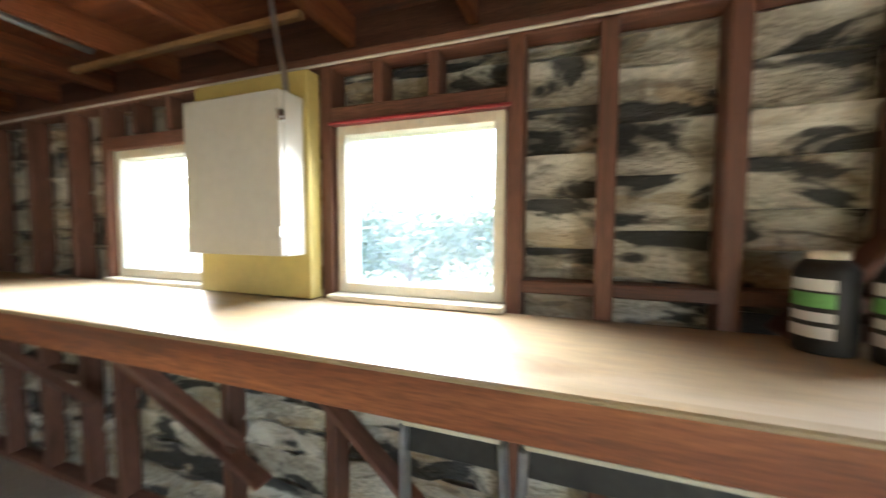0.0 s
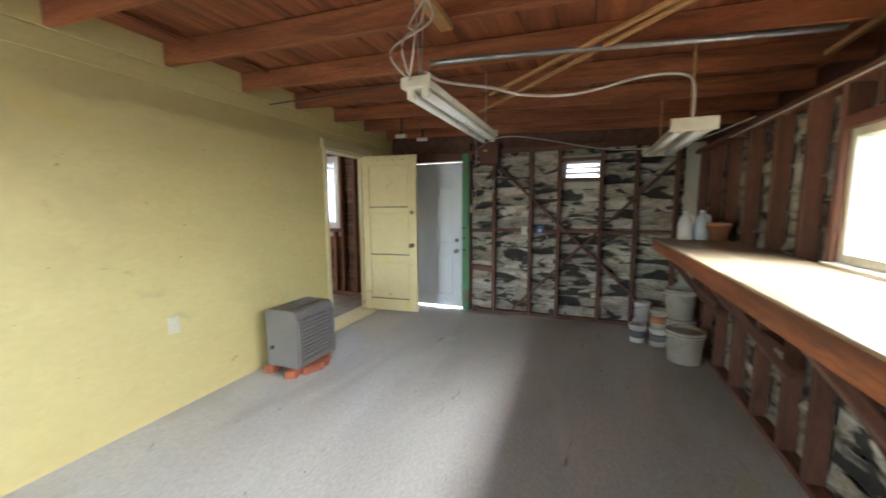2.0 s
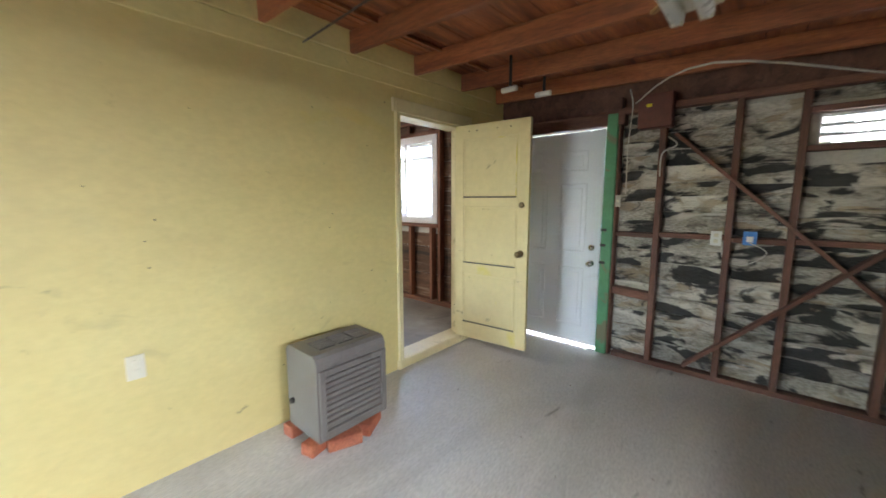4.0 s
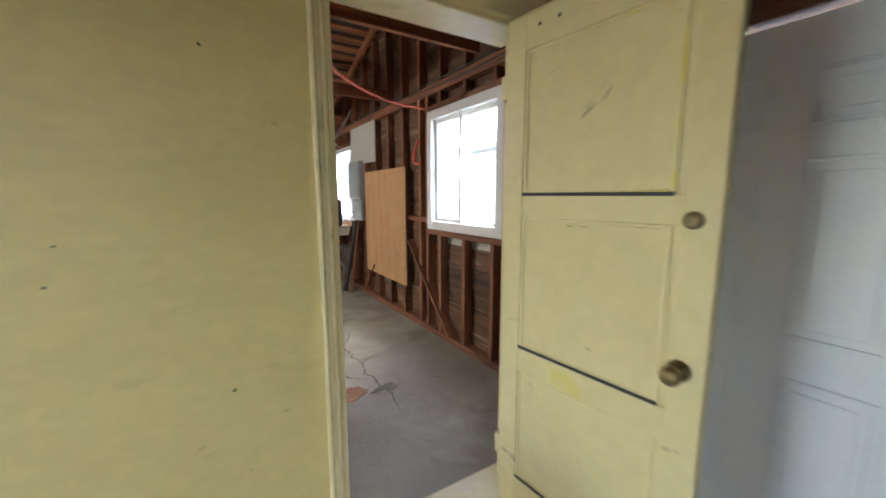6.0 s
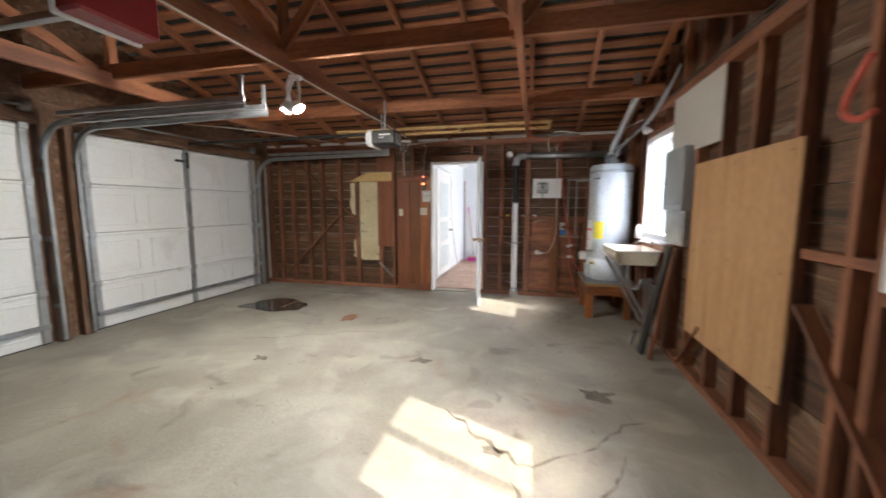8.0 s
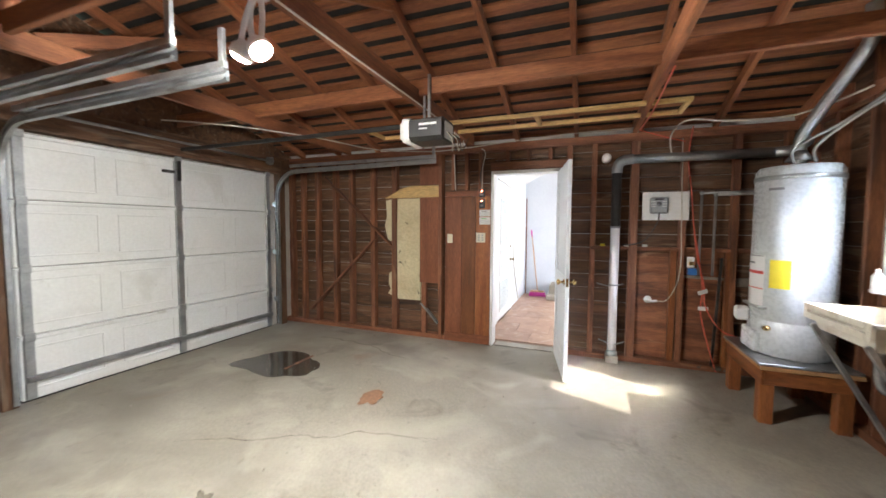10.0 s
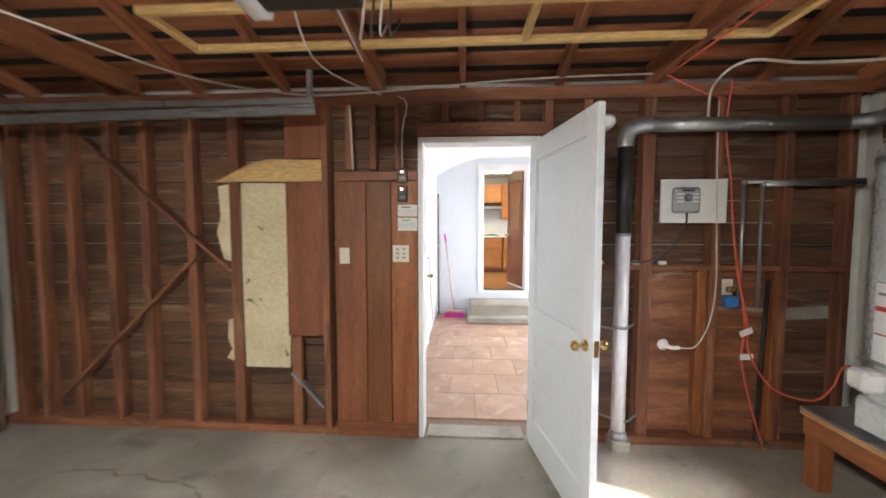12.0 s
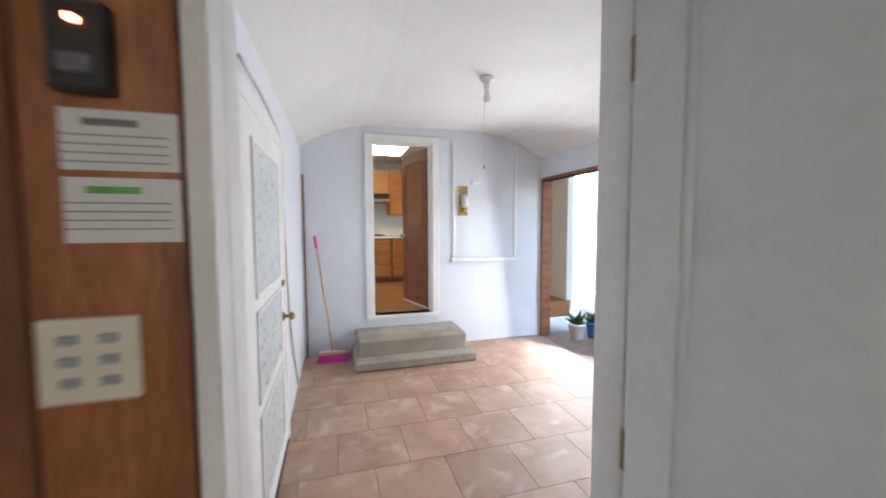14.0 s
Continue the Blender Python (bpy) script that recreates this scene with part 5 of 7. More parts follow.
cable("conduit", [(-1.80, -0.28, 2.362), (-1.83, 0.3, 2.345), (-1.90, 1.1, 2.315), (-1.96, 1.72, 2.30), (-1.97, 1.80, 2.315), (-1.97, 1.83, 2.40)], 0.016, M_GALV, "straight grey metal conduit under the joists", "conduit")
cable("wall_cable", [(-2.16, -1.98, 2.37), (-2.10, -1.2, 2.36), (-2.05, -0.5, 2.37), (-1.85, -0.26, 2.37)], 0.006, M_DARKCABLE, "dark cable stapled along a joist")
br = thing("ceiling_batten", "thin orange wooden battens nailed across the joists", "batten", "battens")
beam("strip", (-2.57, -0.08, 2.355), (-1.35, 1.10, 2.325), 0.03, 0.02, M_BATTEN, br)
beam("strip", (-3.12, -0.32, 2.36), (-1.37, 1.16, 2.325), 0.03, 0.02, M_BATTEN, br)
br2 = thing("ceiling_batten", "long orange wooden batten under the joists", "batten", "battens")
beam("strip", (-2.33, 1.90, 2.295), (-0.75, 1.89, 2.295), 0.035, 0.03, M_BATTEN, br2)
cable("wall_cable", [(WX + 0.03, -0.7, 2.22), (-3.6, -0.1, 2.20), (WX + 0.1, 0.9, 2.10), (-3.7, 1.5, 2.04), (-2.6, 1.68, 2.03)], 0.006, M_CABLE, "thin grey cable along the wall head")
cable("wall_cable", [(-3.2, 1.72, 1.99), (-1.8, 1.73, 2.0), (-0.6, 1.73, 2.0), (0.2, 1.73, 2.0), (1.2, 1.72, 2.01)], 0.005, M_CABLE, "thin pale cable above the windows")
for y, x in ((-1.42, -3.60), (-1.28, -3.90)):
    ins = thing("porcelain_tube", "white porcelain wiring tube under the ceiling", "insulator", "wiring tubes")
    part("tube", rod(bmesh.new(), (x, y - 0.07, 2.30), (x + 0.03, y + 0.07, 2.29), 0.022), M_WHITE, ins, smooth=True)
    beam("bracket", (x, y, 2.30), (x, y, 2.555), 0.02, 0.02, M_IRON, ins)

# ---- gas heater on bricks ----
heater = thing("gas_heater", "grey-brown metal room heater standing on bricks", "heater")
X0, X1, Y0, Y1, Z0, Z1 = -2.40, -1.915, -1.92, -1.56, 0.075, 0.58
bm = bmesh.new()
prism(bm, [(Y0, Z0), (Y1 - 0.02, Z0), (Y1 - 0.02, Z1 - 0.05), (Y1 - 0.035, Z1 - 0.015), (Y1 - 0.06, Z1), (Y0 + 0.03, Z1), (Y0, Z1 - 0.03)], "x", X0, X1)
part("casing", bm, M_GREYMETAL, heater)
part("front_frame", ring_frame(bmesh.new(), "y", Y1 - 0.02, Y1, X0 + 0.01, X1 - 0.01, Z0 + 0.03, Z1 - 0.08, 0.035), M_GREYMETAL, heater)
for i in range(9):
    part("front_slat", boxed(X0 + 0.05, X1 - 0.05, Y1 - 0.025, Y1 - 0.005, Z0 + 0.09 + i * 0.034, Z0 + 0.108 + i * 0.034, 0.003), M_GREYMETAL, heater)
for g in range(3):
    xa = X0 + 0.05 + g * 0.125
    part("top_grille", boxed(xa, xa + 0.105, Y0 + 0.10, Y1 - 0.11, Z1, Z1 + 0.002, 0), M_BLACK, heater, "dark louvred top grille")
    for i in range(6):
        part("top_slat", boxed(xa - 0.002, xa + 0.107, Y0 + 0.108 + i * 0.024, Y0 + 0.117 + i * 0.024, Z1 + 0.001, Z1 + 0.009, 0.002), M_GREYMETAL, heater)
part("valve_knob", turned(bmesh.new(), [(0, 0), (0.018, 0), (0.016, 0.02), (0, 0.02)], (X1, Y0 + 0.06, 0.24), (1, 0, 0), 14), M_BLACK, heater, smooth=True)
for x, y, a in ((-1.96, -1.66, 14), (-2.07, -1.575, -20), (-2.27, -1.60, 30), (-1.98, -1.90, 5), (-2.28, -1.9, -4)):
    b = part("loose_brick", boxed(-0.1, 0.1, -0.047, 0.047, 0, 0.073, 0.006), M_BRICK)
    b.matrix_basis = pose(x, y, 0, 0, 0, a)
    tagged(b, "loose red brick propping up the heater", "brick", "bricks under the heater")

# ---- small wall things ----
def plate(name, label, axis, face, out, u, z, w, h, mat, slots=2, toggles=0):
    o = thing(name, label, "wall plate")
    def q(ua, ub, za, zb, t0, t1, bev=0.002):
        a, b = face + out * t0, face + out * t1
        return boxed(a, b, ua, ub, za, zb, bev) if axis == "x" else boxed(ua, ub, a, b, za, zb, bev)
    part("plate", q(u - w / 2, u + w / 2, z - h / 2, z + h / 2, 0, 0.007), mat, o)
    for i in range(slots):
        zz = z + (i - (slots - 1) / 2) * h * 0.4
        part("socket", q(u - w * 0.2, u + w * 0.2, zz - h * 0.12, zz + h * 0.12, 0.007, 0.010), M_IVORY, o)
    for i in range(toggles):
        uu = u + (i - (toggles - 1) / 2) * w * 0.4
        for dz in (-0.25, 0, 0.25):
            part("button", q(uu - w * 0.10, uu + w * 0.10, z + dz * h - h * 0.06, z + dz * h + h * 0.06, 0.007, 0.011), M_GREYBOX, o)
    return o


plate("outlet", "ivory wall outlet on the yellow wall", "y", YY, 1, -1.235, 0.63, 0.075, 0.12, M_IVORY)
plate("outlet", "white outlet box on a stud", "x", WX, 1, -0.08, 1.14, 0.07, 0.11, M_WHITE)
plate("light_switch", "small ivory switch beside the steel door", "x", WX, 1, -0.80, 1.42, 0.045, 0.10, M_BUCKET, 1)
bx = thing("junction_box", "small bright blue electrical box", "junction box")
part("body", boxed(WX - 0.06, WX + 0.005, 0.08, 0.16, 1.10, 1.20), M_BLUE, bx)
part("support", boxed(WX - 0.10, WX - 0.06, 0.03, 0.33, 1.13, 1.155), M_RED, bx)
part("plug", boxed(WX + 0.005, WX + 0.02, 0.10, 0.14, 1.125, 1.165), M_PAPER, bx)
fb = thing("fuse_box", "maroon metal fuse box above the wall studs", "fuse box")
part("body", boxed(WX - 0.02, WX + 0.10, -0.66, -0.42, 2.0, 2.26), M_REDBOX, fb)
part("badge", boxed(WX + 0.10, WX + 0.104, -0.60, -0.56, 2.16, 2.185), M_LABELYELLOW, fb)
cable("wall_cable", [(WX + 0.02, -0.45, 1.93), (WX + 0.03, -0.38, 1.86), (WX + 0.02, -0.48, 1.80), (WX + 0.01, -0.49, 1.62)], 0.006, M_CABLE, "thin cable below the fuse box")
cable("wall_cable", [(WX - 0.01, -0.76, 2.35), (WX + 0.03, -0.72, 2.2), (WX + 0.02, -0.74, 1.9), (WX + 0.01, -0.74, 1.48)], 0.005, M_CABLE, "pale cable running down to the switch")
cable("wall_cable", [(WX + 0.01, 0.12, 1.12), (WX + 0.0, 0.22, 1.05), (WX - 0.01, 0.1, 0.95), (WX - 0.02, -0.02, 0.98), (WX, -0.04, 1.08)], 0.004, M_CABLE, "loop of thin cable below the blue box")

# turn the workshop plan into the garage axes
for o in bpy.data.objects:
    if o.parent is None and (o in WORKSHOP_SHELL or (o not in BEFORE_WORKSHOP and o.type in ("MESH", "EMPTY", "CURVE", "FONT") and not o.name.startswith(("window_3", "window_4")))):
        o.location = o.location + SHIFT

# ---- garage doors with tracks ----
def garage_door(label, ya, yb):
    """A sectional door seen from inside: four sections with pressed panels, upright struts and hinges."""
    g = thing("garage_door", label, "garage door", "garage doors")
    zs = [0.012, 0.56, 1.13, 1.69, 2.235]
    mid = (ya + yb) / 2
    for i, (za, zb) in enumerate(zip(zs, zs[1:])):
        s = part("section", boxed(EX + 0.03, EX + 0.07, ya, yb, za, zb - 0.006, 0.006), M_GARAGEDOOR, g)
        part("edge_rail", boxed(EX + 0.012, EX + 0.03, ya, yb, zb - 0.04, zb - 0.008, 0.004), M_GARAGEDOOR, s)
        n = 4
        for k in range(n):
            u0 = ya + (yb - ya) * (k + 0.12) / n
            u1 = ya + (yb - ya) * (k + 0.88) / n
            bm = bmesh.new()
            for q in ((u0, u1, zb - 0.115, zb - 0.103), (u0, u1, za + 0.085, za + 0.097), (u0, u0 + 0.012, za + 0.097, zb - 0.115), (u1 - 0.012, u1, za + 0.097, zb - 0.115)):
                box(bm, EX + 0.023, EX + 0.031, *q, 0.003)
            part("pressed_panel", bm, M_GARAGEDOOR, s)
        for y in (ya + 0.05, mid, yb - 0.05):
            part("upright", boxed(EX - 0.004, EX + 0.028, y - 0.032, y + 0.032, za + 0.01, zb - 0.015, 0.003), M_GALV, s)
            part("hinge", boxed(EX - 0.022, EX + 0.0, y - 0.035, y + 0.035, zb - 0.045, zb + 0.025, 0.004), M_GALV, s)
    # added dark backing that stops daylight leaking between the sections
    part("weather_sheet", boxed(EX + 0.071, EX + 0.078, ya, yb, 0.012, 2.24, 0), M_IRON, g)
    part("bottom_strut", boxed(EX - 0.03, EX + 0.008, ya + 0.02, yb - 0.02, 0.17, 0.22, 0.006), M_GALV, g)
    part("bottom_seal", boxed(EX + 0.03, EX + 0.075, ya, yb, 0.0, 0.014, 0.003), M_BLACK, g)
    part("lift_handle", boxed(EX - 0.02, EX + 0.02, mid + 0.04, mid + 0.16, 2.06, 2.09, 0.004), M_IRON, g)
    part("arm_bracket", boxed(EX - 0.04, EX - 0.01, mid - 0.015, mid + 0.015, 1.98, 2.2, 0.004), M_IRON, g)
    return g


garage_door("white steel sectional garage door, closed", -8.43, -5.81)
garage_door("white steel sectional garage door with pressed panels, closed", -5.41, -2.82)


def door_track(y, x_end, label):
    t = thing("door_track", label, "door track", "garage door tracks")
    curve = [(EX - 0.055, 0.03), (EX - 0.055, 1.90)] + [(EX - 0.055 - 0.36 * (1 - math.cos(a)), 1.90 + 0.36 * math.sin(a)) for a in (math.pi / 2 * k / 8 for k in range(1, 9))] + [(x_end, 2.285)]
    bm = bmesh.new()
    prev = None
    for i, (x, z) in enumerate(curve):
        a, b = curve[max(i - 1, 0)], curve[min(i + 1, len(curve) - 1)]
        d = Vector((b[0] - a[0], 0, b[1] - a[1])).normalized()
        nrm = Vector((-d.z, 0, d.x)) * 0.028
        c = [Vector((x, y + s * 0.016, z)) + k * nrm for s, k in ((-1, -1), (1, -1), (1, -0.55), (-0.5, -0.55), (-0.5, 0.55), (1, 0.55), (1, 1), (-1, 1))]
        ring = [bm.verts.new(p) for p in c]
        if prev:
            for k in range(8):
                bm.faces.new((prev[k], prev[(k + 1) % 8], ring[(k + 1) % 8], ring[k]))
        prev = ring
    part("rail", bm, M_GALV, t)
    part("angle", boxed(x_end, EX - 0.3, y - 0.014, y + 0.014, 2.32, 2.36, 0.003), M_GALV, t)
    part("hanger", boxed(x_end + 0.01, x_end + 0.045, y - 0.012, y + 0.012, 2.32, 2.53, 0.002), M_GALV, t)
    for z in (0.4, 1.1, 1.8):
        part("bracket", boxed(EX - 0.04, EX + 0.03, y - 0.02, y + 0.02, z - 0.03, z + 0.03, 0.003), M_GALV, t)
    return t


for y in (-8.50, -5.74, -5.47, -2.75):
    door_track(y, -1.08 if y < -6 else -1.0, "galvanised steel garage door track")
for ya, yb in ((-8.4, -5.85), (-5.4, -2.85)):
    sp = thing("torsion_bar", "thin steel spring bar above a garage door", "spring bar", "spring bars")
    part("bar", rod(bmesh.new(), (EX - 0.08, ya, 2.40), (EX - 0.08, yb, 2.40), 0.014), M_GALV, sp, smooth=True)
    for y in (ya + 0.05, yb - 0.05):
        part("drum", rod(bmesh.new(), (EX - 0.08, y - 0.03, 2.40), (EX - 0.08, y + 0.03, 2.40), 0.05, 18), M_GALV, sp, smooth=True)
        part("bracket", boxed(EX - 0.10, EX - 0.035, y - 0.05, y - 0.04, 2.36, 2.46, 0.002), M_GALV, sp)

# ---- door openers ----
op = thing("door_opener", "black garage door opener with white end covers", "door opener")
prof = [(-7.24, 2.17), (-7.03, 2.17), (-6.99, 2.20), (-6.99, 2.33), (-7.03, 2.35), (-7.24, 2.35), (-7.28, 2.33), (-7.28, 2.20)]
bm = bmesh.new()
prism(bm, prof, "x", -1.74, -1.46)
part("body", bm, M_BLACK, op)
bm = bmesh.new()
prism(bm, [(-7.27, 2.165), (-7.0, 2.165), (-6.985, 2.2), (-6.985, 2.34), (-7.01, 2.355), (-7.26, 2.355), (-7.285, 2.33), (-7.285, 2.2)], "x", -1.458, -1.37)
bmesh.ops.bevel(bm, geom=[e for e in bm.edges if all(v.co.x > -1.38 for v in e.verts)], offset=0.03, segments=3, affect="EDGES")
part("lamp_cover", bm, M_MILKY, op, "white lens cover", True)
part("terminal_plate", boxed(-1.755, -1.741, -7.22, -7.05, 2.19, 2.32), M_GREYBOX, op)
part("logo_bar", boxed(-1.70, -1.55, -6.9905, -6.9865, 2.285, 2.302, 0), M_PAPER, op)
part("logo_bar", boxed(-1.62, -1.55, -6.9905, -6.9865, 2.255, 2.263, 0), M_PAPER, op)
part("hanger", boxed(-1.60, -1.575, -7.12, -7.10, 2.35, 2.72), M_GALV, op)
part("hanger", boxed(-1.52, -1.50, -7.20, -7.18, 2.35, 2.72), M_GALV, op)
part("rail", boxed(-1.37, EX - 0.06, -7.15, -7.12, 2.31, 2.345), M_IRON, op)
for k in range(4):
    cable("opener_wire", [(-1.755, -7.07 - 0.04 * k, 2.24), (-1.79 - 0.02 * k, -7.1, 2.18), (-1.72 - 0.03 * k, -7.3, 2.13), (-1.66 - 0.05 * k, -7.5, 2.22 + 0.02 * k)], 0.004, (M_CABLE, M_DARKCABLE)[k % 2], "loose thin wire hanging from the opener")
op2 = thing("door_opener", "old red garage door opener with a white base", "door opener")
part("body", boxed(-1.63, -1.50, -4.22, -3.88, 2.215, 2.44, 0.012), M_REDPAINT, op2)
part("base", boxed(-1.50, -1.482, -4.23, -3.87, 2.205, 2.44, 0.005), M_WHITE, op2)
part("screw", turned(bmesh.new(), [(0, 0), (0.012, 0), (0.01, 0.006), (0, 0.006)], (-1.63, -4.05, 2.36), (-1, 0, 0), 12), M_STEEL, op2)
part("rail", boxed(-1.482, EX - 0.06, -4.06, -4.02, 2.28, 2.315), M_GALV, op2)
part("hanger", boxed(-1.52, -1.485, -4.1, -4.07, 2.43, 2.5), M_GALV, op2)

# ---- floodlight on the tie ----
fl = thing("twin_floodlight", "white twin floodlight, switched on, under a roof tie", "floodlight")
part("base", turned(bmesh.new(), [(0, 0), (0.055, 0), (0.055, 0.02), (0, 0.02)], (-1.46, -5.52, 2.475)), M_MILKY, fl, smooth=True)
for s in (-1, 1):
    c = Vector((-1.42 + s * 0.06, -5.52, 2.235))
    part("arm", hose(bmesh.new(), [(-1.46 + s * 0.02, -5.52, 2.475), (-1.44 + s * 0.05, -5.52, 2.38), tuple(c + Vector((0, 0, 0.05)))], 0.012), M_MILKY, fl, smooth=True)
    head = part("lamp_head", turned(bmesh.new(), [(0, 0.07), (0.03, 0.065), (0.05, 0.03), (0.052, 0.0)], tuple(c), (-0.7 * s, 0, 0.9)), M_MILKY, fl, smooth=True)
    part("lens", turned(bmesh.new(), [(0, -0.022), (0.03, -0.016), (0.047, 0.0), (0, 0.001)], tuple(c), (-0.7 * s, 0, 0.9)), M_LED, head, "glowing lens", True)
cable("bracket_arm", [(-1.33, -5.62, 2.33), (-1.31, -5.62, 2.42), (-1.34, -5.6, 2.50), (-1.44, -5.56, 2.52)], 0.014, M_MILKY, "curved white bracket beside the floodlight", "bracket")

# ---- west wall things ----
ps = thing("plywood_sheet", "orange-brown plywood sheet screwed over the studs", "plywood")
ob = part("sheet", boxed(0, 1.385, -0.63, 0.63, 0, 0.014, 0.002), M_PLY, ps)
ob.matrix_basis = Matrix(((0, 0, 1, WGX + 0.002), (0, 1, 0, -5.555), (1, 0, 0, 0.39), (0, 0, 0, 1)))
for y in (-6.1, -5.555, -5.0):
    for z in (0.45, 1.08, 1.72):
        part("screw", turned(bmesh.new(), [(0, 0), (0.006, 0), (0.004, 0.003), (0, 0.003)], (WGX + 0.016, y, z), (1, 0, 0), 8), M_IRON, ps)
wb = thing("white_board_panel", "off-white board panel nailed high on the studs", "panel")
part("board", boxed(WGX + 0.001, WGX + 0.013, -6.77, -5.80, 1.90, 2.43, 0.002), M_CABINET, wb)
ep = thing("breaker_panel", "grey electrical breaker panel with a closed door", "breaker panel")
part("box", boxed(WGX - 0.02, WGX + 0.085, -6.71, -6.25, 1.40, 1.94, 0.004), M_GREYBOX, ep)
d = part("door", boxed(WGX + 0.085, WGX + 0.097, -6.67, -6.29, 1.45, 1.89, 0.003), M_GREYBOX, ep)
part("latch", boxed(WGX + 0.097, WGX + 0.104, -6.65, -6.62, 1.63, 1.70), M_BLACK, d)
lb = thing("junction_box", "bare metal junction box below the breaker panel", "junction box")
part("box", boxed(WGX - 0.02, WGX + 0.05, -6.70, -6.26, 1.09, 1.395, 0.004), M_GALV, lb)
part("cover", boxed(WGX + 0.05, WGX + 0.056, -6.68, -6.28, 1.11, 1.375, 0.003), M_GALV, lb)
for x, y, w, lean in ((-4.46, -6.58, 0.12, -0.16), (-4.50, -6.42, 0.05, -0.13)):
    lp = thing("leaning_board", "dark grey board leaning against the studs", "board", "leaning boards")
    beam("plank", (x + 0.02, y, 0.005), (WGX + 0.03, y - 0.02, 1.06), w, 0.03, M_IRON if w > 0.1 else M_STUD, lp, (1, 0, 0))

# ---- water heater on its stand ----
HC = (-4.37, -8.05)
st = thing("heater_stand", "rough wooden stand carrying the water heater", "stand")
part("top", boxed(-4.66, -4.06, -8.45, -7.68, 0.42, 0.455, 0.004), M_PLY, st)
part("metal_pan", boxed(-4.65, -4.045, -8.44, -7.67, 0.455, 0.475, 0.006), M_GALV, st)
for y in (-8.38, -7.75):
    beam("leg", (-4.12, y, 0.0), (-4.12, y, 0.42), 0.09, 0.09, M_FIR, st, (0, 1, 0))
    beam("leg", (-4.58, y, 0.0), (-4.58, y, 0.42), 0.09, 0.09, M_FIR, st, (0, 1, 0))
beam("apron", (-4.085, -8.44, 0.36), (-4.085, -7.69, 0.36), 0.025, 0.11, M_FIR, st)
beam("apron", (-4.62, -7.71, 0.36), (-4.08, -7.71, 0.36), 0.025, 0.11, M_FIR, st)
wh = thing("water_heater", "tall pale grey gas water heater with labels", "water heater")
R = 0.265
part("tank", turned(bmesh.new(), [(0, 0), (R - 0.015, 0), (R, 0.015), (R, 0.27), (R - 0.004, 0.275), (R - 0.004, 0.285), (R, 0.29), (R, 1.46), (R - 0.015, 1.475), (R - 0.02, 1.49), (0.06, 1.515), (0, 1.515)], (*HC, 0.477), n=40), M_HEATER, wh, smooth=True)
part("strap", turned(bmesh.new(), [(R + 0.001, 0), (R + 0.006, 0), (R + 0.006, 0.035), (R + 0.001, 0.035)], (*HC, 1.86), n=40), M_GALV, wh, smooth=True)


def wrap(name, a0, a1, za, zb, mat, parent, r=R + 0.002, label=""):
    bm = bmesh.new()
    n = 8
    rows = [[bm.verts.new((HC[0] + r * math.cos(radians(a0 + (a1 - a0) * i / n)), HC[1] + r * math.sin(radians(a0 + (a1 - a0) * i / n)), z)) for i in range(n + 1)] for z in (za, zb)]
    for i in range(n):
        bm.faces.new((rows[0][i], rows[0][i + 1], rows[1][i + 1], rows[1][i]))
    return part(name, bm, mat, parent, label, True)


wrap("energy_label", 38, 66, 1.02, 1.24, M_LABELYELLOW, wh, label="yellow energy label")
p = wrap("instruction_label", -18, 30, 0.86, 1.27, M_PAPER, wh, label="white instruction label")
wrap("label_bar", -17, 29, 1.12, 1.145, M_REDINK, p, R + 0.003)
wrap("label_bar", -17, 29, 1.00, 1.008, M_REDINK, p, R + 0.003)
wrap("label_bar", -14, 10, 1.20, 1.215, M_INK, p, R + 0.003)
wrap("label_bar", -16, 28, 1.262, 1.268, M_INK, p, R + 0.003)
wrap("logo_bar", 30, 52, 1.78, 1.80, M_INK, wh)
gv = part("gas_valve", boxed(-0.05, 0.05, -0.06, 0.06, -0.055, 0.055, 0.018), M_MILKY, wh, "white gas control valve")
gv.matrix_basis = pose(HC[0] + 0.305, HC[1] - 0.05, 0.77, 0, 0, -10)
part("valve_knob", turned(bmesh.new(), [(0, 0), (0.028, 0), (0.025, 0.025), (0, 0.025)], (0.0, -0.06, 0.0), (0, -1, 0), 14), M_LABELYELLOW, gv, smooth=True)
part("burner_door", boxed(HC[0] + R - 0.04, HC[0] + R + 0.014, HC[1] - 0.13, HC[1] + 0.13, 0.49, 0.66, 0.012), M_HEATER, wh)
part("drain_valve", turned(bmesh.new(), [(0, 0), (0.025, 0), (0.02, 0.03), (0.012, 0.05), (0, 0.05)], (HC[0] + 0.2, HC[1] + 0.165, 0.70), (0.75, 0.65, 0), 14), M_BRASS, wh, smooth=True)
part("bracket_strip", boxed(HC[0] + R - 0.06, HC[0] + R + 0.008, HC[1] - 0.14, HC[1] + 0.16, 0.845, 0.865, 0.002), M_GALV, wh)
flue = thing("flue_pipe", "galvanised flue pipe rising from the water heater", "flue pipe")
part("draft_hood", turned(bmesh.new(), [(0.09, 0), (0.05, 0.06), (0.045, 0.075)], (*HC, 2.02), n=20), M_GALV, flue, smooth=True)
part("pipe", hose(bmesh.new(), [(*HC, 1.99), (*HC, 2.18), (-4.42, -7.95, 2.35), (-4.5, -7.7, 2.62), (-4.52, -7.6, 2.75), (-4.52, -7.6, 2.95)], 0.042, 14), M_GALV, flue, smooth=True)
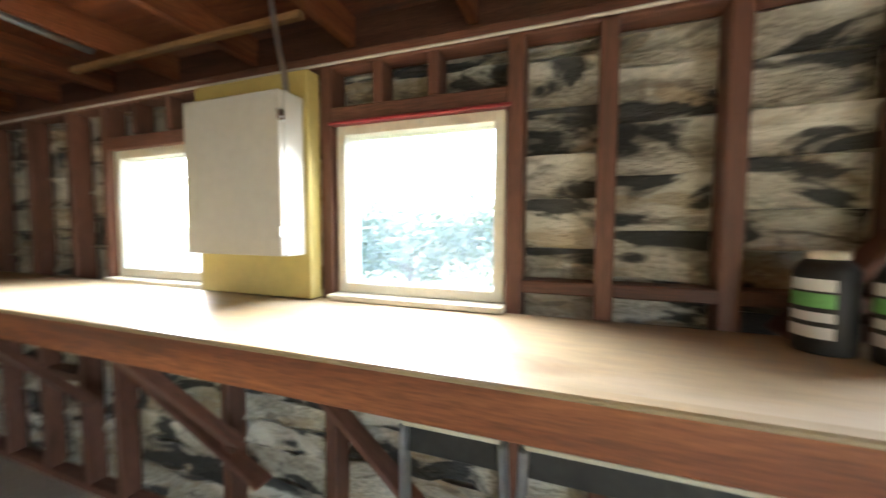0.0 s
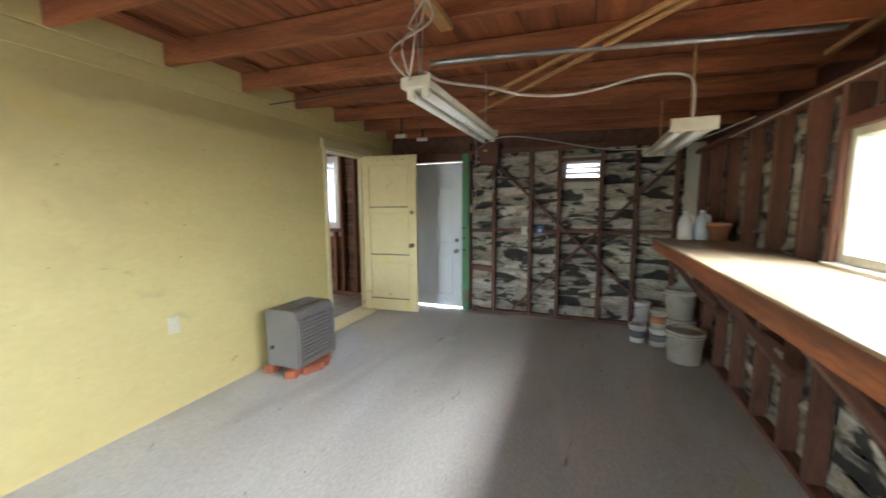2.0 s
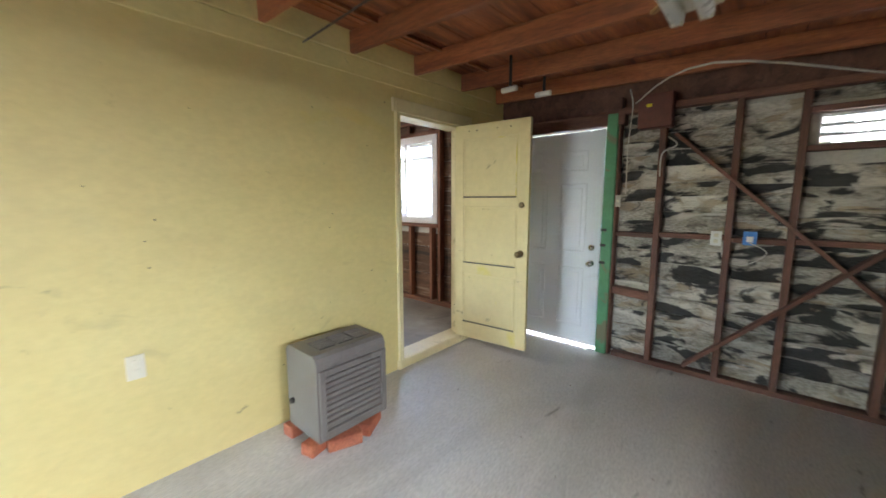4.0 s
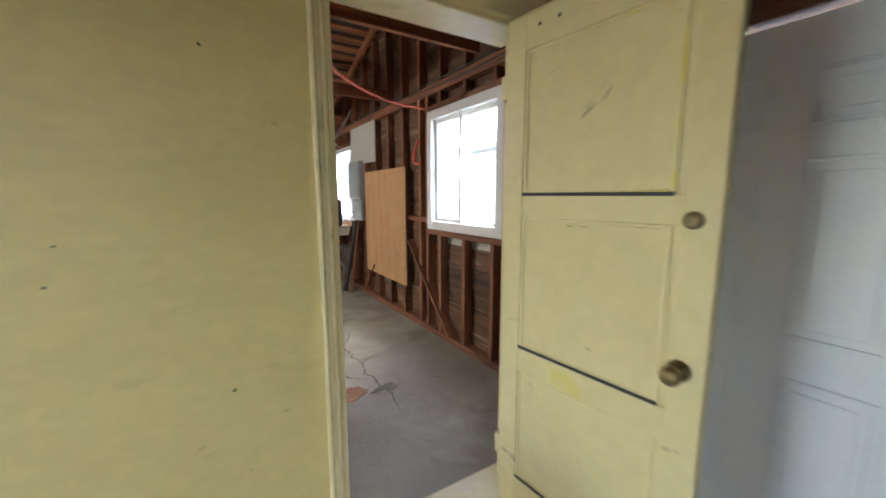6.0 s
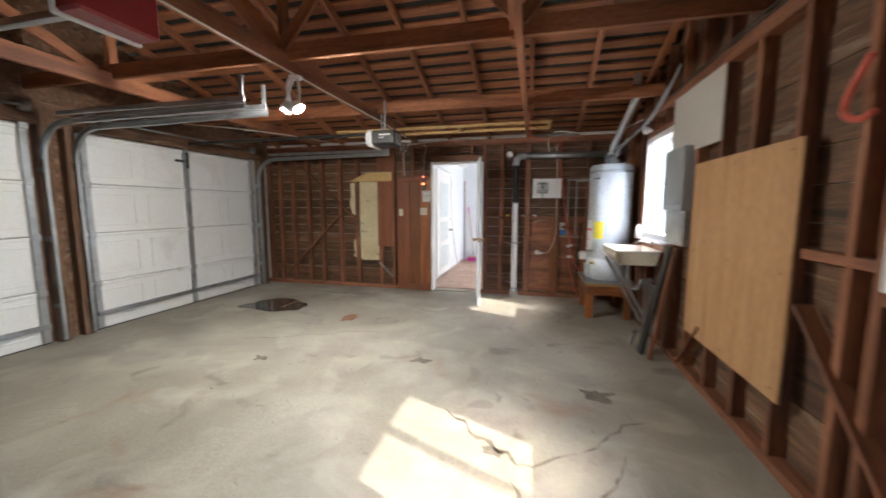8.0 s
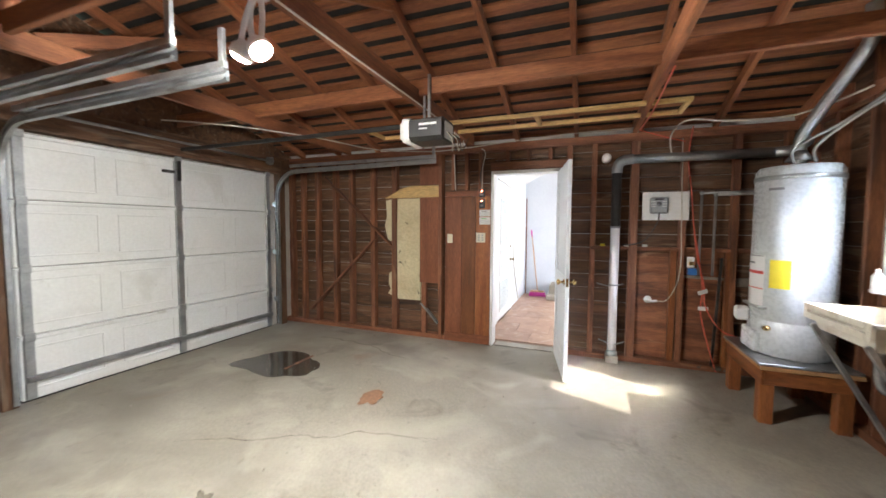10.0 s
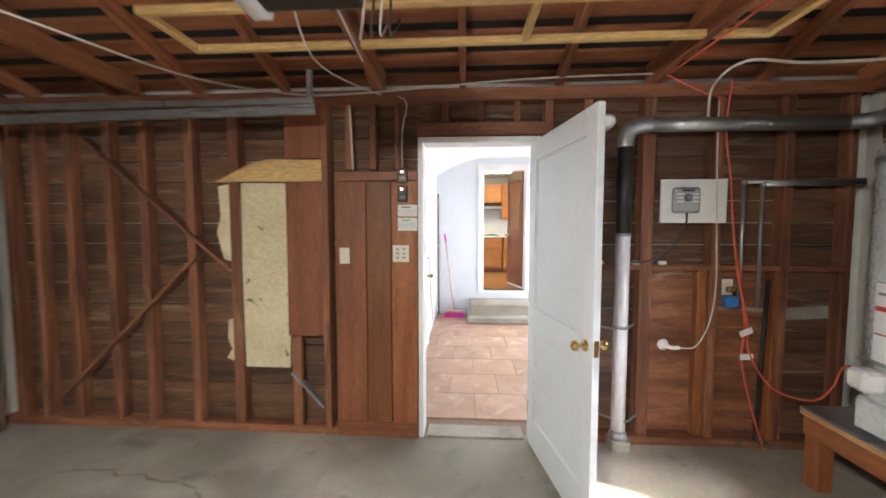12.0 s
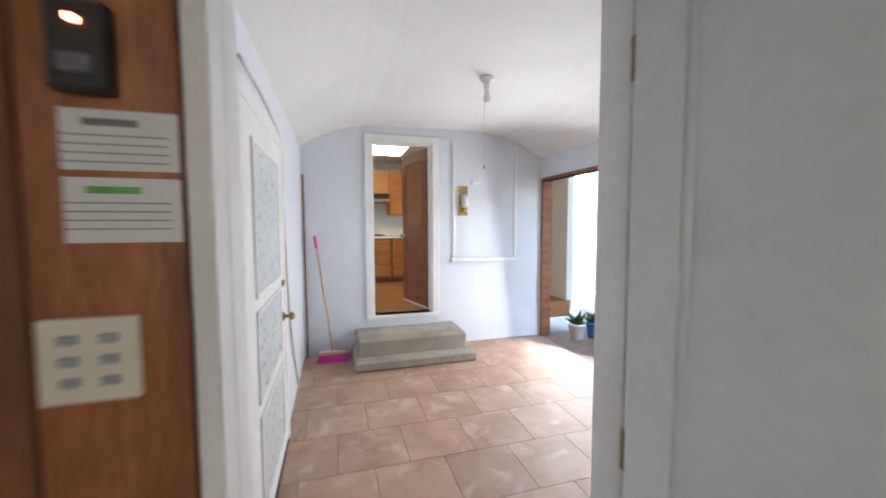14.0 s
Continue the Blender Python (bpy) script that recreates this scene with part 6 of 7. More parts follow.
for k, (dx, dy) in enumerate(((0.08, 0.12), (-0.02, 0.19))):
    cable("flex_pipe", [(HC[0] + dx, HC[1] + dy, 1.98), (HC[0] + dx, HC[1] + dy, 2.1), (-4.5, -7.75 + 0.1 * k, 2.25), (-4.62, -7.4 + 0.2 * k, 2.42), (-4.64, -6.9 + 0.3 * k, 2.6 + 0.1 * k)], 0.011, M_GALV, "flexible metal water pipe above the heater", "pipe")
vp = thing("vent_pipe", "white and black vent pipe running up the wall", "vent pipe")
part("lower_pipe", rod(bmesh.new(), (-3.105, SY + 0.06, 0.13), (-3.105, SY + 0.06, 1.50), 0.046, 20), M_VINYL, vp, smooth=True)
part("upper_pipe", rod(bmesh.new(), (-3.105, SY + 0.06, 1.50), (-3.105, SY + 0.06, 2.07), 0.049, 20), M_BLACK, vp, smooth=True)
part("elbow", hose(bmesh.new(), [(-3.105, SY + 0.06, 2.07), (-3.108, SY + 0.06, 2.13), (-3.135, SY + 0.06, 2.185), (-3.19, SY + 0.06, 2.21), (-3.26, SY + 0.06, 2.213)], 0.053, 18), M_GALV, vp, smooth=True)
part("cross_pipe", rod(bmesh.new(), (-3.24, SY + 0.06, 2.213), (-4.45, SY + 0.10, 2.20), 0.046, 20), M_GALV, vp, smooth=True)
part("cross_pipe_end", hose(bmesh.new(), [(-4.45, SY + 0.10, 2.20), (-4.55, SY + 0.2, 2.20), (-4.52, SY + 0.45, 2.22), (-4.44, HC[1] - 0.1, 2.18)], 0.046, 14), M_GALV, vp, smooth=True)
part("foot_elbow", turned(bmesh.new(), [(0.06, 0), (0.06, 0.03), (0.047, 0.06)], (-3.105, SY + 0.06, 0.075)), M_GALV, vp, smooth=True)
part("foot_block", boxed(-3.17, -3.04, SY + 0.0, SY + 0.12, 0.0, 0.075), M_STEP, vp)
for z in (0.85, 1.48):
    part("clamp", turned(bmesh.new(), [(0.048, 0), (0.052, 0), (0.052, 0.02), (0.048, 0.02)], (-3.105, SY + 0.06, z)), M_GALV, vp, smooth=True)
cap = thing("pipe_cover", "round white pipe cover high on the wall", "pipe cover")
part("dome", turned(bmesh.new(), [(0, 0.05), (0.03, 0.048), (0.045, 0.035), (0.05, 0.0), (0.05, -0.06), (0, -0.06)], (-3.0, SY + 0.01, 2.25), (0, 1, 0)), M_MILKY, cap, smooth=True)

# ---- laundry sink ----
sk = thing("laundry_sink", "old enamel laundry sink under the window, stained", "sink")
sx0, sx1, sy0, sy1 = -4.66, -4.22, -7.50, -6.86
bm = bmesh.new()
for (a, za), (b, zb) in (((0.0, 0.98), (0.03, 0.98)), ((0.03, 0.98), (0.07, 0.84)), ((0.07, 0.84), (0.30, 0.82))):
    o = [(sx0 + a * 0.6, sy0 + a, za), (sx1 - a, sy0 + a, za), (sx1 - a, sy1 - a, za), (sx0 + a * 0.6, sy1 - a, za)]
    q = [(sx0 + min(b, 0.18) * 0.6, sy0 + b, zb), (sx1 - min(b, 0.2), sy0 + b, zb), (sx1 - min(b, 0.2), sy1 - b, zb), (sx0 + min(b, 0.18) * 0.6, sy1 - b, zb)]
    vo, vq = [bm.verts.new(p) for p in o], [bm.verts.new(p) for p in q]
    for i in range(4):
        bm.faces.new((vo[i], vo[(i + 1) % 4], vq[(i + 1) % 4], vq[i]))
bmesh.ops.remove_doubles(bm, verts=bm.verts, dist=0.001)
bm.faces.new([v for v in bm.verts if abs(v.co.z - 0.82) < 0.001][:4]) if len([v for v in bm.verts if abs(v.co.z - 0.82) < 0.001]) == 4 else None
bmesh.ops.solidify(bm, geom=bm.faces[:], thickness=0.018)
part("basin", bm, M_SINK, sk)
part("apron", ring_frame(bmesh.new(), "x", sx1 - 0.02, sx1 + 0.004, sy0, sy1, 0.885, 0.985, 0.04), M_SINK, sk)
part("splash_back", boxed(WGX + 0.001, WGX + 0.03, sy0 - 0.08, sy1 + 0.08, 0.98, 1.06), M_FIR, sk)
for y in (sy0 + 0.06, sy1 - 0.06):
    beam("leg_strut", (sx1 - 0.02, y, 0.85), (WGX + 0.05, y + 0.12, 0.10), 0.03, 0.03, M_GALV, sk, (0, 1, 0))
part("drain", hose(bmesh.new(), [(-4.44, -7.18, 0.80), (-4.44, -7.18, 0.62), (-4.46, -7.16, 0.54), (-4.53, -7.12, 0.54), (-4.56, -7.1, 0.62), (-4.66, -7.1, 0.64)], 0.022, 12), M_GALV, sk, smooth=True)
fa = part("faucet", hose(bmesh.new(), [(-4.62, -7.05, 1.03), (-4.56, -7.05, 1.06), (-4.48, -7.05, 1.06), (-4.44, -7.05, 1.02)], 0.012, 10), M_STEEL, sk, smooth=True)
for y in (-7.15, -6.95):
    part("tap", turned(bmesh.new(), [(0.012, 0), (0.012, 0.03), (0.028, 0.035), (0.028, 0.048), (0, 0.05)], (-4.60, y, 1.03)), M_STEEL, fa, smooth=True)
for k in range(4):
    cable("copper_pipe", [(WGX + 0.03, -7.3 + 0.12 * k, 0.05), (WGX + 0.04, -7.28 + 0.12 * k, 0.4), (WGX + 0.06, -7.25 + 0.11 * k, 0.62)], 0.011, M_GALV, "short water pipe below the sink", "pipe")
vl = thing("pipe_valve", "small pipe valve with a bent handle on the floor", "valve")
part("body", hose(bmesh.new(), [(-4.40, -6.78, 0.02), (-4.44, -6.8, 0.12), (-4.5, -6.83, 0.16), (-4.60, -6.85, 0.15)], 0.016, 10), M_GALV, vl, smooth=True)
part("wheel", turned(bmesh.new(), [(0.02, 0), (0.035, 0.0), (0.035, 0.01), (0.02, 0.01)], (-4.44, -6.8, 0.14), (1, 0, 0.4)), M_STEEL, vl, smooth=True)
sb = thing("soap_bottle", "white plastic bottle on the window ledge", "bottle")
part("body", turned(bmesh.new(), [(0, 0), (0.03, 0), (0.03, 0.11), (0.012, 0.14), (0.012, 0.16), (0, 0.16)], (-4.61, -7.56, 1.06)), M_MILKY, sb, smooth=True)
vlamp = thing("window_lamp", "small white lamp above the window", "lamp")
part("shade", turned(bmesh.new(), [(0.03, 0), (0.045, 0.05), (0.02, 0.09), (0, 0.09)], (WGX + 0.04, -7.50, 2.30), (0.3, -1, 0.1)), M_MILKY, vlamp, smooth=True)
part("bracket", boxed(WGX - 0.002, WGX + 0.04, -7.53, -7.50, 2.28, 2.31), M_MILKY, vlamp)

# ---- south wall things ----
tb = thing("timer_board", "white board carrying a grey sprinkler timer", "timer board")
part("board", boxed(-3.796, -3.365, SY + 0.002, SY + 0.02, 1.566, 1.862, 0.003), M_WHITE, tb)
tm = part("timer", boxed(-3.60, -3.43, SY + 0.02, SY + 0.07, 1.635, 1.805, 0.015), M_GREYBOX, tb)
part("dial", turned(bmesh.new(), [(0, 0), (0.024, 0), (0.02, 0.012), (0, 0.012)], (-3.515, SY + 0.07, 1.735), (0, 1, 0)), M_INK, tm, smooth=True)
for k in range(3):
    part("label_bar", boxed(-3.585, -3.545, SY + 0.0702, SY + 0.0712, 1.705 + 0.025 * k, 1.713 + 0.025 * k, 0), M_PAPER, tm)
    part("label_bar", boxed(-3.485, -3.445, SY + 0.0702, SY + 0.0712, 1.705 + 0.025 * k, 1.713 + 0.025 * k, 0), M_PAPER, tm)
part("display", boxed(-3.555, -3.475, SY + 0.0702, SY + 0.072, 1.775, 1.79, 0), M_BLACK, tm)
cable("timer_cable", [(-3.52, SY + 0.05, 1.64), (-3.51, SY + 0.06, 1.56), (-3.46, SY + 0.03, 1.44), (-3.38, SY + 0.02, 1.34), (-3.26, SY + 0.01, 1.30), (-3.18, SY - 0.0, 1.30)], 0.007, M_DARKCABLE, "black cable hanging from the timer")
cable("antenna_cable", [(-3.71, SY + 0.03, 2.40), (-3.72, SY + 0.02, 2.0), (-3.73, SY + 0.03, 1.5), (-3.74, SY + 0.03, 1.15), (-3.71, SY + 0.03, 0.9), (-3.62, SY + 0.03, 0.72), (-3.52, SY - 0.02, 0.70)], 0.005, M_CABLE, "white cable looping down to a plug")
pl = thing("plug_adapter", "white plug hanging at a hole in the boards", "plug")
part("body", turned(bmesh.new(), [(0, 0), (0.03, 0.0), (0.042, 0.02), (0.035, 0.035), (0, 0.04)], (-3.46, SY - 0.10, 0.70), (0, 1, 0)), M_MILKY, pl, smooth=True)
part("neck", hose(bmesh.new(), [(-3.46, SY - 0.05, 0.70), (-3.5, SY - 0.03, 0.69), (-3.54, SY - 0.01, 0.70)], 0.014), M_MILKY, pl, smooth=True)
part("patch", boxed(-3.56, -3.40, SY - 0.097, SY - 0.09, 0.76, 0.85), M_FIR, pl, "orange patch of fresh wood")
for i, pts in enumerate(([(-3.80, SY + 0.02, 2.52), (-3.77, SY + 0.02, 2.2), (-3.81, SY + 0.025, 1.85), (-3.84, SY + 0.03, 1.5), (-3.90, SY + 0.03, 1.15), (-3.94, SY + 0.03, 0.85), (-3.93, SY + 0.03, 0.62), (-4.0, SY + 0.04, 0.3), (-4.08, SY + 0.06, 0.02)],
                         [(-3.84, SY + 0.03, 1.5), (-3.88, SY + 0.035, 1.2), (-3.95, SY + 0.035, 0.9), (-3.97, SY + 0.04, 0.68), (-4.1, SY + 0.08, 0.46), (-4.28, SY + 0.16, 0.42), (-4.36, SY + 0.2, 0.52), (-4.38, SY + 0.25, 0.68), (-4.3, SY + 0.5, 0.74)])):
    cable("orange_cord", pts, 0.0065, M_REDCABLE, "orange-red extension cord down the wall", "extension cord")
for z, x, a in ((0.83, -3.94, 20), (0.66, -3.95, 0)):
    tg = part("cord_tag", boxed(-0.045, 0.045, -0.002, 0.002, -0.02, 0.02, 0), M_PAPER)
    tg.matrix_basis = pose(x, SY + 0.045, z, 0, a, 6)
    tagged(tg, "white paper tag on the extension cord", "tag", "cord tags")
og = plate("outlet", "white outlet with plugs on a stud", "y", SY + 0.002, 1, -3.83, 1.13, 0.07, 0.11, M_WHITE)
part("plug", boxed(-3.86, -3.81, SY + 0.012, SY + 0.05, 1.10, 1.14, 0.006), M_BRASS, og)
part("box", boxed(-3.88, -3.80, SY + 0.002, SY + 0.055, 1.0, 1.07, 0.006), M_BLUE, og, "dark blue adapter")
for xs, zs in (((-3.90, -4.66), 1.84), ((-4.02, -4.66), 1.82)):
    wp = thing("water_pipe", "thin galvanised water pipes on the wall", "pipe", "water pipes")
    part("pipe", rod(bmesh.new(), (xs[0], SY + 0.02, zs), (xs[1], SY + 0.02, zs + 0.01), 0.012), M_GALV, wp, smooth=True)
    part("pipe", rod(bmesh.new(), (xs[0], SY + 0.02, zs), (xs[0], SY + 0.02, 1.0), 0.012), M_GALV, wp, smooth=True)
    part("elbow", turned(bmesh.new(), [(0, -0.02), (0.018, -0.018), (0.018, 0.018), (0, 0.02)], (xs[0], SY + 0.02, zs)), M_GALV, wp, smooth=True)
lb2 = thing("leaning_pipe", "thin dark pipe leaning in the stud bay", "pipe")
part("pipe", rod(bmesh.new(), (-4.05, SY + 0.01, 0.06), (-4.10, SY - 0.0, 1.18), 0.014), M_IRON, lb2, smooth=True)
for x in (-2.98, -3.22, -3.40):
    cl = thing("small_part", "small yellow and white fitting on the ledge", "fitting", "fittings on the ledge")
    part("body", boxed(x - 0.03, x + 0.02, SY - 0.03, SY + 0.0, 1.28, 1.305, 0.006), M_LABELYELLOW if x > -3.1 else M_MILKY, cl)
for xa, z in ((-3.02, 0.86), (-3.05, 0.22)):
    pc = thing("pipe_strap", "bent metal strap holding the vent pipe", "strap", "pipe straps")
    part("strap", hose(bmesh.new(), [(xa + 0.08, SY, z), (xa - 0.02, SY + 0.04, z - 0.02), (xa - 0.09, SY + 0.10, z - 0.01), (xa - 0.18, SY + 0.04, z + 0.01)], 0.007), M_GALV, pc, smooth=True)

plate("light_switch", "ivory single switch plate on the red boards", "y", SY + 0.023, 1, -1.178, 1.335, 0.072, 0.115, M_IVORY, 1)
plate("light_switch", "ivory double switch plate on the wooden boards", "y", SY + 0.023, 1, -1.585, 1.352, 0.118, 0.12, M_IVORY, 0, 2)
for za, zb, top in ((1.615, 1.697, M_INK), (1.515, 1.605, M_GREENINK)):
    pn = thing("paper_notice", "small printed paper notice pinned to the boards", "notice", "paper notices")
    part("sheet", boxed(-1.703, -1.565, SY + 0.0235, SY + 0.0255, za, zb, 0), M_PAPER, pn)
    part("print_bar", boxed(-1.655, -1.59, SY + 0.0256, SY + 0.0262, zb - 0.022, zb - 0.012, 0), top, pn)
    for k in range(4):
        part("print_bar", boxed(-1.69, -1.565, SY + 0.0256, SY + 0.0262, zb - 0.036 - 0.012 * k, zb - 0.0335 - 0.012 * k, 0), M_GREYBOX, pn)
for z0, z1, lab in ((1.715, 1.83, "black wall control with a small lit light"), (1.85, 1.95, "small black wall button box")):
    bc = thing("wall_control", lab, "wall control", "door controls")
    part("body", boxed(-1.635, -1.565, SY + 0.0235, SY + 0.048, z0, z1, 0.005), M_BLACK, bc)
    part("indicator", boxed(-1.605, -1.592, SY + 0.048, SY + 0.0495, z1 - 0.03, z1 - 0.022, 0), M_REDLED, bc)
    part("button", boxed(-1.62, -1.58, SY + 0.048, SY + 0.052, z0 + 0.02, z0 + 0.045), M_INK, bc)
cable("control_wire", [(-1.60, SY + 0.04, 1.95), (-1.60, SY + 0.03, 2.2), (-1.62, SY + 0.02, 2.42), (-1.4, SY + 0.05, 2.47), (-1.2, -8.2, 2.47), (-1.45, -7.3, 2.49)], 0.005, M_CABLE, "thin wire up to the opener")
cable("control_wire", [(-1.60, SY + 0.035, 2.0), (-1.57, SY + 0.025, 2.12), (-1.62, SY + 0.02, 2.3)], 0.008, M_DARKCABLE, "dark wire above the wall control")
cable("wall_cable", [(-1.24, SY + 0.0, 1.95), (-1.23, SY + 0.0, 2.2), (-1.22, SY - 0.0, 2.40)], 0.008, M_CABLE, "old fabric cable above the boards")
cable("ceiling_cable", [(0.9, -6.6, 2.46), (0.4, -6.9, 2.44), (-0.1, -7.5, 2.42), (-0.4, -8.2, 2.41), (-0.75, -8.6, 2.44), (-1.2, -8.68, 2.44), (-2.4, -8.70, 2.52), (-3.3, -8.68, 2.53)], 0.006, M_CABLE, "pale cable strung below the rafters")
cable("ceiling_cable", [(-1.49, -3.2, 2.49), (-1.49, -4.5, 2.49), (-1.49, -6.0, 2.49), (-1.5, -7.3, 2.49), (-1.45, -8.3, 2.49)], 0.006, M_CABLE, "pale cable stapled along a roof tie")
cable("ceiling_cable", [(-3.30, -8.6, 2.49), (-3.32, -8.0, 2.49), (-3.3, -7.0, 2.49)], 0.006, M_REDCABLE, "red cable stapled along a roof tie")
cable("ceiling_cable", [(-3.29, -8.6, 2.49), (-3.5, -8.65, 2.42), (-3.72, -8.7, 2.36)], 0.006, M_REDCABLE, "red cable dropping to the wall")
cable("ceiling_cable", [(-3.6, -8.68, 2.25), (-3.58, -8.6, 2.42), (-3.7, -8.5, 2.52), (-4.0, -8.4, 2.46), (-4.4, -8.2, 2.42), (-4.65, -7.8, 2.48)], 0.008, M_CABLE, "grey cable looped below the rafters")
cable("orange_cord", [(-3.27, -3.3, 2.50), (-3.6, -3.9, 2.36), (-4.1, -4.2, 2.28), (-4.56, -4.31, 2.27), (-4.66, -4.48, 2.32)], 0.011, M_REDCABLE, "orange extension cord slung to the wall", "extension cord")
cable("orange_cord", [(-4.64, -4.55, 2.02), (-4.63, -4.62, 1.9), (-4.64, -4.66, 1.82), (-4.65, -4.60, 1.78), (-4.66, -4.54, 1.80)], 0.014, M_REDCABLE, "orange extension cord end hooked on the wall", "extension cord")
for k in range(2):
    cable("wall_cable", [(WGX + 0.01, -2.4, 2.52 + 0.03 * k), (WGX + 0.01, -3.9, 2.47 + 0.06 * k), (WGX + 0.02, -5.4, 2.52 + 0.03 * k), (WGX + 0.02, -6.9, 2.50)], 0.006, M_DARKCABLE, "dark cable along the wall head")

# passage door, standing open into the garage
pd = thing("door_white", "open white two-panel wooden door", "door", kind="structure")
panelled_leaf(pd, 0.865, 2.095, 0.036, [(0.21, 0.80), (0.985, 1.965)], 0.10, M_DOORWHITE, 0.013)
bm = bmesh.new()
for s in (-1, 1):
    for a, b in ((0.21, 0.80), (0.985, 1.965)):
        frame_panel(bm, 0.101, 0.764, a, b, s * 0.005, 0.008, 0.014, s)
part("moulding", bm, M_DOORWHITE, pd)
for s in (-1, 1):
    knob_set(pd, (0.80, s * 0.018, 0.95), (0, s, 0), M_BRASS)
part("latch_plate", boxed(0.864, 0.868, -0.012, 0.012, 0.91, 0.99, 0), M_BRASS, pd)
for z in (0.25, 1.05, 1.85):
    part("hinge", boxed(-0.008, 0.004, -0.02, 0.014, z - 0.045, z + 0.045), M_OLDBRASS, pd)
pd.matrix_basis = pose(-2.505, SY + 0.03, 0.015, 0, 0, 100.2)

# ---- on the floor ----
def stain(name, label, pts, mat, z=0.004):
    bm = bmesh.new()
    prism(bm, pts, "z", 0.001, z)
    return tagged(part(name, bm, mat), label, "floor stain")


stain("puddle", "dark wet puddle on the concrete floor", blob_outline(0.24, -7.30, 0.50, 0.33, 40, 3, 0.35), M_WATER)
stain("floor_stain", "rust-brown stain on the concrete floor", blob_outline(-1.10, -6.98, 0.10, 0.14, 26, 7, 0.6), M_RUST)
stain("floor_stain", "brown stain on the concrete near the doorway", blob_outline(-3.34, -3.64, 0.24, 0.13, 44, 9, 0.9), M_RUST)
def crack(label, p0, p1, width, seed, bend=0.10):
    """A jagged dark crack that wanders from p0 to p1 and tapers off."""
    rr = random.Random(seed)
    p0, p1 = Vector((*p0, 0)), Vector((*p1, 0))
    side = (p1 - p0).cross(Vector((0, 0, 1))).normalized()
    n = max(8, int((p1 - p0).length / 0.04))
    off, left, right = 0.0, [], []
    for i in range(n + 1):
        u = i / n
        off += rr.gauss(0, bend * 0.16)
        w = width * rr.uniform(0.25, 1.0) * min(1.0, 6 * u, 6 * (1 - u)) + 0.001
        c = p0.lerp(p1, u) + side * off * min(1.0, 4 * u, 4 * (1 - u))
        left.append(c + side * w / 2)
        right.append(c - side * w / 2)
    bm = bmesh.new()
    va = [[bm.verts.new((p.x, p.y, 0.003)) for p in row] for row in (left, right)]
    for i in range(n):
        bm.faces.new((va[0][i], va[1][i], va[1][i + 1], va[0][i + 1]))
    return tagged(part("floor_crack", bm, M_STAIN), label, "floor crack", "cracks in the floor")


crack("jagged dark crack in the concrete floor", (-3.75, -3.2), (-3.95, -4.9), 0.022, 3)
crack("jagged dark crack in the concrete floor", (-3.70, -3.75), (-3.30, -4.55), 0.03, 5)
crack("crumbling crack across the concrete floor", (-2.80, -5.15), (-3.70, -4.85), 0.045, 8, 0.2)
crack("thin crack across the concrete floor", (-3.70, -4.85), (-4.2, -5.3), 0.02, 9)
crack("thin crack across the concrete floor", (-1.0, -7.95), (0.6, -8.2), 0.018, 12)
crack("thin crack across the concrete floor", (-1.9, -6.6), (-0.2, -5.9), 0.012, 14)
for k, (x, y, a, b) in enumerate(((-3.55, -4.15, 0.09, 0.06), (-3.8, -3.55, 0.10, 0.05), (-3.2, -4.75, 0.07, 0.04), (-2.4, -5.9, 0.08, 0.05), (-3.9, -5.6, 0.12, 0.08), (-0.9, -5.6, 0.06, 0.05))):
    stain("floor_stain", "dark oily stain on the concrete floor", blob_outline(x, y, a, b, 30, 21 + k, 0.8), M_STAIN, 0.003)
ns = part("pale_strip", boxed(0.05, 0.08, -7.62, -7.2, 0.004, 0.008, 0), M_STUD)
ns.matrix_basis = pose(0.0, 0, 0)
tagged(ns, "thin wooden strip lying in the puddle", "wood strip")
rnd = random.Random(5)
debris = bmesh.new()
for i in range(150):
    x, y = rnd.uniform(-4.3, 1.2), rnd.uniform(-8.5, 1.5)
    if -2.3 < y < -1.95:
        continue
    s = rnd.uniform(0.004, 0.014)
    m = pose(x, y, s * 0.4, rnd.uniform(0, 90), rnd.uniform(0, 90), rnd.uniform(0, 360)) @ Matrix.Diagonal((s, s * 0.7, s * 0.5, 1))
    bmesh.ops.create_cube(debris, size=1.0, matrix=m)
tagged(part("floor_debris", debris, M_STEP), "scattered crumbs and grit on the floors", "debris", kind="stuff")

# ---- passage ----
gd = thing("door_glazed", "white panelled door with frosted glass panes, closed", "door", kind="structure")
part("casing", ring_frame(bmesh.new(), "x", PE - 0.025, PE, -11.0, -9.72, 0.0, 2.16, 0.09, 0.0), M_WHITE, gd)
part("leaf", boxed(PE - 0.02, PE - 0.004, -10.91, -9.81, 0.02, 2.07), M_WHITE, gd)
for za, zb in ((1.22, 1.92), (0.72, 1.12), (0.16, 0.62)):
    part("pane", boxed(PE - 0.024, PE - 0.02, -10.72, -10.0, za, zb, 0), M_FROST, gd)
    part("glazing_bead", ring_frame(bmesh.new(), "x", PE - 0.03, PE - 0.02, -10.74, -9.98, za - 0.02, zb + 0.02, 0.022), M_WHITE, gd)
knob_set(gd, (PE - 0.02, -10.84, 0.92), (-1, 0, 0), M_OLDBRASS)
part("deadbolt", turned(bmesh.new(), [(0, 0), (0.022, 0), (0.02, 0.015), (0, 0.015)], (PE - 0.02, -10.84, 1.15), (-1, 0, 0)), M_OLDBRASS, gd, smooth=True)
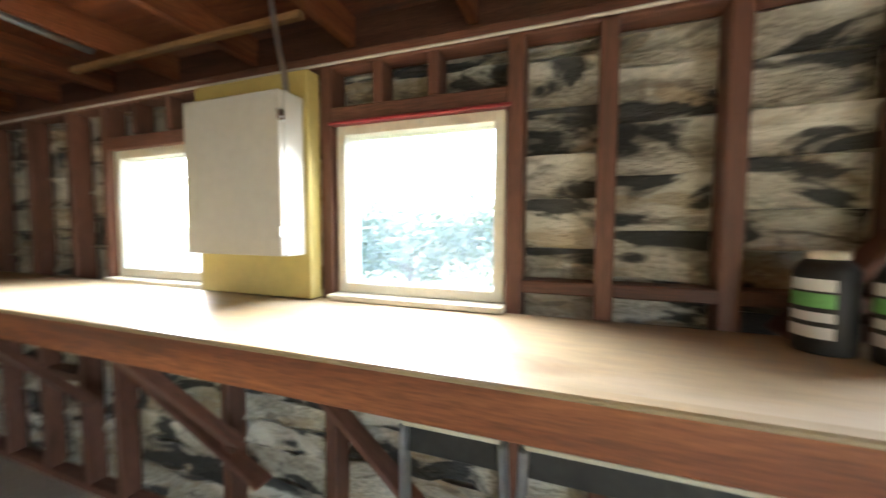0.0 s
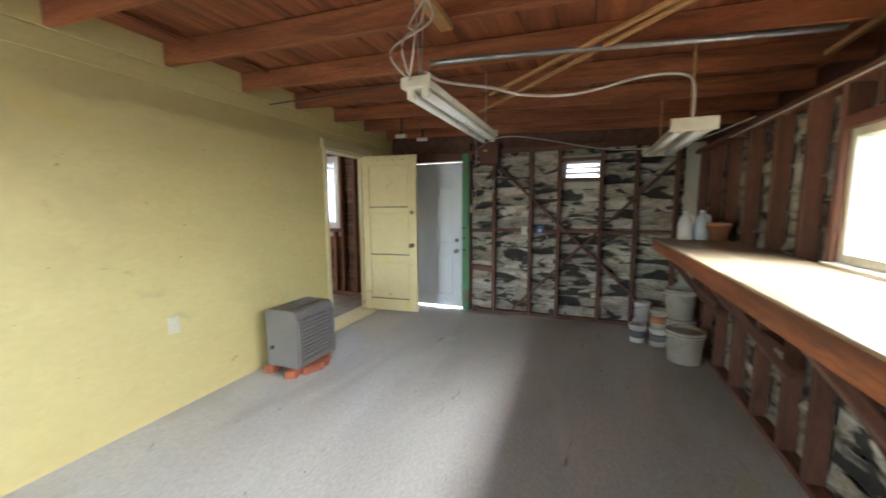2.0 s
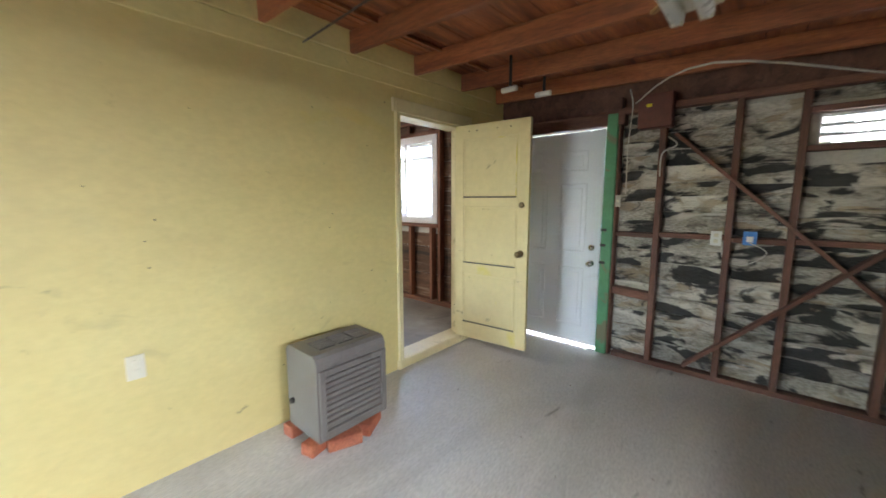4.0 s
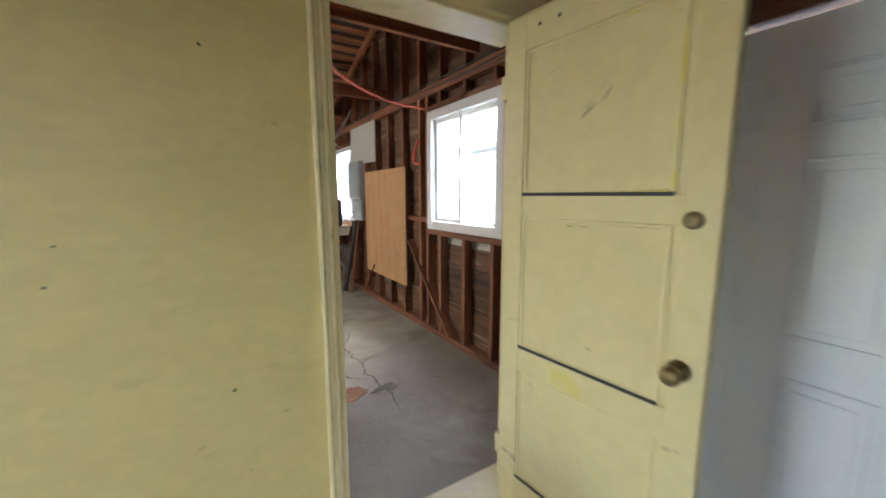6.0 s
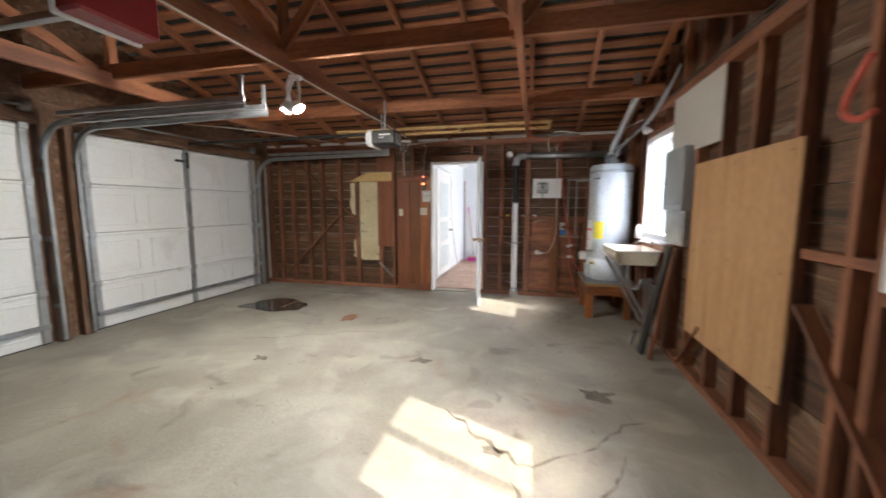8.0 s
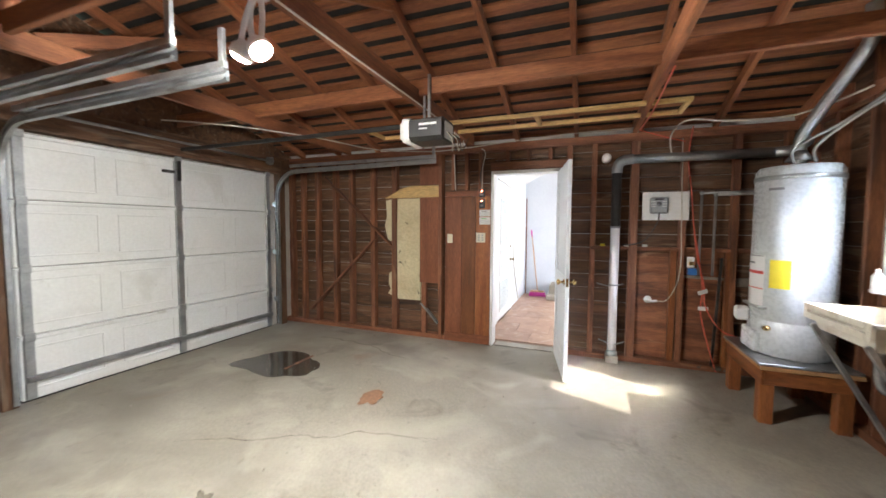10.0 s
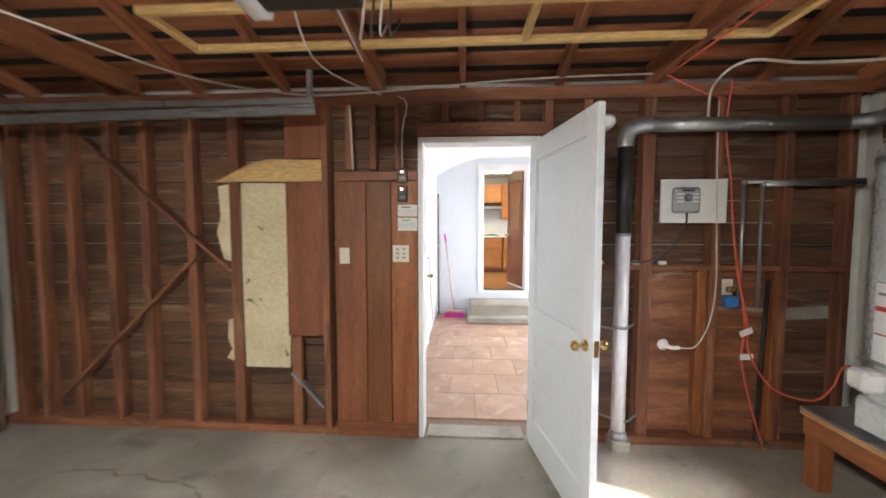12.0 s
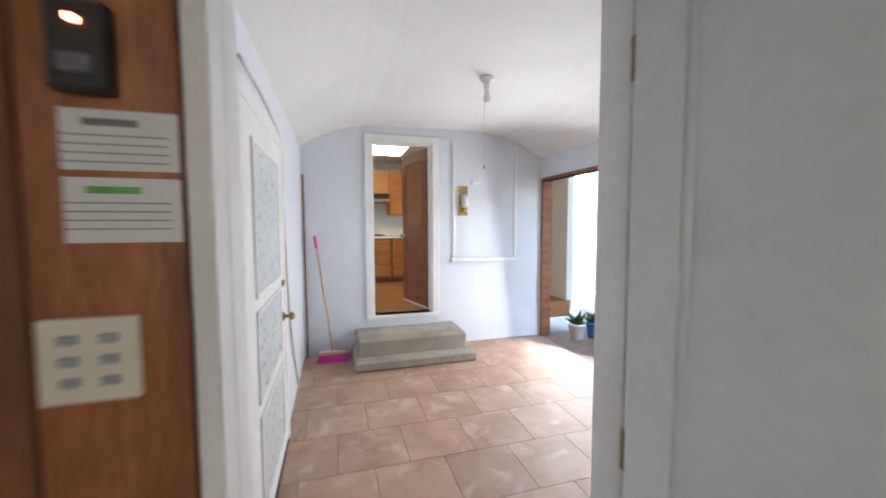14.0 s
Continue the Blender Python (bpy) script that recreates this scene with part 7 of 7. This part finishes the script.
cable("wall_cable", [(PE - 0.03, -9.78, 2.2), (PE - 0.03, -10.4, 2.19), (PE - 0.02, -10.98, 2.1), (PE - 0.015, -11.06, 1.7), (PE - 0.02, -11.1, 1.2), (PE - 0.015, -11.3, 0.7), (PE - 0.015, -11.6, 0.25), (PE - 0.015, -11.8, 0.03)], 0.009, M_CABLE, "grey cable running round the door to the floor")
broom = thing("broom", "broom with a bright pink head against the wall", "broom")
part("stick", rod(bmesh.new(), (-1.86, -12.45, 0.10), (-1.70, -12.62, 1.28), 0.012), M_STRAWWOOD, broom, smooth=True)
part("grip", rod(bmesh.new(), (-1.70, -12.62, 1.28), (-1.68, -12.64, 1.42), 0.016), M_PINK, broom, smooth=True)
bm = bmesh.new()
prism(bm, [(-2.04, 0.0), (-1.68, 0.0), (-1.70, 0.085), (-2.01, 0.085)], "y", -12.48, -12.40)
part("head", bm, M_PINK, broom)
part("block", boxed(-2.0, -1.71, -12.475, -12.405, 0.086, 0.12, 0.006), M_STRAWWOOD, broom)
pole = thing("thin_pole", "thin brown pole standing in the corner", "pole")
part("pole", rod(bmesh.new(), (-1.575, -12.66, 0.0), (-1.565, -12.67, 2.12), 0.011), M_STUD, pole, smooth=True)
sc = thing("wall_sconce", "brass wall lamp with a mirror back", "wall lamp")
part("back_plate", boxed(-3.57, -3.44, BY, BY + 0.012, 1.66, 2.04, 0.006), M_BRASS, sc)
part("glass", turned(bmesh.new(), [(0.02, 0), (0.04, 0.03), (0.045, 0.10), (0.03, 0.16)], (-3.51, BY + 0.06, 1.76)), M_FROST, sc, smooth=True)
part("arm", turned(bmesh.new(), [(0, 0), (0.035, 0.01), (0.02, 0.03), (0.02, 0.06)], (-3.51, BY + 0.06, 1.70)), M_BRASS, sc, smooth=True)
wf = thing("blind_window_trim", "white trim and sill of a covered-over window", "window trim", kind="structure")
for a, b in ((-3.40, -3.36), (-4.265, -4.225)):
    part("side_trim", boxed(a, b, BY, BY + 0.02, 1.12, 2.58), M_WHITE, wf)
part("sill", boxed(-4.31, -3.33, BY, BY + 0.07, 1.07, 1.115), M_WHITE, wf)
hk = thing("wall_bracket", "small white bracket on the wall", "bracket")
part("body", boxed(-3.74, -3.62, BY, BY + 0.03, 2.07, 2.10), M_MILKY, hk)
bl = thing("ceiling_bulb", "bare bulb in a white ceiling socket with a pull string", "ceiling light")
part("socket", turned(bmesh.new(), [(0.06, 0), (0.06, -0.02), (0.028, -0.04), (0.026, -0.09), (0, -0.09)], (-3.13, -11.02, 2.735)), M_MILKY, bl, smooth=True)
part("bulb", turned(bmesh.new(), [(0.014, 0), (0.018, -0.03), (0.033, -0.07), (0.03, -0.095), (0.012, -0.11), (0, -0.111)], (-3.13, -11.02, 2.645)), M_TUBE, bl, smooth=True)
part("pull_string", rod(bmesh.new(), (-3.10, -11.0, 2.66), (-3.10, -11.0, 2.02), 0.002, 6), M_CABLE, bl)
part("string_end", turned(bmesh.new(), [(0, 0), (0.007, 0.005), (0.005, 0.025), (0, 0.025)], (-3.10, -11.0, 2.0)), M_DARKCABLE, bl)
wdf = thing("trim_outside_doorway", "weathered door frame of the outside opening", "door frame", kind="structure")
for a, b in ((-12.66, -12.61), (-10.71, -10.66)):
    part("jamb", boxed(PW - 0.125, PW + 0.012, a, b, 0, 2.13), M_FIR, wdf)
part("head_jamb", boxed(PW - 0.125, PW + 0.012, -12.66, -10.66, 2.13, 2.17), M_STUD, wdf)

# ---- kitchen ----
for a, b, z0, z1, lab, n in ((-2.95, -2.20, 0.53, 1.29, "orange oak base cabinet with three drawers", 3), (-2.2, -1.4, 0.53, 1.29, "orange oak base cabinet", 2), (-3.75, -2.97, 0.53, 1.29, "orange oak base cabinet", 2)):
    kc = thing("base_cabinet", lab, "cabinet", "kitchen base cabinets")
    part("body", boxed(a + 0.004, b - 0.004, -15.88, -15.32, z0, z1), M_OAK, kc)
    part("plinth", boxed(a + 0.004, b - 0.004, -15.88, -15.37, 0.432, z0), M_REDDOOR, kc)
    for k in range(n):
        za = z0 + 0.03 + k * (z1 - z0 - 0.04) / n
        part("drawer_front", boxed(a + 0.03, b - 0.03, -15.32, -15.30, za, za + (z1 - z0 - 0.04) / n - 0.03), M_OAK, kc)
part_top = tagged(part("countertop", boxed(-3.75, -1.4, -15.89, -15.29, 1.29, 1.33), M_MILKY), "long white laminate kitchen countertop", "countertop")
for a, b, z0, lab in ((-2.2, -1.4, 1.75, "orange oak wall cabinet"), (-2.95, -2.2, 2.15, "short oak wall cabinet over the hood"), (-3.75, -2.95, 1.75, "orange oak wall cabinet")):
    uc = thing("wall_cabinet", lab, "cabinet", "kitchen wall cabinets")
    part("body", boxed(a + 0.004, b - 0.004, -15.88, -15.55, z0, 2.62), M_OAK, uc)
    for c, d in ((a + 0.02, (a + b) / 2 - 0.01), ((a + b) / 2 + 0.01, b - 0.02)):
        part("door", boxed(c, d, -15.55, -15.53, z0 + 0.02, 2.58), M_OAK, uc)
hood = thing("range_hood", "dark range hood with a steel front edge", "range hood")
bm = bmesh.new()
prism(bm, [(-15.88, 2.0), (-15.40, 2.0), (-15.40, 2.05), (-15.6, 2.15), (-15.88, 2.15)], "x", -2.94, -2.21)
part("canopy", bm, M_BLACK, hood)
part("front_edge", boxed(-2.94, -2.21, -15.40, -15.385, 1.99, 2.05), M_STEEL, hood)
stove = thing("cooktop", "dark cooktop let into the counter", "cooktop")
part("plate", boxed(-2.85, -2.3, -15.8, -15.36, 1.33, 1.345), M_BLACK, stove)
for x in (-2.72, -2.43):
    for y in (-15.7, -15.47):
        part("burner", turned(bmesh.new(), [(0.07, 0), (0.08, 0.01), (0.03, 0.014), (0, 0.014)], (x, y, 1.345)), M_IRON, stove, smooth=True)
cl = thing("ceiling_panel_light", "lit ceiling panel light in the kitchen", "ceiling light")
part("frame", boxed(-3.1, -2.3, -14.9, -13.9, 2.79, 2.818), M_WHITE, cl)
part("diffuser", boxed(-3.06, -2.34, -14.86, -13.94, 2.782, 2.79, 0), M_PANEL_LIGHT, cl)
kd = thing("door_kitchen", "open red-brown wooden door with a glass pane", "door", kind="structure")
panelled_leaf(kd, 0.73, 2.09, 0.036, [(0.14, 0.95), (1.08, 1.95)], 0.11, M_REDDOOR, 0.010)
part("pane", boxed(0.12, 0.61, 0.010, 0.0165, 1.09, 1.94, 0), M_PANEVIEW, kd)
part("pane", boxed(0.12, 0.61, -0.0165, -0.010, 1.09, 1.94, 0), M_PANEVIEW, kd)
knob_set(kd, (0.68, 0.018, 0.95), (0, 1, 0), M_STEEL)
knob_set(kd, (0.68, -0.018, 0.95), (0, -1, 0), M_STEEL)
part("kick_strip", boxed(0.0, 0.73, -0.022, 0.022, 0.0, 0.03), M_WHITE, kd)
kd.matrix_basis = pose(-3.07, BY - 0.13, 0.437, 0, 0, -75)

# ---- outside ----
def fence(label, p0, p1, h, mat, n):
    f = thing("fence", label, "fence")
    p0, p1 = Vector(p0), Vector(p1)
    w = (p1 - p0).length / n
    for i in range(n):
        a = p0.lerp(p1, (i + 0.02) / n)
        b = p0.lerp(p1, (i + 0.98) / n)
        beam("slat", (*((a + b) / 2).xy, -0.22), (*((a + b) / 2).xy, h), w * 0.97, 0.02, mat, f, (p1 - p0).cross(Vector((0, 0, 1))))
    for z in (0.3, h - 0.3):
        off = (p1 - p0).normalized().cross(Vector((0, 0, 1))) * 0.03
        beam("rail", p0 + off + Vector((0, 0, z)), p1 + off + Vector((0, 0, z)), 0.04, 0.08, mat, f)
    return f


# its height is raised to keep direct sun out of the passage
fence("white painted board fence outside the passage", (-6.35, -14.0, 0), (-6.35, -9.2, 0), 2.95, M_FENCE, 27)
structure("pavement_outside", boxed(-6.3, PW - 0.1, -14, -9.2, -0.22, -0.015, 0), M_STEP, "pale concrete paving outside the passage")
for x, y, r, m, lab in ((-5.05, -12.42, 0.11, M_MILKY, "white flower pot with a green plant"), (-5.30, -12.40, 0.10, M_BLUE, "blue flower pot with a green plant")):
    p = thing("potted_plant", lab, "plant", "potted plants")
    part("pot", turned(bmesh.new(), [(0, 0), (r * 0.75, 0), (r, 0.19), (r * 1.06, 0.19), (r * 1.06, 0.21), (r * 0.9, 0.21), (r * 0.85, 0.17), (0, 0.17)], (x, y, -0.012)), m, p, smooth=True)
    bm = bmesh.new()
    rr = random.Random(int(r * 1000))
    for i in range(46):
        a, e, L = rr.uniform(0, 6.28), rr.uniform(0.4, 1.3), rr.uniform(0.10, 0.26)
        d = Vector((math.cos(a) * math.cos(e), math.sin(a) * math.cos(e), math.sin(e)))
        s = d.cross(Vector((0, 0, 1))).normalized() * L * 0.16
        o = Vector((x, y, 0.17))
        v = [bm.verts.new(q) for q in (o, o + d * L * 0.5 + s, o + d * L + Vector((0, 0, -0.02)), o + d * L * 0.5 - s)]
        bm.faces.new(v)
    part("leaves", bm, M_LEAF, p)


def shrub(label, x, y, h, spread, seed, count=9000, name="tree"):
    t = thing(name, label, name)
    rr = random.Random(seed)
    bm = bmesh.new()
    tips = []
    rod(bm, (x, y, -0.25), (x + 0.05, y, h * 0.45), 0.09, 10, 0.05)
    for i in range(9):
        a = rr.uniform(0, 6.28)
        p = Vector((x + 0.05, y, h * rr.uniform(0.2, 0.45)))
        q = p + Vector((math.cos(a) * spread * rr.uniform(0.4, 0.9), math.sin(a) * spread * rr.uniform(0.4, 0.9), h * rr.uniform(0.15, 0.5)))
        rod(bm, p, q, 0.035, 7, 0.012)
        tips += [q, p.lerp(q, 0.6)]
    part("trunk", bm, M_BARK, t)
    verts, faces = [], []
    clumps = [(rr.choice(tips) + Vector((rr.gauss(0, spread * 0.25), rr.gauss(0, spread * 0.25), rr.gauss(0, h * 0.10))), rr.uniform(0.18, 0.42)) for _ in range(90)]
    for i in range(count):
        c, r = rr.choice(clumps)
        o = c + Vector((rr.gauss(0, r * 0.55), rr.gauss(0, r * 0.55), rr.gauss(0, r * 0.5)))
        d = Vector((rr.gauss(0, 1), rr.gauss(0, 1), rr.gauss(0, 0.7))).normalized()
        s = d.orthogonal().normalized()
        L = rr.uniform(0.05, 0.11)
        k = len(verts)
        verts += [o, o + d * L * 0.5 + s * L * 0.3, o + d * L, o + d * L * 0.5 - s * L * 0.3]
        faces.append((k, k + 1, k + 2, k + 3))
    me = bpy.data.meshes.new("crown")
    me.from_pydata(verts, [], faces)
    me.materials.append(M_LEAF)
    ob = new("crown", me)
    ob.parent = t
    return t


for i, (x, y, h, s) in enumerate(((-4.6, 7.2, 2.2, 1.2), (-2.6, 6.4, 2.3, 1.2), (-1.2, 7.2, 2.5, 1.3), (0.4, 6.2, 2.2, 1.1), (-6.8, 8.0, 2.8, 1.5), (2.2, 7.0, 2.5, 1.3))):
    shrub("leafy green garden tree behind the workshop", x, y, h, s, i + 3)

nh = thing("neighbour_house", "cream neighbouring house with a grey roof", "house")
part("wall", boxed(-15.0, -9.2, -9.5, 0.5, -0.22, 2.7, 0), M_SHELLWALL, nh)
bm = bmesh.new()
prism(bm, [(-15.5, 2.6), (-8.7, 2.6), (-8.7, 2.72), (-12.1, 4.2), (-15.5, 2.72)], "y", -9.9, 0.9)
part("roof", bm, M_ROOFTILE, nh)
for y in (-6.5, -3.9, -1.2):
    wnd = part("window", ring_frame(bmesh.new(), "x", -9.2, -9.14, y - 0.6, y + 0.6, 0.9, 2.0, 0.07), M_WHITE, nh)
    part("pane", boxed(-9.19, -9.17, y - 0.53, y + 0.53, 0.97, 1.93, 0), M_FROST, wnd)
fence("weathered board fence beside the garage", (-7.6, -9.6, 0), (-7.6, 1.0, 0), 1.35, M_FENCE, 70)

# ---- passage floor tiles, each its own piece ----
tile_bm = boxed(-0.5, 0.5, -0.5, 0.5, -0.012, 0.0, 0)
tile_mesh = mesh_from("tile", tile_bm, M_TILE)
floor_ob = bpy.data.objects["floor_passage"]
TS = 0.455
j = 0
y = BY + TS / 2
while y < SY - 0.17:
    x = PW + TS / 2 - (TS / 2 if j % 2 else 0)
    while x - TS / 2 < PE:
        a, b = max(x - TS / 2, PW) + 0.002, min(x + TS / 2, PE) - 0.002
        c, d = y - TS / 2 + 0.002, min(y + TS / 2, SY - 0.16) - 0.002
        if b - a > 0.03 and d - c > 0.03:
            o = new("tile", tile_mesh)
            o.parent = floor_ob
            o.matrix_basis = pose((a + b) / 2, (c + d) / 2, 0.0) @ Matrix.Diagonal((b - a, d - c, 1, 1))
        x += TS
    y += TS
    j += 1
